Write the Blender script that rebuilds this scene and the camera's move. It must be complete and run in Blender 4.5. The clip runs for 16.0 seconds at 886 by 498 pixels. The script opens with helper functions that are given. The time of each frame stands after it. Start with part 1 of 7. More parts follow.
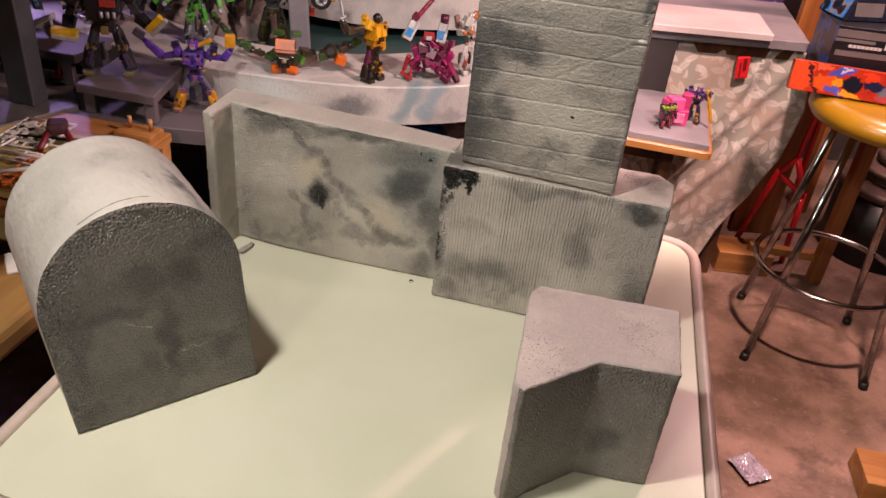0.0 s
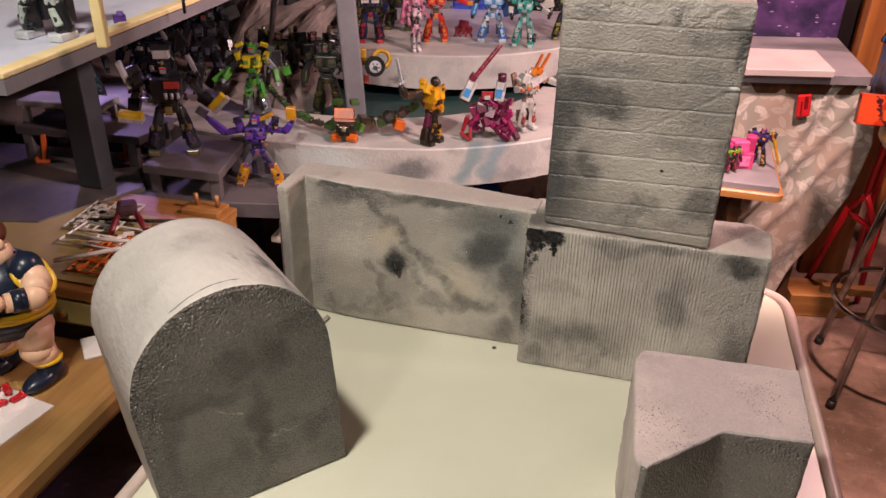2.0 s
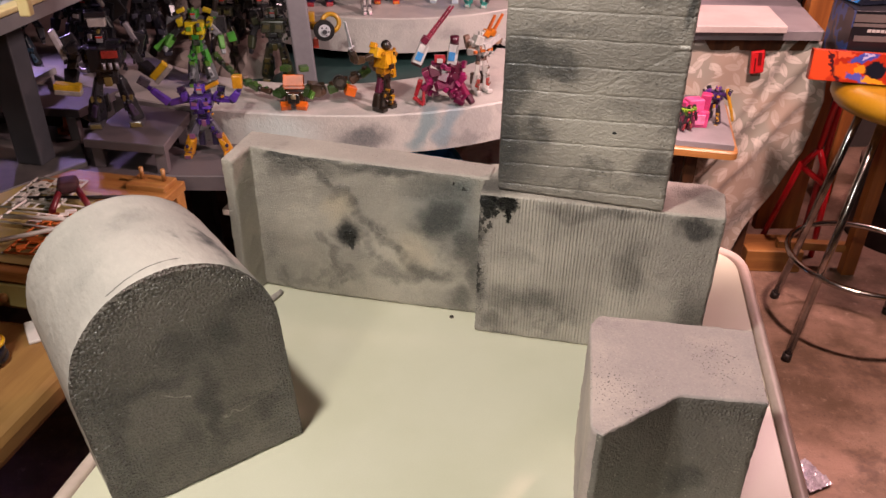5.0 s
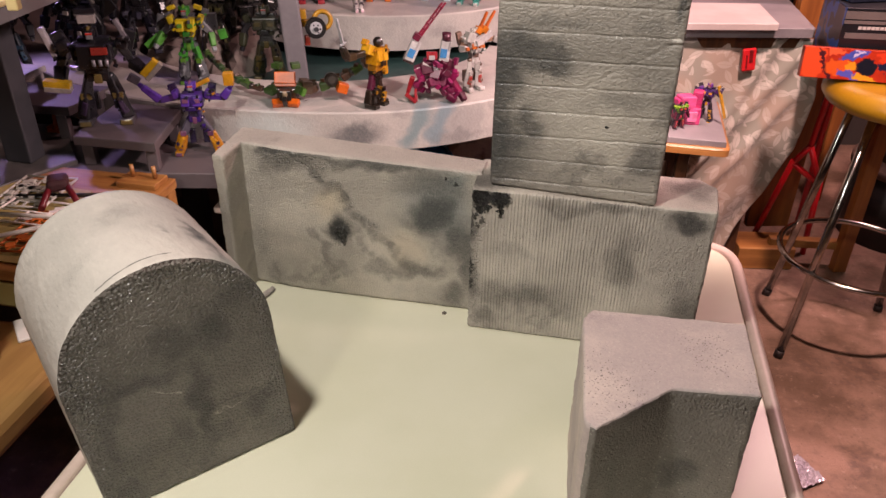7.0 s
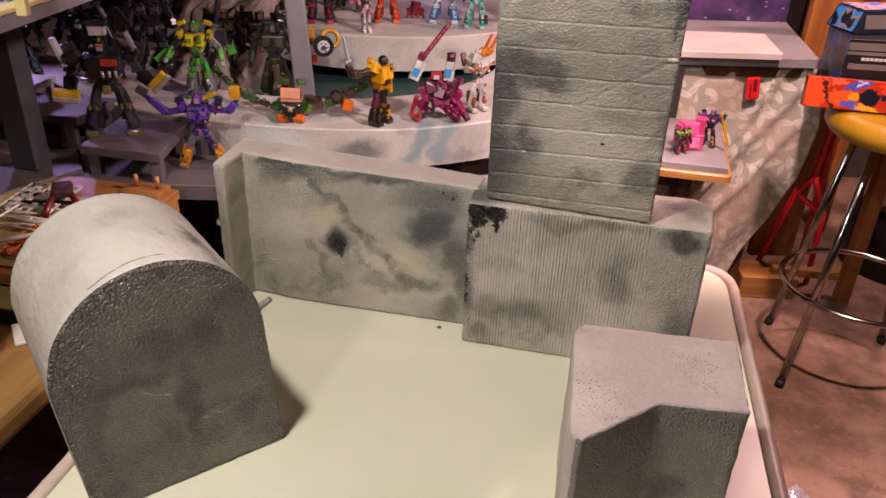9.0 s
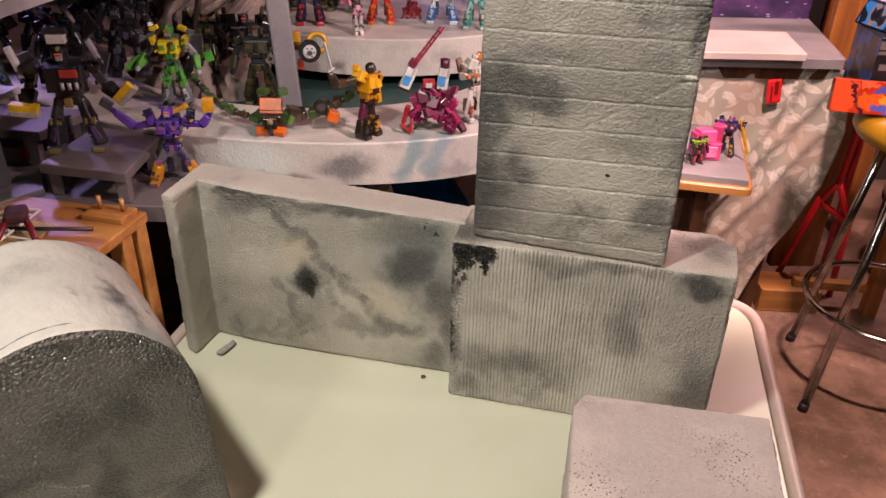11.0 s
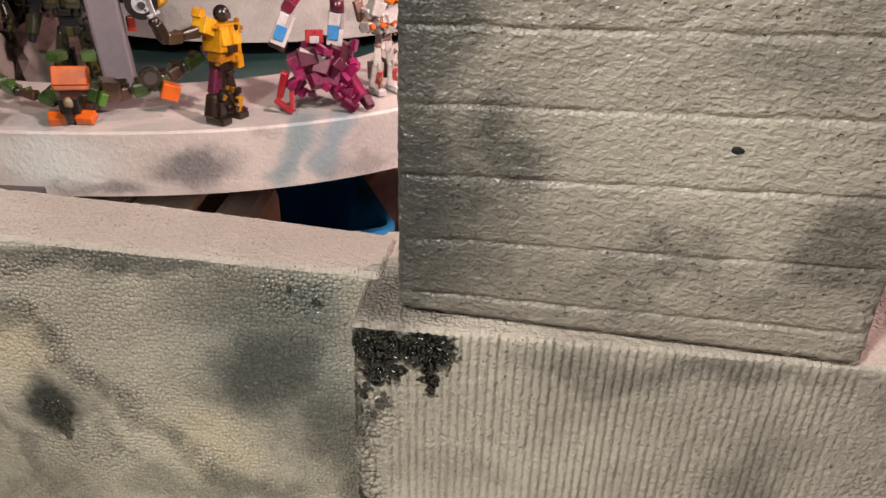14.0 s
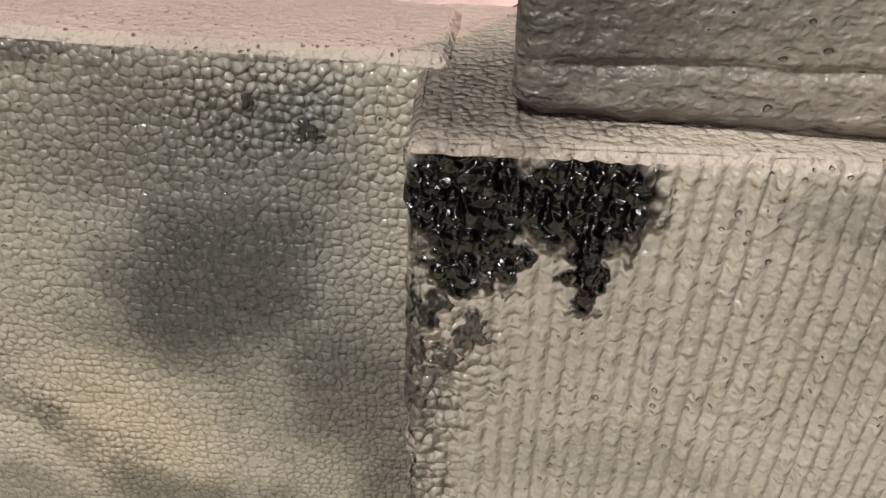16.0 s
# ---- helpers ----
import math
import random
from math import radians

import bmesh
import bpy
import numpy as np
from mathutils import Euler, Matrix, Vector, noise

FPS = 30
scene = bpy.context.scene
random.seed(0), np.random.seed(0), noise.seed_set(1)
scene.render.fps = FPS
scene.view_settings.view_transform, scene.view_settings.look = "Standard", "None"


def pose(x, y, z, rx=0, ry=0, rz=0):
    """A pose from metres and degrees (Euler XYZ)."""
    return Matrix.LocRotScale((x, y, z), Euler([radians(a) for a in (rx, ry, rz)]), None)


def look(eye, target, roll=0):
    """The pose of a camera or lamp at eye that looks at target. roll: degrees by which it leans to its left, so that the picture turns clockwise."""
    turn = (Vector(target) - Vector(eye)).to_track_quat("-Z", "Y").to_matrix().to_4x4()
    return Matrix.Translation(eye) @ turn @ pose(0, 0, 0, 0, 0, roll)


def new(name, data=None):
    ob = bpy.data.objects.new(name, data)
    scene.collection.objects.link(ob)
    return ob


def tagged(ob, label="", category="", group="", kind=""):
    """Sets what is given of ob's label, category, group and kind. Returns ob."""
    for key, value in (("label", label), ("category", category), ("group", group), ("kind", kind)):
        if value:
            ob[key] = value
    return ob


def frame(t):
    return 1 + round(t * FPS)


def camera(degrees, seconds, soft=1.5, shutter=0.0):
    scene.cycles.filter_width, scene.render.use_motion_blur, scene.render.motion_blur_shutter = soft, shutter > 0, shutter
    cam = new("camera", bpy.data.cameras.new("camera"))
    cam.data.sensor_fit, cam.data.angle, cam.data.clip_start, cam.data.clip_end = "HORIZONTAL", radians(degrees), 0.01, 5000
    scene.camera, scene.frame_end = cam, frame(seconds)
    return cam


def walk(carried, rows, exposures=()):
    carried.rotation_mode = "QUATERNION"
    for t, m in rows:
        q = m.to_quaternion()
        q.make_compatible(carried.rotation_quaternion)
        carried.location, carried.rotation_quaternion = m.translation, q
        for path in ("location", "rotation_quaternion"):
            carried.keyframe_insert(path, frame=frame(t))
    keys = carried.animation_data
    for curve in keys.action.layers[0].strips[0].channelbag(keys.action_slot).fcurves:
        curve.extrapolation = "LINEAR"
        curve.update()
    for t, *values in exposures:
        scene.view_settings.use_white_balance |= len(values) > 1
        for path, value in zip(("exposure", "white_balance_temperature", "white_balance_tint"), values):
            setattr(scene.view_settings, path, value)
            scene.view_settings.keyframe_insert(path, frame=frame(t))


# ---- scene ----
cam = camera(60.0, 16.0)
PATH = [
    (0, (0.041, -0.004, 1.408), (0.136, 1.689, 0.347), 6.1),
    (0.5, (0.032, 0.012, 1.401), (0.128, 1.717, 0.358), 5.6),
    (1, (0.02, 0.026, 1.398), (0.054, 1.748, 0.382), 3.1),
    (1.5, (0.012, 0.038, 1.39), (-0.001, 1.804, 0.451), 2.2),
    (2, (-0.015, 0.035, 1.4), (-0.036, 1.798, 0.455), 1.1),
    (2.5, (-0.006, 0.046, 1.401), (-0.029, 1.8, 0.44), 0.7),
    (3, (-0.017, 0.036, 1.392), (-0.013, 1.764, 0.385), 1.0),
    (3.5, (0.003, 0.042, 1.36), (0.034, 1.745, 0.312), 1.0),
    (4, (0.0, 0.054, 1.385), (0.067, 1.751, 0.328), 1.1),
    (4.5, (-0.001, 0.057, 1.396), (0.07, 1.773, 0.372), 0.9),
    (7, (0.0, 0.057, 1.388), (0.092, 1.773, 0.365), 1.0),
    (7.5, (0.001, 0.054, 1.388), (0.087, 1.779, 0.379), 1.0),
    (8, (0.003, 0.043, 1.394), (0.075, 1.786, 0.415), 1.3),
    (8.5, (0.01, 0.043, 1.383), (0.086, 1.794, 0.42), 2.1),
    (10.8, (0.042, 0.129, 1.368), (0.096, 1.869, 0.385), 1.6),
    (11, (0.054, 0.188, 1.362), (0.097, 1.932, 0.384), 1.4),
    (11.5, (0.091, 0.458, 1.321), (0.091, 2.217, 0.37), 1.5),
    (12, (0.091, 0.564, 1.308), (0.242, 2.385, 0.495), 1.7),
    (12.5, (0.142, 0.607, 1.276), (0.491, 2.395, 0.45), 0.9),
    (13, (0.125, 0.604, 1.235), (0.477, 2.37, 0.365), 2.1),
    (13.5, (0.101, 0.618, 1.201), (0.4, 2.375, 0.293), 2.1),
    (14, (0.081, 0.633, 1.163), (0.337, 2.358, 0.184), 1.6),
    (14.5, (0.064, 0.652, 1.122), (0.304, 2.345, 0.085), 0.8),
    (15, (0.053, 0.719, 1.069), (0.318, 2.39, 0.002), 0.7),
    (15.5, (0.052, 0.779, 1.045), (0.368, 2.424, -0.047), 1.3),
    (16, (0.063, 0.799, 1.021), (0.408, 2.429, -0.085), 1.7),
]
walk(cam, [(t, look(eye, target, roll)) for t, eye, target, roll in PATH],
     [(0, -0.12, 6500, 10), (8.5, -0.12, 6500, 10), (10.8, -0.05, 6500, 8), (11.5, 0.05, 6500, 5), (12.5, 0.06, 6400, 3), (13.5, 0.1, 6400, 4), (15, 0.14, 6420, 6), (16, 0.14, 6400, 7)])

# ---- light ----
world = bpy.data.worlds.new("room_air")
scene.world = world
world.use_nodes = True
world.node_tree.nodes["Background"].inputs["Color"].default_value = (0.9, 0.75, 0.7, 1)
world.node_tree.nodes["Background"].inputs["Strength"].default_value = 0.008
scene.view_settings.exposure = 0.0


def lamp(name, place, target, watts, size, colour):
    data = bpy.data.lights.new(name, "AREA")
    data.shape, data.size, data.energy, data.color = "DISK", size, watts, colour
    ob = new(name, data)
    ob.matrix_world = look(place, target)
    return ob


def spot(name, place, target, watts, degrees, blend, soft, colour):
    data = bpy.data.lights.new(name, "SPOT")
    data.energy, data.color, data.spot_size, data.spot_blend, data.shadow_soft_size = watts, colour, radians(degrees), blend, soft
    new(name, data).matrix_world = look(place, target)


spot("work_lamp", (-0.35, 0.40, 1.97), (-0.02, 0.86, 0.80), 57, 125, 0.5, 0.05, (1.0, 0.93, 0.86))
spot("stage_lamp", (0.95, 0.80, 1.80), (-0.05, 1.80, 0.82), 160, 64, 0.5, 0.05, (1.0, 0.72, 0.71))
spot("corner_lamp", (0.74, 1.0, 2.4), (1.22, 1.9, 0.40), 390, 64, 0.6, 0.06, (1.0, 0.64, 0.58))
lamp("ceiling_lamp_rear", (1.55, 2.3, 2.4), (1.0, 1.6, 0.3), 36, 0.12, (1.0, 0.58, 0.57))
lamp("floor_lamp_behind", (-0.65, -0.60, 1.85), (0.0, 0.9, 0.8), 9.0, 0.26, (1.0, 0.91, 0.82))
spot("under_deck_lamp", (-0.98, 2.05, 1.12), (-0.80, 1.72, 0.82), 5.0, 80, 0.6, 0.03, (0.62, 0.42, 1.0))
lamp("blue_lamp", (0.10, 2.72, 1.22), (0.10, 2.86, 0.95), 0.3, 0.08, (0.12, 0.15, 1.0))


# ---- materials ----
def lin(h):
    """Linear colour from an sRGB hex string."""
    v = [int(h[i:i + 2], 16) / 255 for i in (0, 2, 4)]
    return (*[c / 12.92 if c < 0.04045 else ((c + 0.055) / 1.055) ** 2.4 for c in v], 1.0)


def mk(nt, kind, **feeds):
    """A node with its inputs set or linked by name (underscores for blanks)."""
    n = nt.nodes.new(kind)
    for key, v in feeds.items():
        sock = n.inputs[int(key[1:])] if key[0] == "i" and key[1:].isdigit() else n.inputs[key.replace("_", " ")]
        if isinstance(v, bpy.types.NodeSocket):
            nt.links.new(v, sock)
        else:
            sock.default_value = v
    return n


def maths(nt, op, a, b=0.0, clamp=False):
    n = mk(nt, "ShaderNodeMath", i0=a, i1=b)
    n.operation, n.use_clamp = op, clamp
    return n.outputs[0]


def vmath(nt, op, a, b=(0, 0, 0)):
    n = mk(nt, "ShaderNodeVectorMath", i0=a, i1=b)
    n.operation = op
    return n


def noise_tex(nt, co, scale, detail=3.0, rough=0.55):
    return mk(nt, "ShaderNodeTexNoise", Vector=co, Scale=scale, Detail=detail, Roughness=rough).outputs["Fac"]


def band(nt, v, lo, hi, a=0.0, b=1.0):
    n = mk(nt, "ShaderNodeMapRange", Value=v, From_Min=lo, From_Max=hi, To_Min=a, To_Max=b)
    n.interpolation_type = "SMOOTHSTEP"
    return n.outputs[0]


def mixrgb(nt, f, a, b):
    n = nt.nodes.new("ShaderNodeMixRGB")
    for sock, v in zip(n.inputs, (f, a, b)):
        if isinstance(v, bpy.types.NodeSocket):
            nt.links.new(v, sock)
        else:
            sock.default_value = v
    return n.outputs[0]


def start_material(name):
    m = bpy.data.materials.new(name)
    m.use_nodes = True
    nt = m.node_tree
    return m, nt, nt.nodes["Principled BSDF"], mk(nt, "ShaderNodeTexCoord").outputs["Object"]


def surface(name, a, b, scale=8.0, rough=0.6, metal=0.0, bump=0.3, fine=120.0, depth=0.0006, spread=(0.35, 0.65), coat=0.0):
    """A two-tone material with broad patches, fine grain and relief."""
    m, nt, bs, co = start_material(name)
    big = band(nt, noise_tex(nt, co, scale, 4.0), *spread)
    grain = noise_tex(nt, co, fine, 3.0)
    f = maths(nt, "ADD", maths(nt, "MULTIPLY", big, 0.75), maths(nt, "MULTIPLY", band(nt, grain, 0.3, 0.7), 0.25))
    nt.links.new(mixrgb(nt, f, lin(a), lin(b)), bs.inputs["Base Color"])
    nt.links.new(maths(nt, "ADD", maths(nt, "MULTIPLY", grain, 0.16), rough - 0.08, True), bs.inputs["Roughness"])
    bs.inputs["Metallic"].default_value = metal
    bs.inputs["Coat Weight"].default_value = coat
    if bump:
        nt.links.new(mk(nt, "ShaderNodeBump", Strength=bump, Distance=depth, Height=grain).outputs[0], bs.inputs["Normal"])
    return m


def wood(name, a, b, axis=0, scale=14.0, rough=0.45):
    """Wood with grain drawn out along one axis."""
    m, nt, bs, co = start_material(name)
    stretch = [scale, scale, scale]
    stretch[axis] = scale * 0.07
    v = vmath(nt, "MULTIPLY", co, tuple(stretch)).outputs[0]
    rings = noise_tex(nt, v, 2.2, 6.0, 0.65)
    fine = noise_tex(nt, vmath(nt, "MULTIPLY", v, (6, 6, 6)).outputs[0], 3.0, 2.0)
    wear = band(nt, noise_tex(nt, co, 6.0), 0.5, 0.75)
    c = mixrgb(nt, band(nt, rings, 0.35, 0.66), lin(a), lin(b))
    c = mixrgb(nt, maths(nt, "MULTIPLY", wear, 0.35), c, lin("3a2414"))
    nt.links.new(c, bs.inputs["Base Color"])
    nt.links.new(maths(nt, "ADD", maths(nt, "MULTIPLY", fine, 0.2), rough - 0.1), bs.inputs["Roughness"])
    nt.links.new(mk(nt, "ShaderNodeBump", Strength=0.25, Distance=0.0006, Height=fine).outputs[0], bs.inputs["Normal"])
    return m


def foam(name, light="938b80", mid="716d66", dark="27292b", blobs=(), gloss=(), marks=(), tints=(), coarse=(), cells=0.3, size=270.0, pits=0.6, holes=0.5, lump=0.4, fine=0.08, bands=0.0, chips=0.15, grain=(1.0, 1.0, 1.0), sheen=0.42, coat=0.25, rim=None, glint=0.3, cloudy=0.6, torn=0.75, worn=(0.25, 1.0), pit_shade=0.6):
    """Spray-painted foam: pressed beads (cells), open pits, soft smudges (centre, radii, weight), tinted patches (.., colour), torn beads and wet black drips. Relief heights are in millimetres."""
    m, nt, bs, co = start_material(name)

    def mul(a, b):
        return maths(nt, "MULTIPLY", a, b)

    def add(a, b):
        return maths(nt, "ADD", a, b)

    warp = mk(nt, "ShaderNodeTexNoise", Vector=co, Scale=26.0, Detail=3.0).outputs["Color"]
    wob = vmath(nt, "MULTIPLY", vmath(nt, "SUBTRACT", warp, (0.5, 0.5, 0.5)).outputs[0], (0.05, 0.05, 0.05)).outputs[0]
    soft = vmath(nt, "ADD", co, wob).outputs[0]
    drip = vmath(nt, "MULTIPLY", vmath(nt, "SUBTRACT", mk(nt, "ShaderNodeTexNoise", Vector=co, Scale=210.0, Detail=2.0).outputs["Color"], (0.5, 0.5, 0.5)).outputs[0], (0.014, 0.0, 0.014)).outputs[0]
    fray = vmath(nt, "ADD", co, drip).outputs[0]

    def smudges(rows, edge):
        total = None
        for centre, radii, weight in rows:
            d = vmath(nt, "DIVIDE", vmath(nt, "SUBTRACT", fray if edge > 0.5 else soft, centre).outputs[0], radii).outputs[0]
            k = band(nt, vmath(nt, "LENGTH", d).outputs["Value"], edge, 1.15, weight, 0.0)
            total = k if total is None else maths(nt, "MAXIMUM", total, k)
        return total

    jitter = vmath(nt, "MULTIPLY", mk(nt, "ShaderNodeTexNoise", Vector=co, Scale=330.0, Detail=1.0).outputs["Color"], (0.0016, 0.0016, 0.0016)).outputs[0]
    at = vmath(nt, "MULTIPLY", vmath(nt, "ADD", co, jitter).outputs[0], grain).outputs[0]
    seam = mk(nt, "ShaderNodeTexVoronoi", Vector=at, Scale=size, Randomness=0.75)
    seam.feature = "DISTANCE_TO_EDGE"
    bead = mk(nt, "ShaderNodeTexVoronoi", Vector=at, Scale=size, Randomness=0.75)
    tone = mk(nt, "ShaderNodeSeparateColor", Color=bead.outputs["Color"])
    chance, other = tone.outputs["Red"], tone.outputs["Green"]
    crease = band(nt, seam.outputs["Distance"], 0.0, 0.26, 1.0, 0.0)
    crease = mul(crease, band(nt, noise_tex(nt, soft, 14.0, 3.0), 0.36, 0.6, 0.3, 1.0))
    # crinkled skin: shallow uneven hollows between low pebbles
    pebble = noise_tex(nt, at, 360.0, 1.5, 0.6)
    chip = band(nt, pebble, 0.70, 0.34)
    mist = noise_tex(nt, co, 900.0, 1.0)
    streak = noise_tex(nt, vmath(nt, "MULTIPLY", co, grain).outputs[0], 320.0, 2.0, 0.5)

    big = band(nt, noise_tex(nt, soft, 9.0, 3.0), 0.36, 0.66)
    f = add(mul(big, 0.6), add(mul(mist, 0.14), add(mul(band(nt, streak, 0.3, 0.7), 0.14), mul(chance, 0.12))))
    c = mixrgb(nt, f, lin(mid), lin(light))
    for centre, radii, weight, hue in tints:
        c = mixrgb(nt, smudges([(centre, radii, weight)], 0.15), c, lin(hue))
    cloud = band(nt, noise_tex(nt, vmath(nt, "ADD", soft, (3.1, 1.7, 0.4)).outputs[0], 11.0, 4.0), 0.52, 0.78, 0.0, cloudy)
    sm = smudges(blobs, 0.2)
    if sm is not None:
        cloud = maths(nt, "MAXIMUM", cloud, sm)
    # overspray breaks up into droplets towards the edge of a smudge
    drops = add(mul(noise_tex(nt, co, 620.0, 2.0, 0.7), 0.9), mul(chance, 0.25))
    cover = band(nt, maths(nt, "SUBTRACT", add(cloud, mul(drops, 0.45)), 0.27), 0.0, 0.98)
    c = mixrgb(nt, mul(cover, 0.96), c, lin(dark))
    rip = smudges(coarse, 0.3)
    if rim:
        px = mk(nt, "ShaderNodeSeparateXYZ", Vector=vmath(nt, "SUBTRACT", vmath(nt, "ADD", co, vmath(nt, "MULTIPLY", wob, (0.6, 0.6, 0.6)).outputs[0]).outputs[0], (rim[0], 0, rim[1])).outputs[0])
        up = maths(nt, "MAXIMUM", px.outputs["Z"], 0.0)
        r = maths(nt, "SQRT", add(mul(px.outputs["X"], px.outputs["X"]), mul(up, up)))
        edge = band(nt, r, rim[2] - 0.032, rim[2] - 0.012)
        rip = edge if rip is None else maths(nt, "MAXIMUM", rip, edge)
    # open pits between the beads, thicker in worn patches
    patch = band(nt, noise_tex(nt, co, 17.0, 3.0), 0.40, 0.66, *worn)
    if rip is not None:
        patch = maths(nt, "MAXIMUM", patch, rip)
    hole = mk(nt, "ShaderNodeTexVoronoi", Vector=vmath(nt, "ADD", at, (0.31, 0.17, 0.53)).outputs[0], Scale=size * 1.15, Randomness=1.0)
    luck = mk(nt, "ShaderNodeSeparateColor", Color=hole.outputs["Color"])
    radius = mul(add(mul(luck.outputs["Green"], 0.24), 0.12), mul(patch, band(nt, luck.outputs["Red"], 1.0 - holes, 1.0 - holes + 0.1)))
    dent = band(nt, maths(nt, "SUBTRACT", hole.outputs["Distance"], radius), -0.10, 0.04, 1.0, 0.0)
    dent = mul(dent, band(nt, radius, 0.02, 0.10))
    # Creases, hollows and pits darkened by colour too, standing in for their shade.
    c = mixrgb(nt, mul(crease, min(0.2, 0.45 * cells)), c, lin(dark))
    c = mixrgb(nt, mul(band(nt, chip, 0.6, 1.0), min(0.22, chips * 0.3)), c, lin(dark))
    c = mixrgb(nt, mul(dent, min(0.75, pits) * pit_shade), c, lin("191a19"))
    # Pale tips on a few beads are glints painted into the colour.
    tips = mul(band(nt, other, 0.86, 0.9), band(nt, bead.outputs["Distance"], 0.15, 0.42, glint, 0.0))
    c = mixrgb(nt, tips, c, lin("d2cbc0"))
    rough = add(mul(streak, 0.3), sheen)
    spots = smudges(marks, 0.55)
    if spots is not None:
        c = mixrgb(nt, spots, c, lin("17191b"))
    wet = smudges(gloss, 0.75)
    if wet is not None:
        c = mixrgb(nt, wet, c, lin("030405"))
        nt.links.new(add(mul(wet, 1.0 - coat), coat), bs.inputs["Coat Weight"])
        bs.inputs["Coat Roughness"].default_value = 0.18
        rough = maths(nt, "SUBTRACT", rough, mul(wet, 0.1), True)
    else:
        bs.inputs["Coat Weight"].default_value = coat
        bs.inputs["Coat Roughness"].default_value = 0.18
    bs.inputs["Coat IOR"].default_value = 1.5
    nt.links.new(c, bs.inputs["Base Color"])
    nt.links.new(rough, bs.inputs["Roughness"])
    swell = maths(nt, "SUBTRACT", 1.0, mul(maths(nt, "POWER", bead.outputs["Distance"], 2.0), 1.8))
    h = add(mul(maths(nt, "SUBTRACT", add(mul(chance, 0.45), mul(swell, 0.7)), mul(crease, 0.18)), cells), mul(mist, fine))
    h = add(h, mul(noise_tex(nt, vmath(nt, "MULTIPLY", co, grain).outputs[0], 150.0, 3.0, 0.6), lump * 2.0))
    h = maths(nt, "SUBTRACT", h, add(mul(dent, pits), mul(chip, chips)))
    if bands:
        h = add(h, mul(noise_tex(nt, vmath(nt, "MULTIPLY", co, (0.16, 0.16, 1.0)).outputs[0], 240.0, 2.0), bands))
    if rip is not None:
        dome = maths(nt, "SUBTRACT", 1.0, mul(maths(nt, "POWER", bead.outputs["Distance"], 2.0), 2.4))
        h = add(h, mul(mul(dome, add(mul(chance, 0.5), 0.7)), mul(rip, torn)))
    if wet is not None:
        h = add(mul(h, maths(nt, "SUBTRACT", 1.0, mul(wet, 0.8))), mul(mul(noise_tex(nt, co, 330.0, 0.8, 0.5), wet), 2.8))
        nt.links.new(maths(nt, "SUBTRACT", 0.5, mul(wet, 0.44)), bs.inputs["Specular IOR Level"])
    relief = mk(nt, "ShaderNodeBump", Strength=1.0, Distance=0.0024, Height=h).outputs[0]
    nt.links.new(relief, bs.inputs["Normal"])
    nt.links.new(relief, bs.inputs["Coat Normal"])
    return m


def concrete_floor():
    """Old garage floor: worn pale paths, dark oily stains, grit and fine cracks."""
    m, nt, bs, co = start_material("worn_concrete")
    a = band(nt, noise_tex(nt, co, 4.0, 6.0, 0.65), 0.36, 0.64)
    c = mixrgb(nt, a, lin("5c4738"), lin("8c6f60"))
    fleck = band(nt, noise_tex(nt, co, 38.0, 5.0, 0.7), 0.56, 0.7)
    c = mixrgb(nt, maths(nt, "MULTIPLY", fleck, 0.45), c, lin("a58c7e"))
    oil = band(nt, noise_tex(nt, vmath(nt, "ADD", co, (5.3, 2.2, 0)).outputs[0], 5.5, 5.0, 0.7), 0.54, 0.66)
    c = mixrgb(nt, maths(nt, "MULTIPLY", oil, 0.6), c, lin("3f2e26"))
    grit = noise_tex(nt, co, 130.0, 4.0, 0.6)
    c = mixrgb(nt, band(nt, grit, 0.6, 0.72, 0.0, 0.5), c, lin("2c201b"))
    nt.links.new(c, bs.inputs["Base Color"])
    nt.links.new(maths(nt, "ADD", maths(nt, "MULTIPLY", grit, 0.25), maths(nt, "SUBTRACT", 0.46, maths(nt, "MULTIPLY", oil, 0.14))), bs.inputs["Roughness"])
    h = maths(nt, "ADD", maths(nt, "MULTIPLY", noise_tex(nt, co, 30.0, 4.0), 1.5), grit)
    nt.links.new(mk(nt, "ShaderNodeBump", Strength=0.5, Distance=0.003, Height=h).outputs[0], bs.inputs["Normal"])
    return m


CONCRETE = concrete_floor()
VINYL = surface("cream_vinyl", "d4d2b9", "dddac4", 5.0, 0.34, 0, 0.15, 500.0, 0.0002)
RIM = surface("beige_rim", "c2ada2", "d2beb2", 12.0, 0.4, 0.0, 0.1)
STEEL = surface("chrome_steel", "b9b4b0", "8c8580", 30.0, 0.18, 1.0, 0.05)
DARKSTEEL = surface("dark_steel", "2c2a2a", "3b3634", 20.0, 0.45, 0.7, 0.2)
GREY = surface("grey_painted_wood", "676266", "7a7477", 7.0, 0.55, 0, 0.3, 90.0)
STAGE = surface("stage_paint", "8e8b8d", "b9b3b0", 6.0, 0.5, 0, 0.35, 70.0, 0.001)
DECKY = surface("cream_yellow_paint", "c4ad78", "d6c292", 20.0, 0.5, 0, 0.25)
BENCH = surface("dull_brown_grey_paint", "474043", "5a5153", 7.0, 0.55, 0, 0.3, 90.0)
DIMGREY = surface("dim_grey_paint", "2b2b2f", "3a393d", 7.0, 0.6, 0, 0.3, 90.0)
PITGREEN = surface("dark_teal_paint", "1f3433", "2a4542", 9.0, 0.5, 0, 0.3)
WALLDARK = surface("dark_wall_paint", "2b2624", "3d3532", 3.0, 0.8, 0, 0.3)
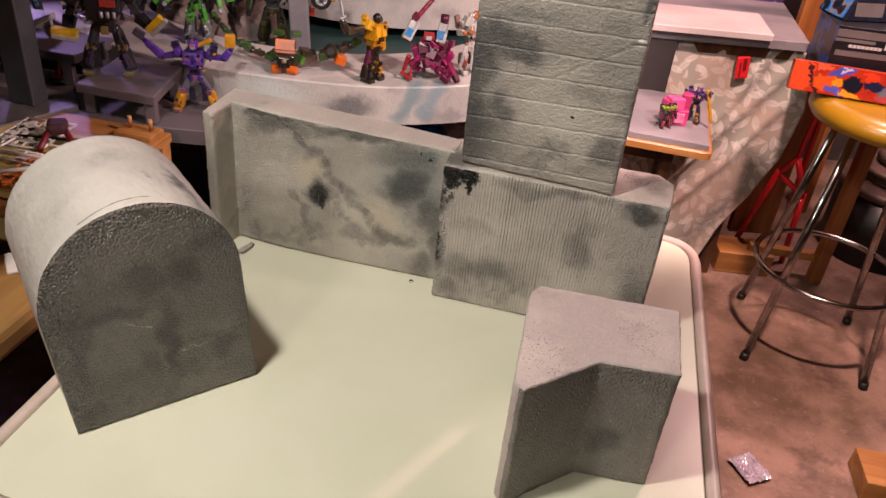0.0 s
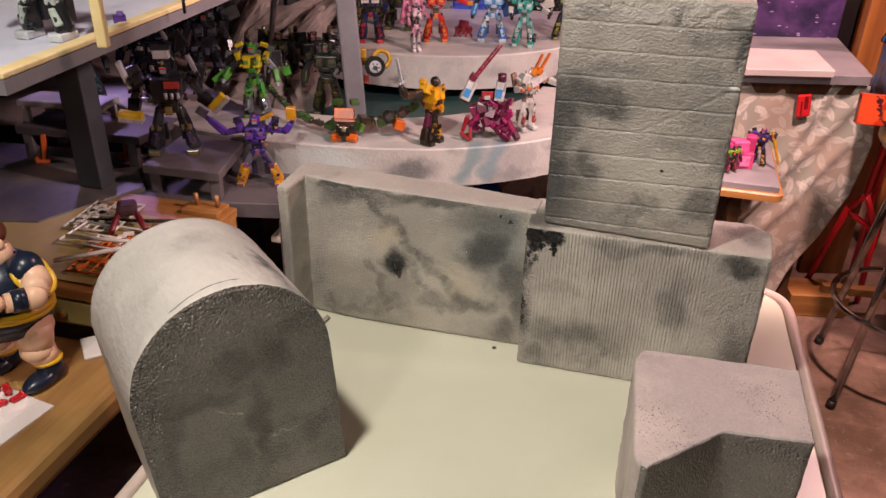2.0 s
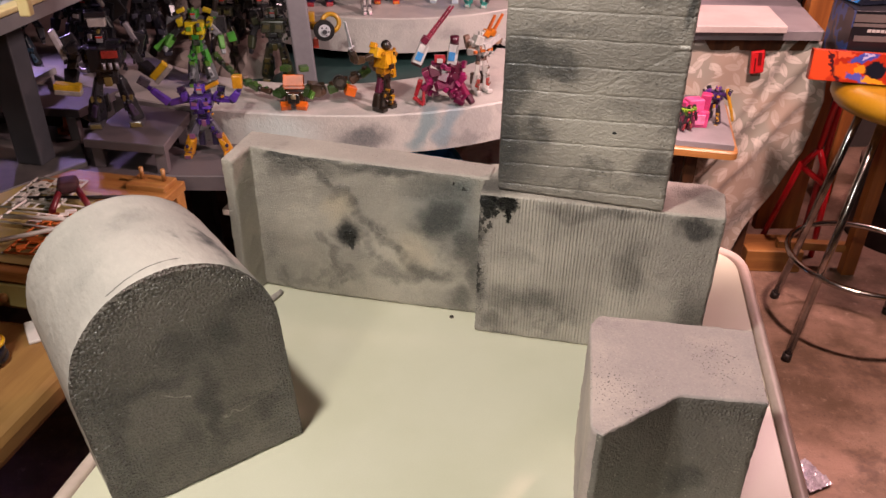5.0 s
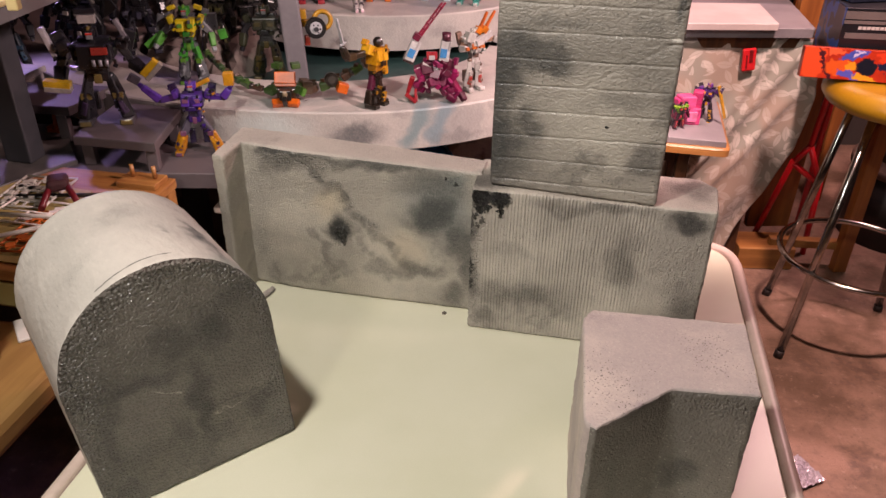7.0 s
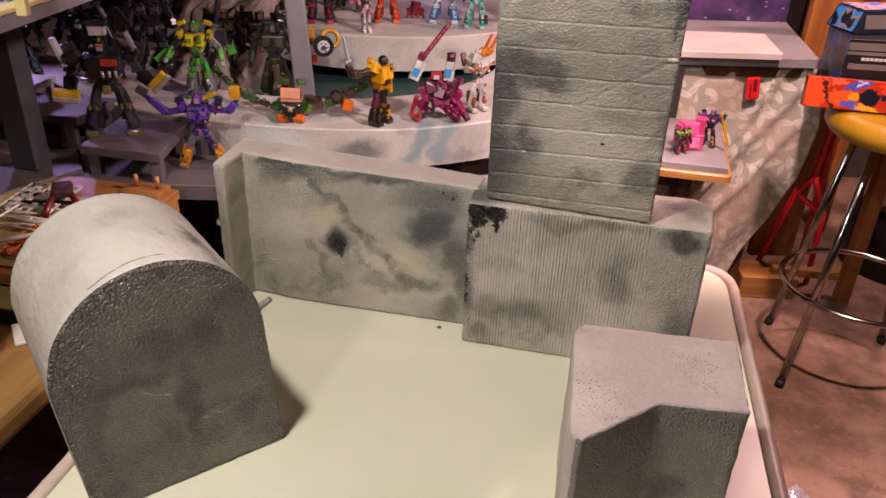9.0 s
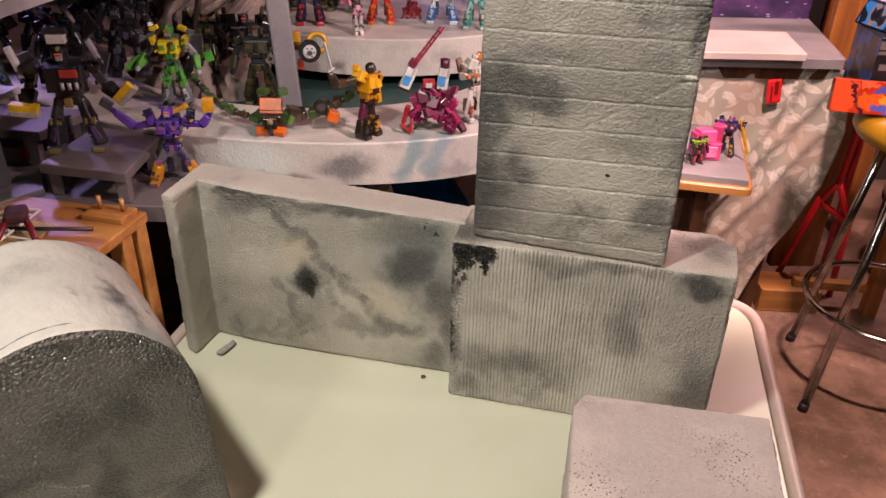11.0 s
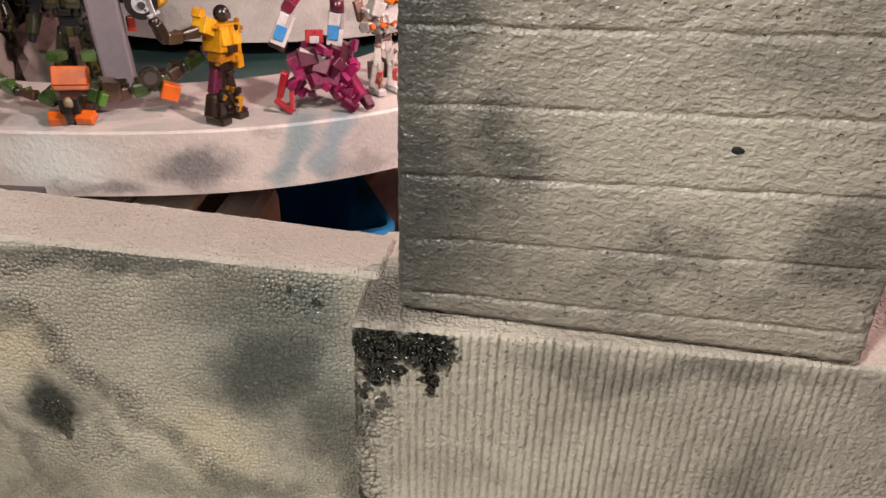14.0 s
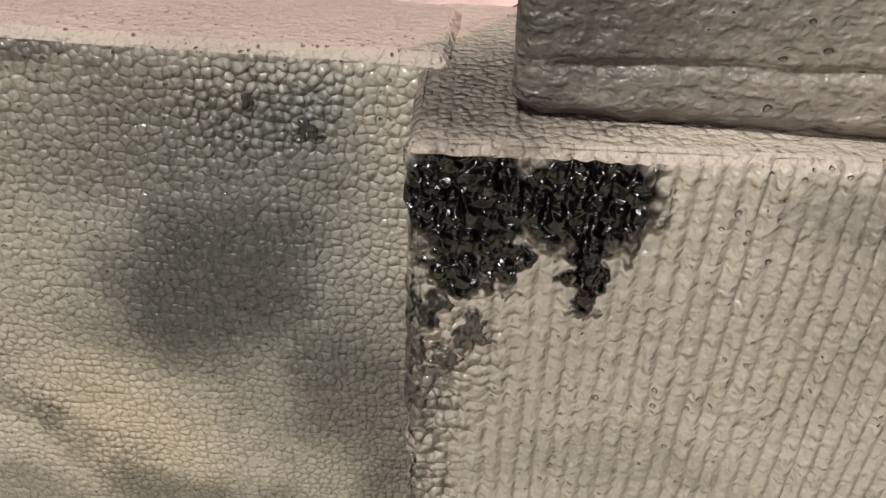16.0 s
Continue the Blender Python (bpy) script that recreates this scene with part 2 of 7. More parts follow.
CEIL = surface("ceiling_paint", "5f5750", "6e665e", 3.0, 0.85, 0, 0.2)
WOODO = wood("orange_pine", "774420", "935a2a", 2)
WOODX = wood("orange_pine_along", "86562a", "a2723e", 0)
WOODD = wood("dark_stained_wood", "3b2416", "5a3820", 2)
WOODB = wood("workbench_wood", "8e683c", "a67e4a", 1)
KHAKI = surface("khaki_paint", "8d7d48", "a08f58", 6.0, 0.6, 0, 0.2)
WHITEP = surface("white_panel", "cfc6c0", "ddd6d0", 6.0, 0.5, 0, 0.2)


# ---- building blocks ----
def mesh_of(bm, name, mats):
    me = bpy.data.meshes.new(name)
    bm.to_mesh(me)
    bm.free()
    for m in (mats if isinstance(mats, (list, tuple)) else [mats]):
        me.materials.append(m)
    return me


def thing(name, bm, mats, label, category, group="", kind="", m=None, smooth=False):
    me = mesh_of(bm, name, mats)
    if smooth:
        me.shade_smooth()
    ob = new(name, me)
    if m is not None:
        ob.matrix_world = m
    return tagged(ob, label, category, group, kind)


def holder(name, label, category, group="", kind="", m=None):
    ob = new(name)
    ob.empty_display_size = 0.05
    if m is not None:
        ob.matrix_world = m
    return tagged(ob, label, category, group, kind)


def part(name, bm, mats, parent, label="", smooth=False):
    me = mesh_of(bm, name, mats)
    if smooth:
        me.shade_smooth()
    ob = new(name, me)
    ob.parent = parent
    if label:
        ob["label"] = label
    return ob


def box(bm, centre, size, turn=None, mat=0, bevel=0.0):
    """A box, bevelled if asked, with its own material slot."""
    r = bmesh.ops.create_cube(bm, size=1.0)
    vs = r["verts"]
    t = Matrix.Translation(centre) @ (turn.to_4x4() if turn else Matrix()) @ Matrix.Diagonal((*size, 1))
    bmesh.ops.transform(bm, matrix=t, verts=vs)
    fs = {f for v in vs for f in v.link_faces}
    for f in fs:
        f.material_index = mat
    if bevel:
        out = bmesh.ops.bevel(bm, geom=[e for e in {e for v in vs for e in v.link_edges}], offset=bevel, segments=2, affect="EDGES", profile=0.5)
        for f in out["faces"]:
            f.material_index = mat
    return vs


def rod(bm, a, b, r, r2=None, n=12, mat=0, caps=True):
    """A round bar from a to b."""
    a, b = Vector(a), Vector(b)
    out = bmesh.ops.create_cone(bm, cap_ends=caps, segments=n, radius1=r, radius2=r if r2 is None else r2, depth=(b - a).length)
    t = Matrix.Translation((a + b) / 2) @ (b - a).to_track_quat("Z", "Y").to_matrix().to_4x4()
    bmesh.ops.transform(bm, matrix=t, verts=out["verts"])
    for f in {f for v in out["verts"] for f in v.link_faces}:
        f.material_index = mat
        f.smooth = len(f.verts) == 4
    return out["verts"]


def ball(bm, c, radii, mat=0, u=14, v=9, turn=None):
    out = bmesh.ops.create_uvsphere(bm, u_segments=u, v_segments=v, radius=1.0)
    t = Matrix.Translation(c) @ (turn.to_4x4() if turn else Matrix()) @ Matrix.Diagonal((*radii, 1))
    bmesh.ops.transform(bm, matrix=t, verts=out["verts"])
    for f in {f for v in out["verts"] for f in v.link_faces}:
        f.material_index = mat
        f.smooth = True
    return out["verts"]


def ring(bm, c, R, r, n=48, k=10, mat=0, turn=None):
    """A torus."""
    t = Matrix.Translation(c) @ (turn.to_4x4() if turn else Matrix())
    rows = []
    for i in range(n):
        a = 2 * math.pi * i / n
        rows.append([bm.verts.new(t @ Vector(((R + r * math.cos(2 * math.pi * j / k)) * math.cos(a), (R + r * math.cos(2 * math.pi * j / k)) * math.sin(a), r * math.sin(2 * math.pi * j / k)))) for j in range(k)])
    for i in range(n):
        for j in range(k):
            f = bm.faces.new((rows[i][j], rows[(i + 1) % n][j], rows[(i + 1) % n][(j + 1) % k], rows[i][(j + 1) % k]))
            f.smooth, f.material_index = True, mat


def rounded(points, r, n=3):
    """A plan outline whose corners are rounded off."""
    out, k = [], len(points)
    for i in range(k):
        p, a, b = Vector(points[i]), Vector(points[i - 1]), Vector(points[(i + 1) % k])
        d1, d2 = (a - p), (b - p)
        rr = min(r, d1.length * 0.4, d2.length * 0.4)
        s, e = p + d1.normalized() * rr, p + d2.normalized() * rr
        for j in range(n + 1):
            t = j / n
            out.append(((1 - t) ** 2 * s + 2 * t * (1 - t) * p + t * t * e))
    return out


def slab(bm, outline, z0, z1, mat=0, bevel=0.0, top_mat=None):
    """A plate with any plan outline (counter-clockwise)."""
    low = [bm.verts.new((p[0], p[1], z0)) for p in outline]
    n = len(low)
    loops = [low]
    if bevel:
        c = sum((Vector((p[0], p[1])) for p in outline), Vector((0, 0))) / n
        loops.append([bm.verts.new((p[0], p[1], z1 - bevel)) for p in outline])
        pts = []
        for i in range(n):
            a, b = Vector(outline[i - 1][:2]), Vector(outline[(i + 1) % n][:2])
            d = (b - a).normalized()
            pts.append(Vector(outline[i][:2]) - Vector((d.y, -d.x)) * bevel)
        loops.append([bm.verts.new((p.x, p.y, z1)) for p in pts])
    else:
        loops.append([bm.verts.new((p[0], p[1], z1)) for p in outline])
    for la, lb in zip(loops, loops[1:]):
        for i in range(n):
            f = bm.faces.new((la[i], la[(i + 1) % n], lb[(i + 1) % n], lb[i]))
            f.material_index = mat
    t = bm.faces.new(loops[-1])
    t.material_index = mat if top_mat is None else top_mat
    bm.faces.new(list(reversed(low))).material_index = mat


def prism(outline, z0, z1, step, zstep, relief, fine=None, lip=0.002, dust=1.6):
    """A foam prism: finely divided sides pushed in and out by relief(u, v, z, nx, ny), rounded upper and lower lips."""
    pts, nrm, k = [], [], len(outline)
    for i in range(k):
        a, b = Vector(outline[i]), Vector(outline[(i + 1) % k])
        d = b - a
        st = fine[1] if fine and fine[0](a, b) else step
        n = max(1, math.ceil(d.length / st))
        for j in range(n):
            pts.append(a + d * j / n)
    n = len(pts)
    for i in range(n):
        d = (pts[(i + 1) % n] - pts[i - 1]).normalized()
        nrm.append(Vector((d.y, -d.x)))
    bm = bmesh.new()
    rows = []
    m = max(2, math.ceil((z1 - z0) / zstep))
    for r in range(m + 1):
        z = z0 + lip + (z1 - z0 - 2 * lip) * r / m
        rows.append([bm.verts.new((p.x + q.x * o, p.y + q.y * o, z)) for p, q in zip(pts, nrm) for o in [relief(p.x, p.y, z, q.x, q.y)]])
    for z, inset, at in ((z1, lip, len(rows)), (z0, lip, 0)):
        loop = []
        for p, q in zip(pts, nrm):
            chip = inset * (1 + 0.55 * noise.noise(Vector((p.x * 190, p.y * 190, z * 30))))
            loop.append(bm.verts.new((p.x - q.x * chip, p.y - q.y * chip, z + 0.0007 * noise.noise(Vector((p.x * 60, p.y * 60, z * 9))) + 0.0006 * noise.noise(Vector((p.x * 240, p.y * 240, z * 9))))))
        rows.insert(at, loop)
    for a, b in zip(rows, rows[1:]):
        for i in range(n):
            bm.faces.new((a[i], a[(i + 1) % n], b[(i + 1) % n], b[i]))
    for f in bm.faces:
        f.smooth = True
    bm.faces.new(rows[-1]).material_index = 1
    bm.faces.new(list(reversed(rows[0])))
    bm.faces.ensure_lookup_table()
    # Slot 1, the paler foam, brightens tops and lips as overhead light would.
    for f in bm.faces:
        if min(v.co.z for v in f.verts) > z1 - lip * dust:
            f.material_index = 1
    return bm


def rough_foam(amount=0.0007, crumble=0.0):
    """Uneven hand-cut foam, crumbling along its upright corners."""
    def push(u, v, z, nx, ny):
        p = Vector((u, v, z))
        o = amount * (noise.noise(p * 45) + 0.7 * noise.noise(p * 150) + 0.5 * noise.noise(p * 320))
        if crumble and min(abs(nx), abs(ny)) > 0.22:
            o += crumble * (noise.noise(p * 210) + 0.6 * noise.noise(p * 420)) - 0.4 * crumble
        return o
    return push


# ---- the room ----
def wall_slab(name, centre, size, label, mat=None):
    bm = bmesh.new()
    box(bm, centre, size)
    return thing(name, bm, mat or WALLDARK, label, "wall", kind="structure")


bm = bmesh.new()
box(bm, (0.3, 0.6, -0.05), (6.4, 6.4, 0.1))
thing("floor", bm, CONCRETE, "stained reddish-brown concrete garage floor", "floor", kind="structure")
bm = bmesh.new()
box(bm, (0.3, 0.6, 2.6), (6.4, 6.4, 0.1))
thing("ceiling", bm, CEIL, "plain garage ceiling", "ceiling", kind="structure")
wall_slab("wall_north", (0.3, 3.35, 1.275), (6.4, 0.1, 2.55), "dark wall behind the toy display")
wall_slab("wall_south", (0.3, -2.15, 1.275), (6.4, 0.1, 2.55), "plain dim garage wall", CEIL)
wall_slab("wall_west", (-2.35, 0.6, 1.275), (0.1, 5.4, 2.55), "plain dim garage wall", CEIL)
wall_slab("wall_east", (2.95, 0.6, 1.275), (0.1, 5.4, 2.55), "plain dim garage wall", WALLDARK)

# ---- the folding table and the painted foam ruins ----
SKEW = 13.5
TABLE = pose(0, 0, 0, 0, 0, -SKEW)


def folding_table():
    ob = holder("folding_table", "cream vinyl-topped folding card table with a beige rim", "table", m=TABLE)
    u0, u1, v0, v1 = -0.531, 0.272, 0.41, 1.25
    corners = [(u0, v0), (u1, v0), (u1, v1), (u0, v1)]
    bm = bmesh.new()
    outer, inner = rounded(corners, 0.075, 10), rounded([(u0 + .017, v0 + .017), (u1 - .017, v0 + .017), (u1 - .017, v1 - .017), (u0 + .017, v1 - .017)], 0.062, 10)
    n = len(outer)
    profile = [(0, 0.70), (0, 0.736), (0.25, 0.7425), (0.75, 0.7425), (1, 0.739), (1, 0.70)]
    loops = [[bm.verts.new((*(o * (1 - f) + i * f), z)) for o, i in zip(outer, inner)] for f, z in profile]
    for a, b in zip(loops, loops[1:] + loops[:1]):
        for i in range(n):
            bm.faces.new((a[i], a[(i + 1) % n], b[(i + 1) % n], b[i])).smooth = True
    part("rim", bm, RIM, ob, "beige rounded edge strip")
    bm = bmesh.new()
    top = rounded([(u0 + .0195, v0 + .0195), (u1 - .0195, v0 + .0195), (u1 - .0195, v1 - .0195), (u0 + .0195, v1 - .0195)], 0.06, 10)
    slab(bm, top, 0.715, 0.74, bevel=0.002)
    part("tabletop", bm, VINYL, ob, "cream vinyl top")
    for u, v in ((u0 + .06, v0 + .06), (u1 - .06, v0 + .06), (u1 - .06, v1 - .06), (u0 + .06, v1 - .06)):
        bm = bmesh.new()
        rod(bm, (u, v, 0.72), (u, v, 0.0), 0.011)
        part("leg", bm, DARKSTEEL, ob)
    bm = bmesh.new()
    p = TABLE.inverted() @ Vector((0.052, 0.962, 0.7405))
    ball(bm, p, (0.0035, 0.0035, 0.0022))
    part("stud", bm, STEEL, ob, "small shiny metal stud")


folding_table()


def arch_block():
    """Round-topped block; built lying and then stood up."""
    lean, w, h, r, d = -0.0125, 0.212, 0.166, 0.1055, 0.182
    out = [Vector((0, 0)), Vector((w, 0)), Vector((w + lean, h))]
    cx = lean + w / 2
    out += [Vector((cx + r * math.cos(a), h + r * math.sin(a))) for a in [math.pi * i / 40 for i in range(1, 40)]]
    out += [Vector((lean, h))]
    bm = prism(out, 0.0, d, 0.0035, 0.006, rough_foam(0.0006), lip=0.003)
    # Pale slot on the curved outside, dark on the front: lighting put into colour.
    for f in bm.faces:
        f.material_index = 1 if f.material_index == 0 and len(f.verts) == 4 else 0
    bmesh.ops.transform(bm, matrix=Matrix.Translation((0, d, 0)) @ pose(0, 0, 0, 90, 0, 0), verts=bm.verts)
    return bm


# Paler top foams: light from above is worked into their colour.
PALE = foam("pale_lit_foam", "c4b8ae", "aa9f97", dark="5a5653", chips=0.22, cells=0.04, size=420.0, pits=0.7, holes=0.6, lump=0.35, fine=0.2, sheen=0.6, coat=0.0)
TOWERTOP = foam("tower_top_foam", "a89d95", "8c837d", dark="4c4947", cells=0.15, size=400.0, pits=0.5, holes=0.4, lump=0.4, fine=0.2, sheen=0.6, coat=0.0)
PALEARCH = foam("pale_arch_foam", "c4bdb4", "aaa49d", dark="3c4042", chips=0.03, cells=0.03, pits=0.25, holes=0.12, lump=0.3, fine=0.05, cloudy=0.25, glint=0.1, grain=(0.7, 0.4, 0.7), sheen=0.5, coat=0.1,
                blobs=[((0.165, 0.09, 0.255), (0.022, 0.12, 0.022), 0.95), ((0.1, 0.12, 0.28), (0.05, 0.03, 0.03), 0.35), ((0.04, 0.06, 0.25), (0.04, 0.03, 0.02), 0.25), ((0.19, 0.04, 0.2), (0.02, 0.03, 0.04), 0.6), ((0.188, 0.07, 0.232), (0.010, 0.10, 0.016), 0.85), ((0.15, 0.11, 0.268), (0.012, 0.09, 0.010), 0.75), ((0.125, 0.06, 0.274), (0.008, 0.05, 0.01), 0.5)],
                marks=[((0.045 + 0.008 * i, 0.012 + 0.0016 * i - 0.00012 * i * i, 0.27), (0.006, 0.0011, 0.06), 0.75 - 0.3 * (i in (3, 7))) for i in range(9)])
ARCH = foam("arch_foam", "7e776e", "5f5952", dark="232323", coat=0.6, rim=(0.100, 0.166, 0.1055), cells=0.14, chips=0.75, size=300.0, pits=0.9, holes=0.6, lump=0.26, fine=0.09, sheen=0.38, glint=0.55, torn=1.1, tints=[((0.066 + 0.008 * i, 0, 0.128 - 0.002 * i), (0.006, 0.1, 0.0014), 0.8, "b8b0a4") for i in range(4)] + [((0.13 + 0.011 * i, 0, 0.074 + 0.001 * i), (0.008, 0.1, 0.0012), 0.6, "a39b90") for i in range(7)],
            blobs=[((0.112, 0.0, 0.09), (0.018, 0.08, 0.10), 0.66), ((0.13, 0.0, 0.18), (0.030, 0.08, 0.045), 0.66), ((0.05, 0.0, 0.150), (0.08, 0.05, 0.020), 0.6), ((0.175, 0, 0.065), (0.03, 0.1, 0.03), 0.6), ((0.085, 0, 0.06), (0.02, 0.1, 0.04), 0.5), ((0.10, 0.0, 0.18), (0.06, 0.06, 0.03), 0.5), ((0.16, 0.0, 0.21), (0.05, 0.06, 0.03), 0.5), ((0.05, 0, 0.06), (0.08, 0.05, 0.03), 0.4),
                   ((0.18, 0, 0.03), (0.03, 0.05, 0.03), 0.4), ((0.17, 0.08, 0.24), (0.02, 0.09, 0.03), 0.55), ((0.02, 0, 0.1), (0.02, 0.05, 0.1), 0.5)],
            coarse=[((0.012, 0, 0.06), (0.026, 0.02, 0.06), 1.0), ((0.002, 0, 0.17), (0.018, 0.02, 0.05), 1.0), ((0.03, 0, 0.245), (0.03, 0.02, 0.018), 0.9), ((0.09, 0, 0.272), (0.05, 0.02, 0.012), 0.9), ((0.16, 0, 0.25), (0.03, 0.02, 0.016), 0.9),
                    ((0.2, 0, 0.19), (0.012, 0.02, 0.04), 0.6), ((0.2, 0, 0.05), (0.02, 0.02, 0.03), 0.5)],
            marks=[((0.16, 0, 0.085), (0.05, 0.1, 0.0011), 0.35), ((0.09, 0, 0.11), (0.018, 0.1, 0.001), 0.3)])
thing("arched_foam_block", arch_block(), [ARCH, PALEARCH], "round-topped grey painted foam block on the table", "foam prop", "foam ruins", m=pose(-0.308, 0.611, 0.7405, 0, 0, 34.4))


def ruin_wall():
    out = [(-0.005, 0.009), (0.05, 0.002), (0.12, 0.0), (0.334, 0), (0.336, 0.044), (0.2, 0.053), (-0.026, 0.060), (-0.026, -0.039), (-0.010, -0.043)]
    bm = prism(rounded(out, 0.003, 2), 0, 0.229, 0.005, 0.005, rough_foam(0.0009, 0.0016), lip=0.0025)
    for v in bm.verts:
        v.co.z -= 0.0095 * max(0.0, min(1.0, v.co.x / 0.33)) * v.co.z / 0.229
    return bm


WALLF = foam("wall_foam", "c9c1b3", "9d978e", dark="25292b", chips=0.08, cells=0.34, size=390.0, pits=0.6, holes=0.3, lump=0.16, fine=0.05, sheen=0.36, coat=0.35, glint=0.25,
             blobs=[((0.134, 0, 0.11), (0.028, 0.1, 0.033), 0.8), ((0.06, 0, 0.21), (0.09, 0.02, 0.03), 0.6), ((0.2, 0, 0.216), (0.12, 0.02, 0.020), 0.7), ((0.268, 0, 0.148), (0.048, 0.1, 0.058), 0.76), ((0.308, 0, 0.11), (0.042, 0.1, 0.07), 0.66),
                    ((0.3, 0, 0.02), (0.045, 0.1, 0.04), 0.6), ((0.25, 0, 0.06), (0.06, 0.1, 0.022), 0.62), ((0.20, 0, 0.055), (0.05, 0.1, 0.018), 0.5), ((0.11, 0, 0.06), (0.015, 0.1, 0.05), 0.5), ((0.325, 0, 0.08), (0.03, 0.1, 0.10), 0.65),
                    ((0.115, 0, 0.175), (0.012, 0.1, 0.03), 0.45), ((0.07, 0, 0.02), (0.06, 0.1, 0.014), 0.4), ((0.05, 0, 0.222), (0.09, 0.02, 0.012), 0.8), ((0.02, 0, 0.2), (0.03, 0.02, 0.03), 0.5), ((0.275, 0, 0.195), (0.09, 0.1, 0.040), 0.55), ((0.14, 0, 0.222), (0.18, 0.02, 0.010), 0.6)]
             + [((0.093 + 0.011 * i, 0, 0.207 - 0.0116 * i), (0.015, 0.1, 0.016), 0.44 + 0.1 * (i % 3 == 1)) for i in range(13)] + [((0.10 + 0.007 * i, 0, 0.10 - 0.018 * i), (0.012, 0.1, 0.02), 0.5) for i in range(5)] + [((0.150 + 0.008 * i, 0, 0.122 - 0.013 * i), (0.010, 0.1, 0.016), 0.42) for i in range(7)],
             tints=[((0.23, 0, 0.1), (0.04, 0.1, 0.05), 0.75, "cabda8"), ((0.12, 0, 0.15), (0.03, 0.1, 0.03), 0.6, "c4b59c"), ((0.275, 0, 0.16), (0.07, 0.1, 0.07), 0.7, "868c8a"), ((0.302, 0, 0.2), (0.03, 0.1, 0.018), 0.7, "a9b0ac")],
             coarse=[((0.105 + 0.02 * i, 0, 0.20 - 0.021 * i), (0.014, 0.02, 0.018), 0.45) for i in range(7)] + [((0.295, 0, 0.205), (0.03, 0.02, 0.016), 0.6), ((0.15, 0, 0.08), (0.05, 0.02, 0.02), 0.4), ((0.1, 0, 0.212), (0.1, 0.02, 0.01), 0.6), ((0.01, 0, 0.06), (0.03, 0.02, 0.06), 0.5)],
             marks=[((0.134, 0, 0.109), (0.019, 0.1, 0.021), 0.9)], gloss=[((0.136, 0, 0.105), (0.008, 0.01, 0.012), 0.85), ((0.139, 0, 0.092), (0.004, 0.01, 0.008), 0.8), ((0.3, 0, 0.2), (0.003, 0.01, 0.003), 0.8), ((0.285, 0, 0.206), (0.002, 0.01, 0.002), 0.8)])
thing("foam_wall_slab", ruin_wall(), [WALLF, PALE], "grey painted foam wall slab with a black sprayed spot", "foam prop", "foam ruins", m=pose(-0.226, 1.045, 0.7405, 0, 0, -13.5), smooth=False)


def ridged_block():
    base = rough_foam(0.0006, 0.0014)

    def push(u, v, z, nx, ny):
        o = base(u, v, z, nx, ny)
        if u < 0.014 and v < 0.014:
            p = Vector((u, v, z))
            o -= 0.0025 * max(0.0, noise.noise(p * 160)) + 0.0018 * max(0.0, noise.noise(p * 340))
        if ny < -0.9:
            fade = min(1, max(0.0, u - 0.010) / 0.012) * max(0.0, min(1, (0.245 - u) / 0.05)) * (0.8 + 0.6 * noise.noise(Vector((u * 14, 5, z * 6))))
            wob = u + 0.0009 * noise.noise(Vector((u * 40, z * 4, 0.3))) + 0.004 * (z - 0.1) * noise.noise(Vector((u * 9, 3, 0)))
            wave = 0.5 + 0.5 * math.sin(wob * 2 * math.pi / 0.0042)
            wave = 1 - (1 - wave) ** 2 * (0.75 + 0.5 * noise.noise(Vector((u * 90, 7, z * 2))))
            torn = 0.75 + 0.9 * noise.noise(Vector((u * 210, z * 90, 2))) * min(1, max(0.15, (z - 0.10) / 0.06))
            o += 0.0026 * fade * (wave - 0.7) * torn
        return o
    out = [(0, 0), (0.302, 0), (0.308, 0.07), (0.288, 0.094), (0, 0.094)]
    return prism(rounded(out, 0.003, 2), 0, 0.217, 0.005, 0.003, push, fine=(lambda a, b: abs(a.y) < 0.001 and abs(b.y) < 0.001, 0.0007), lip=0.002)


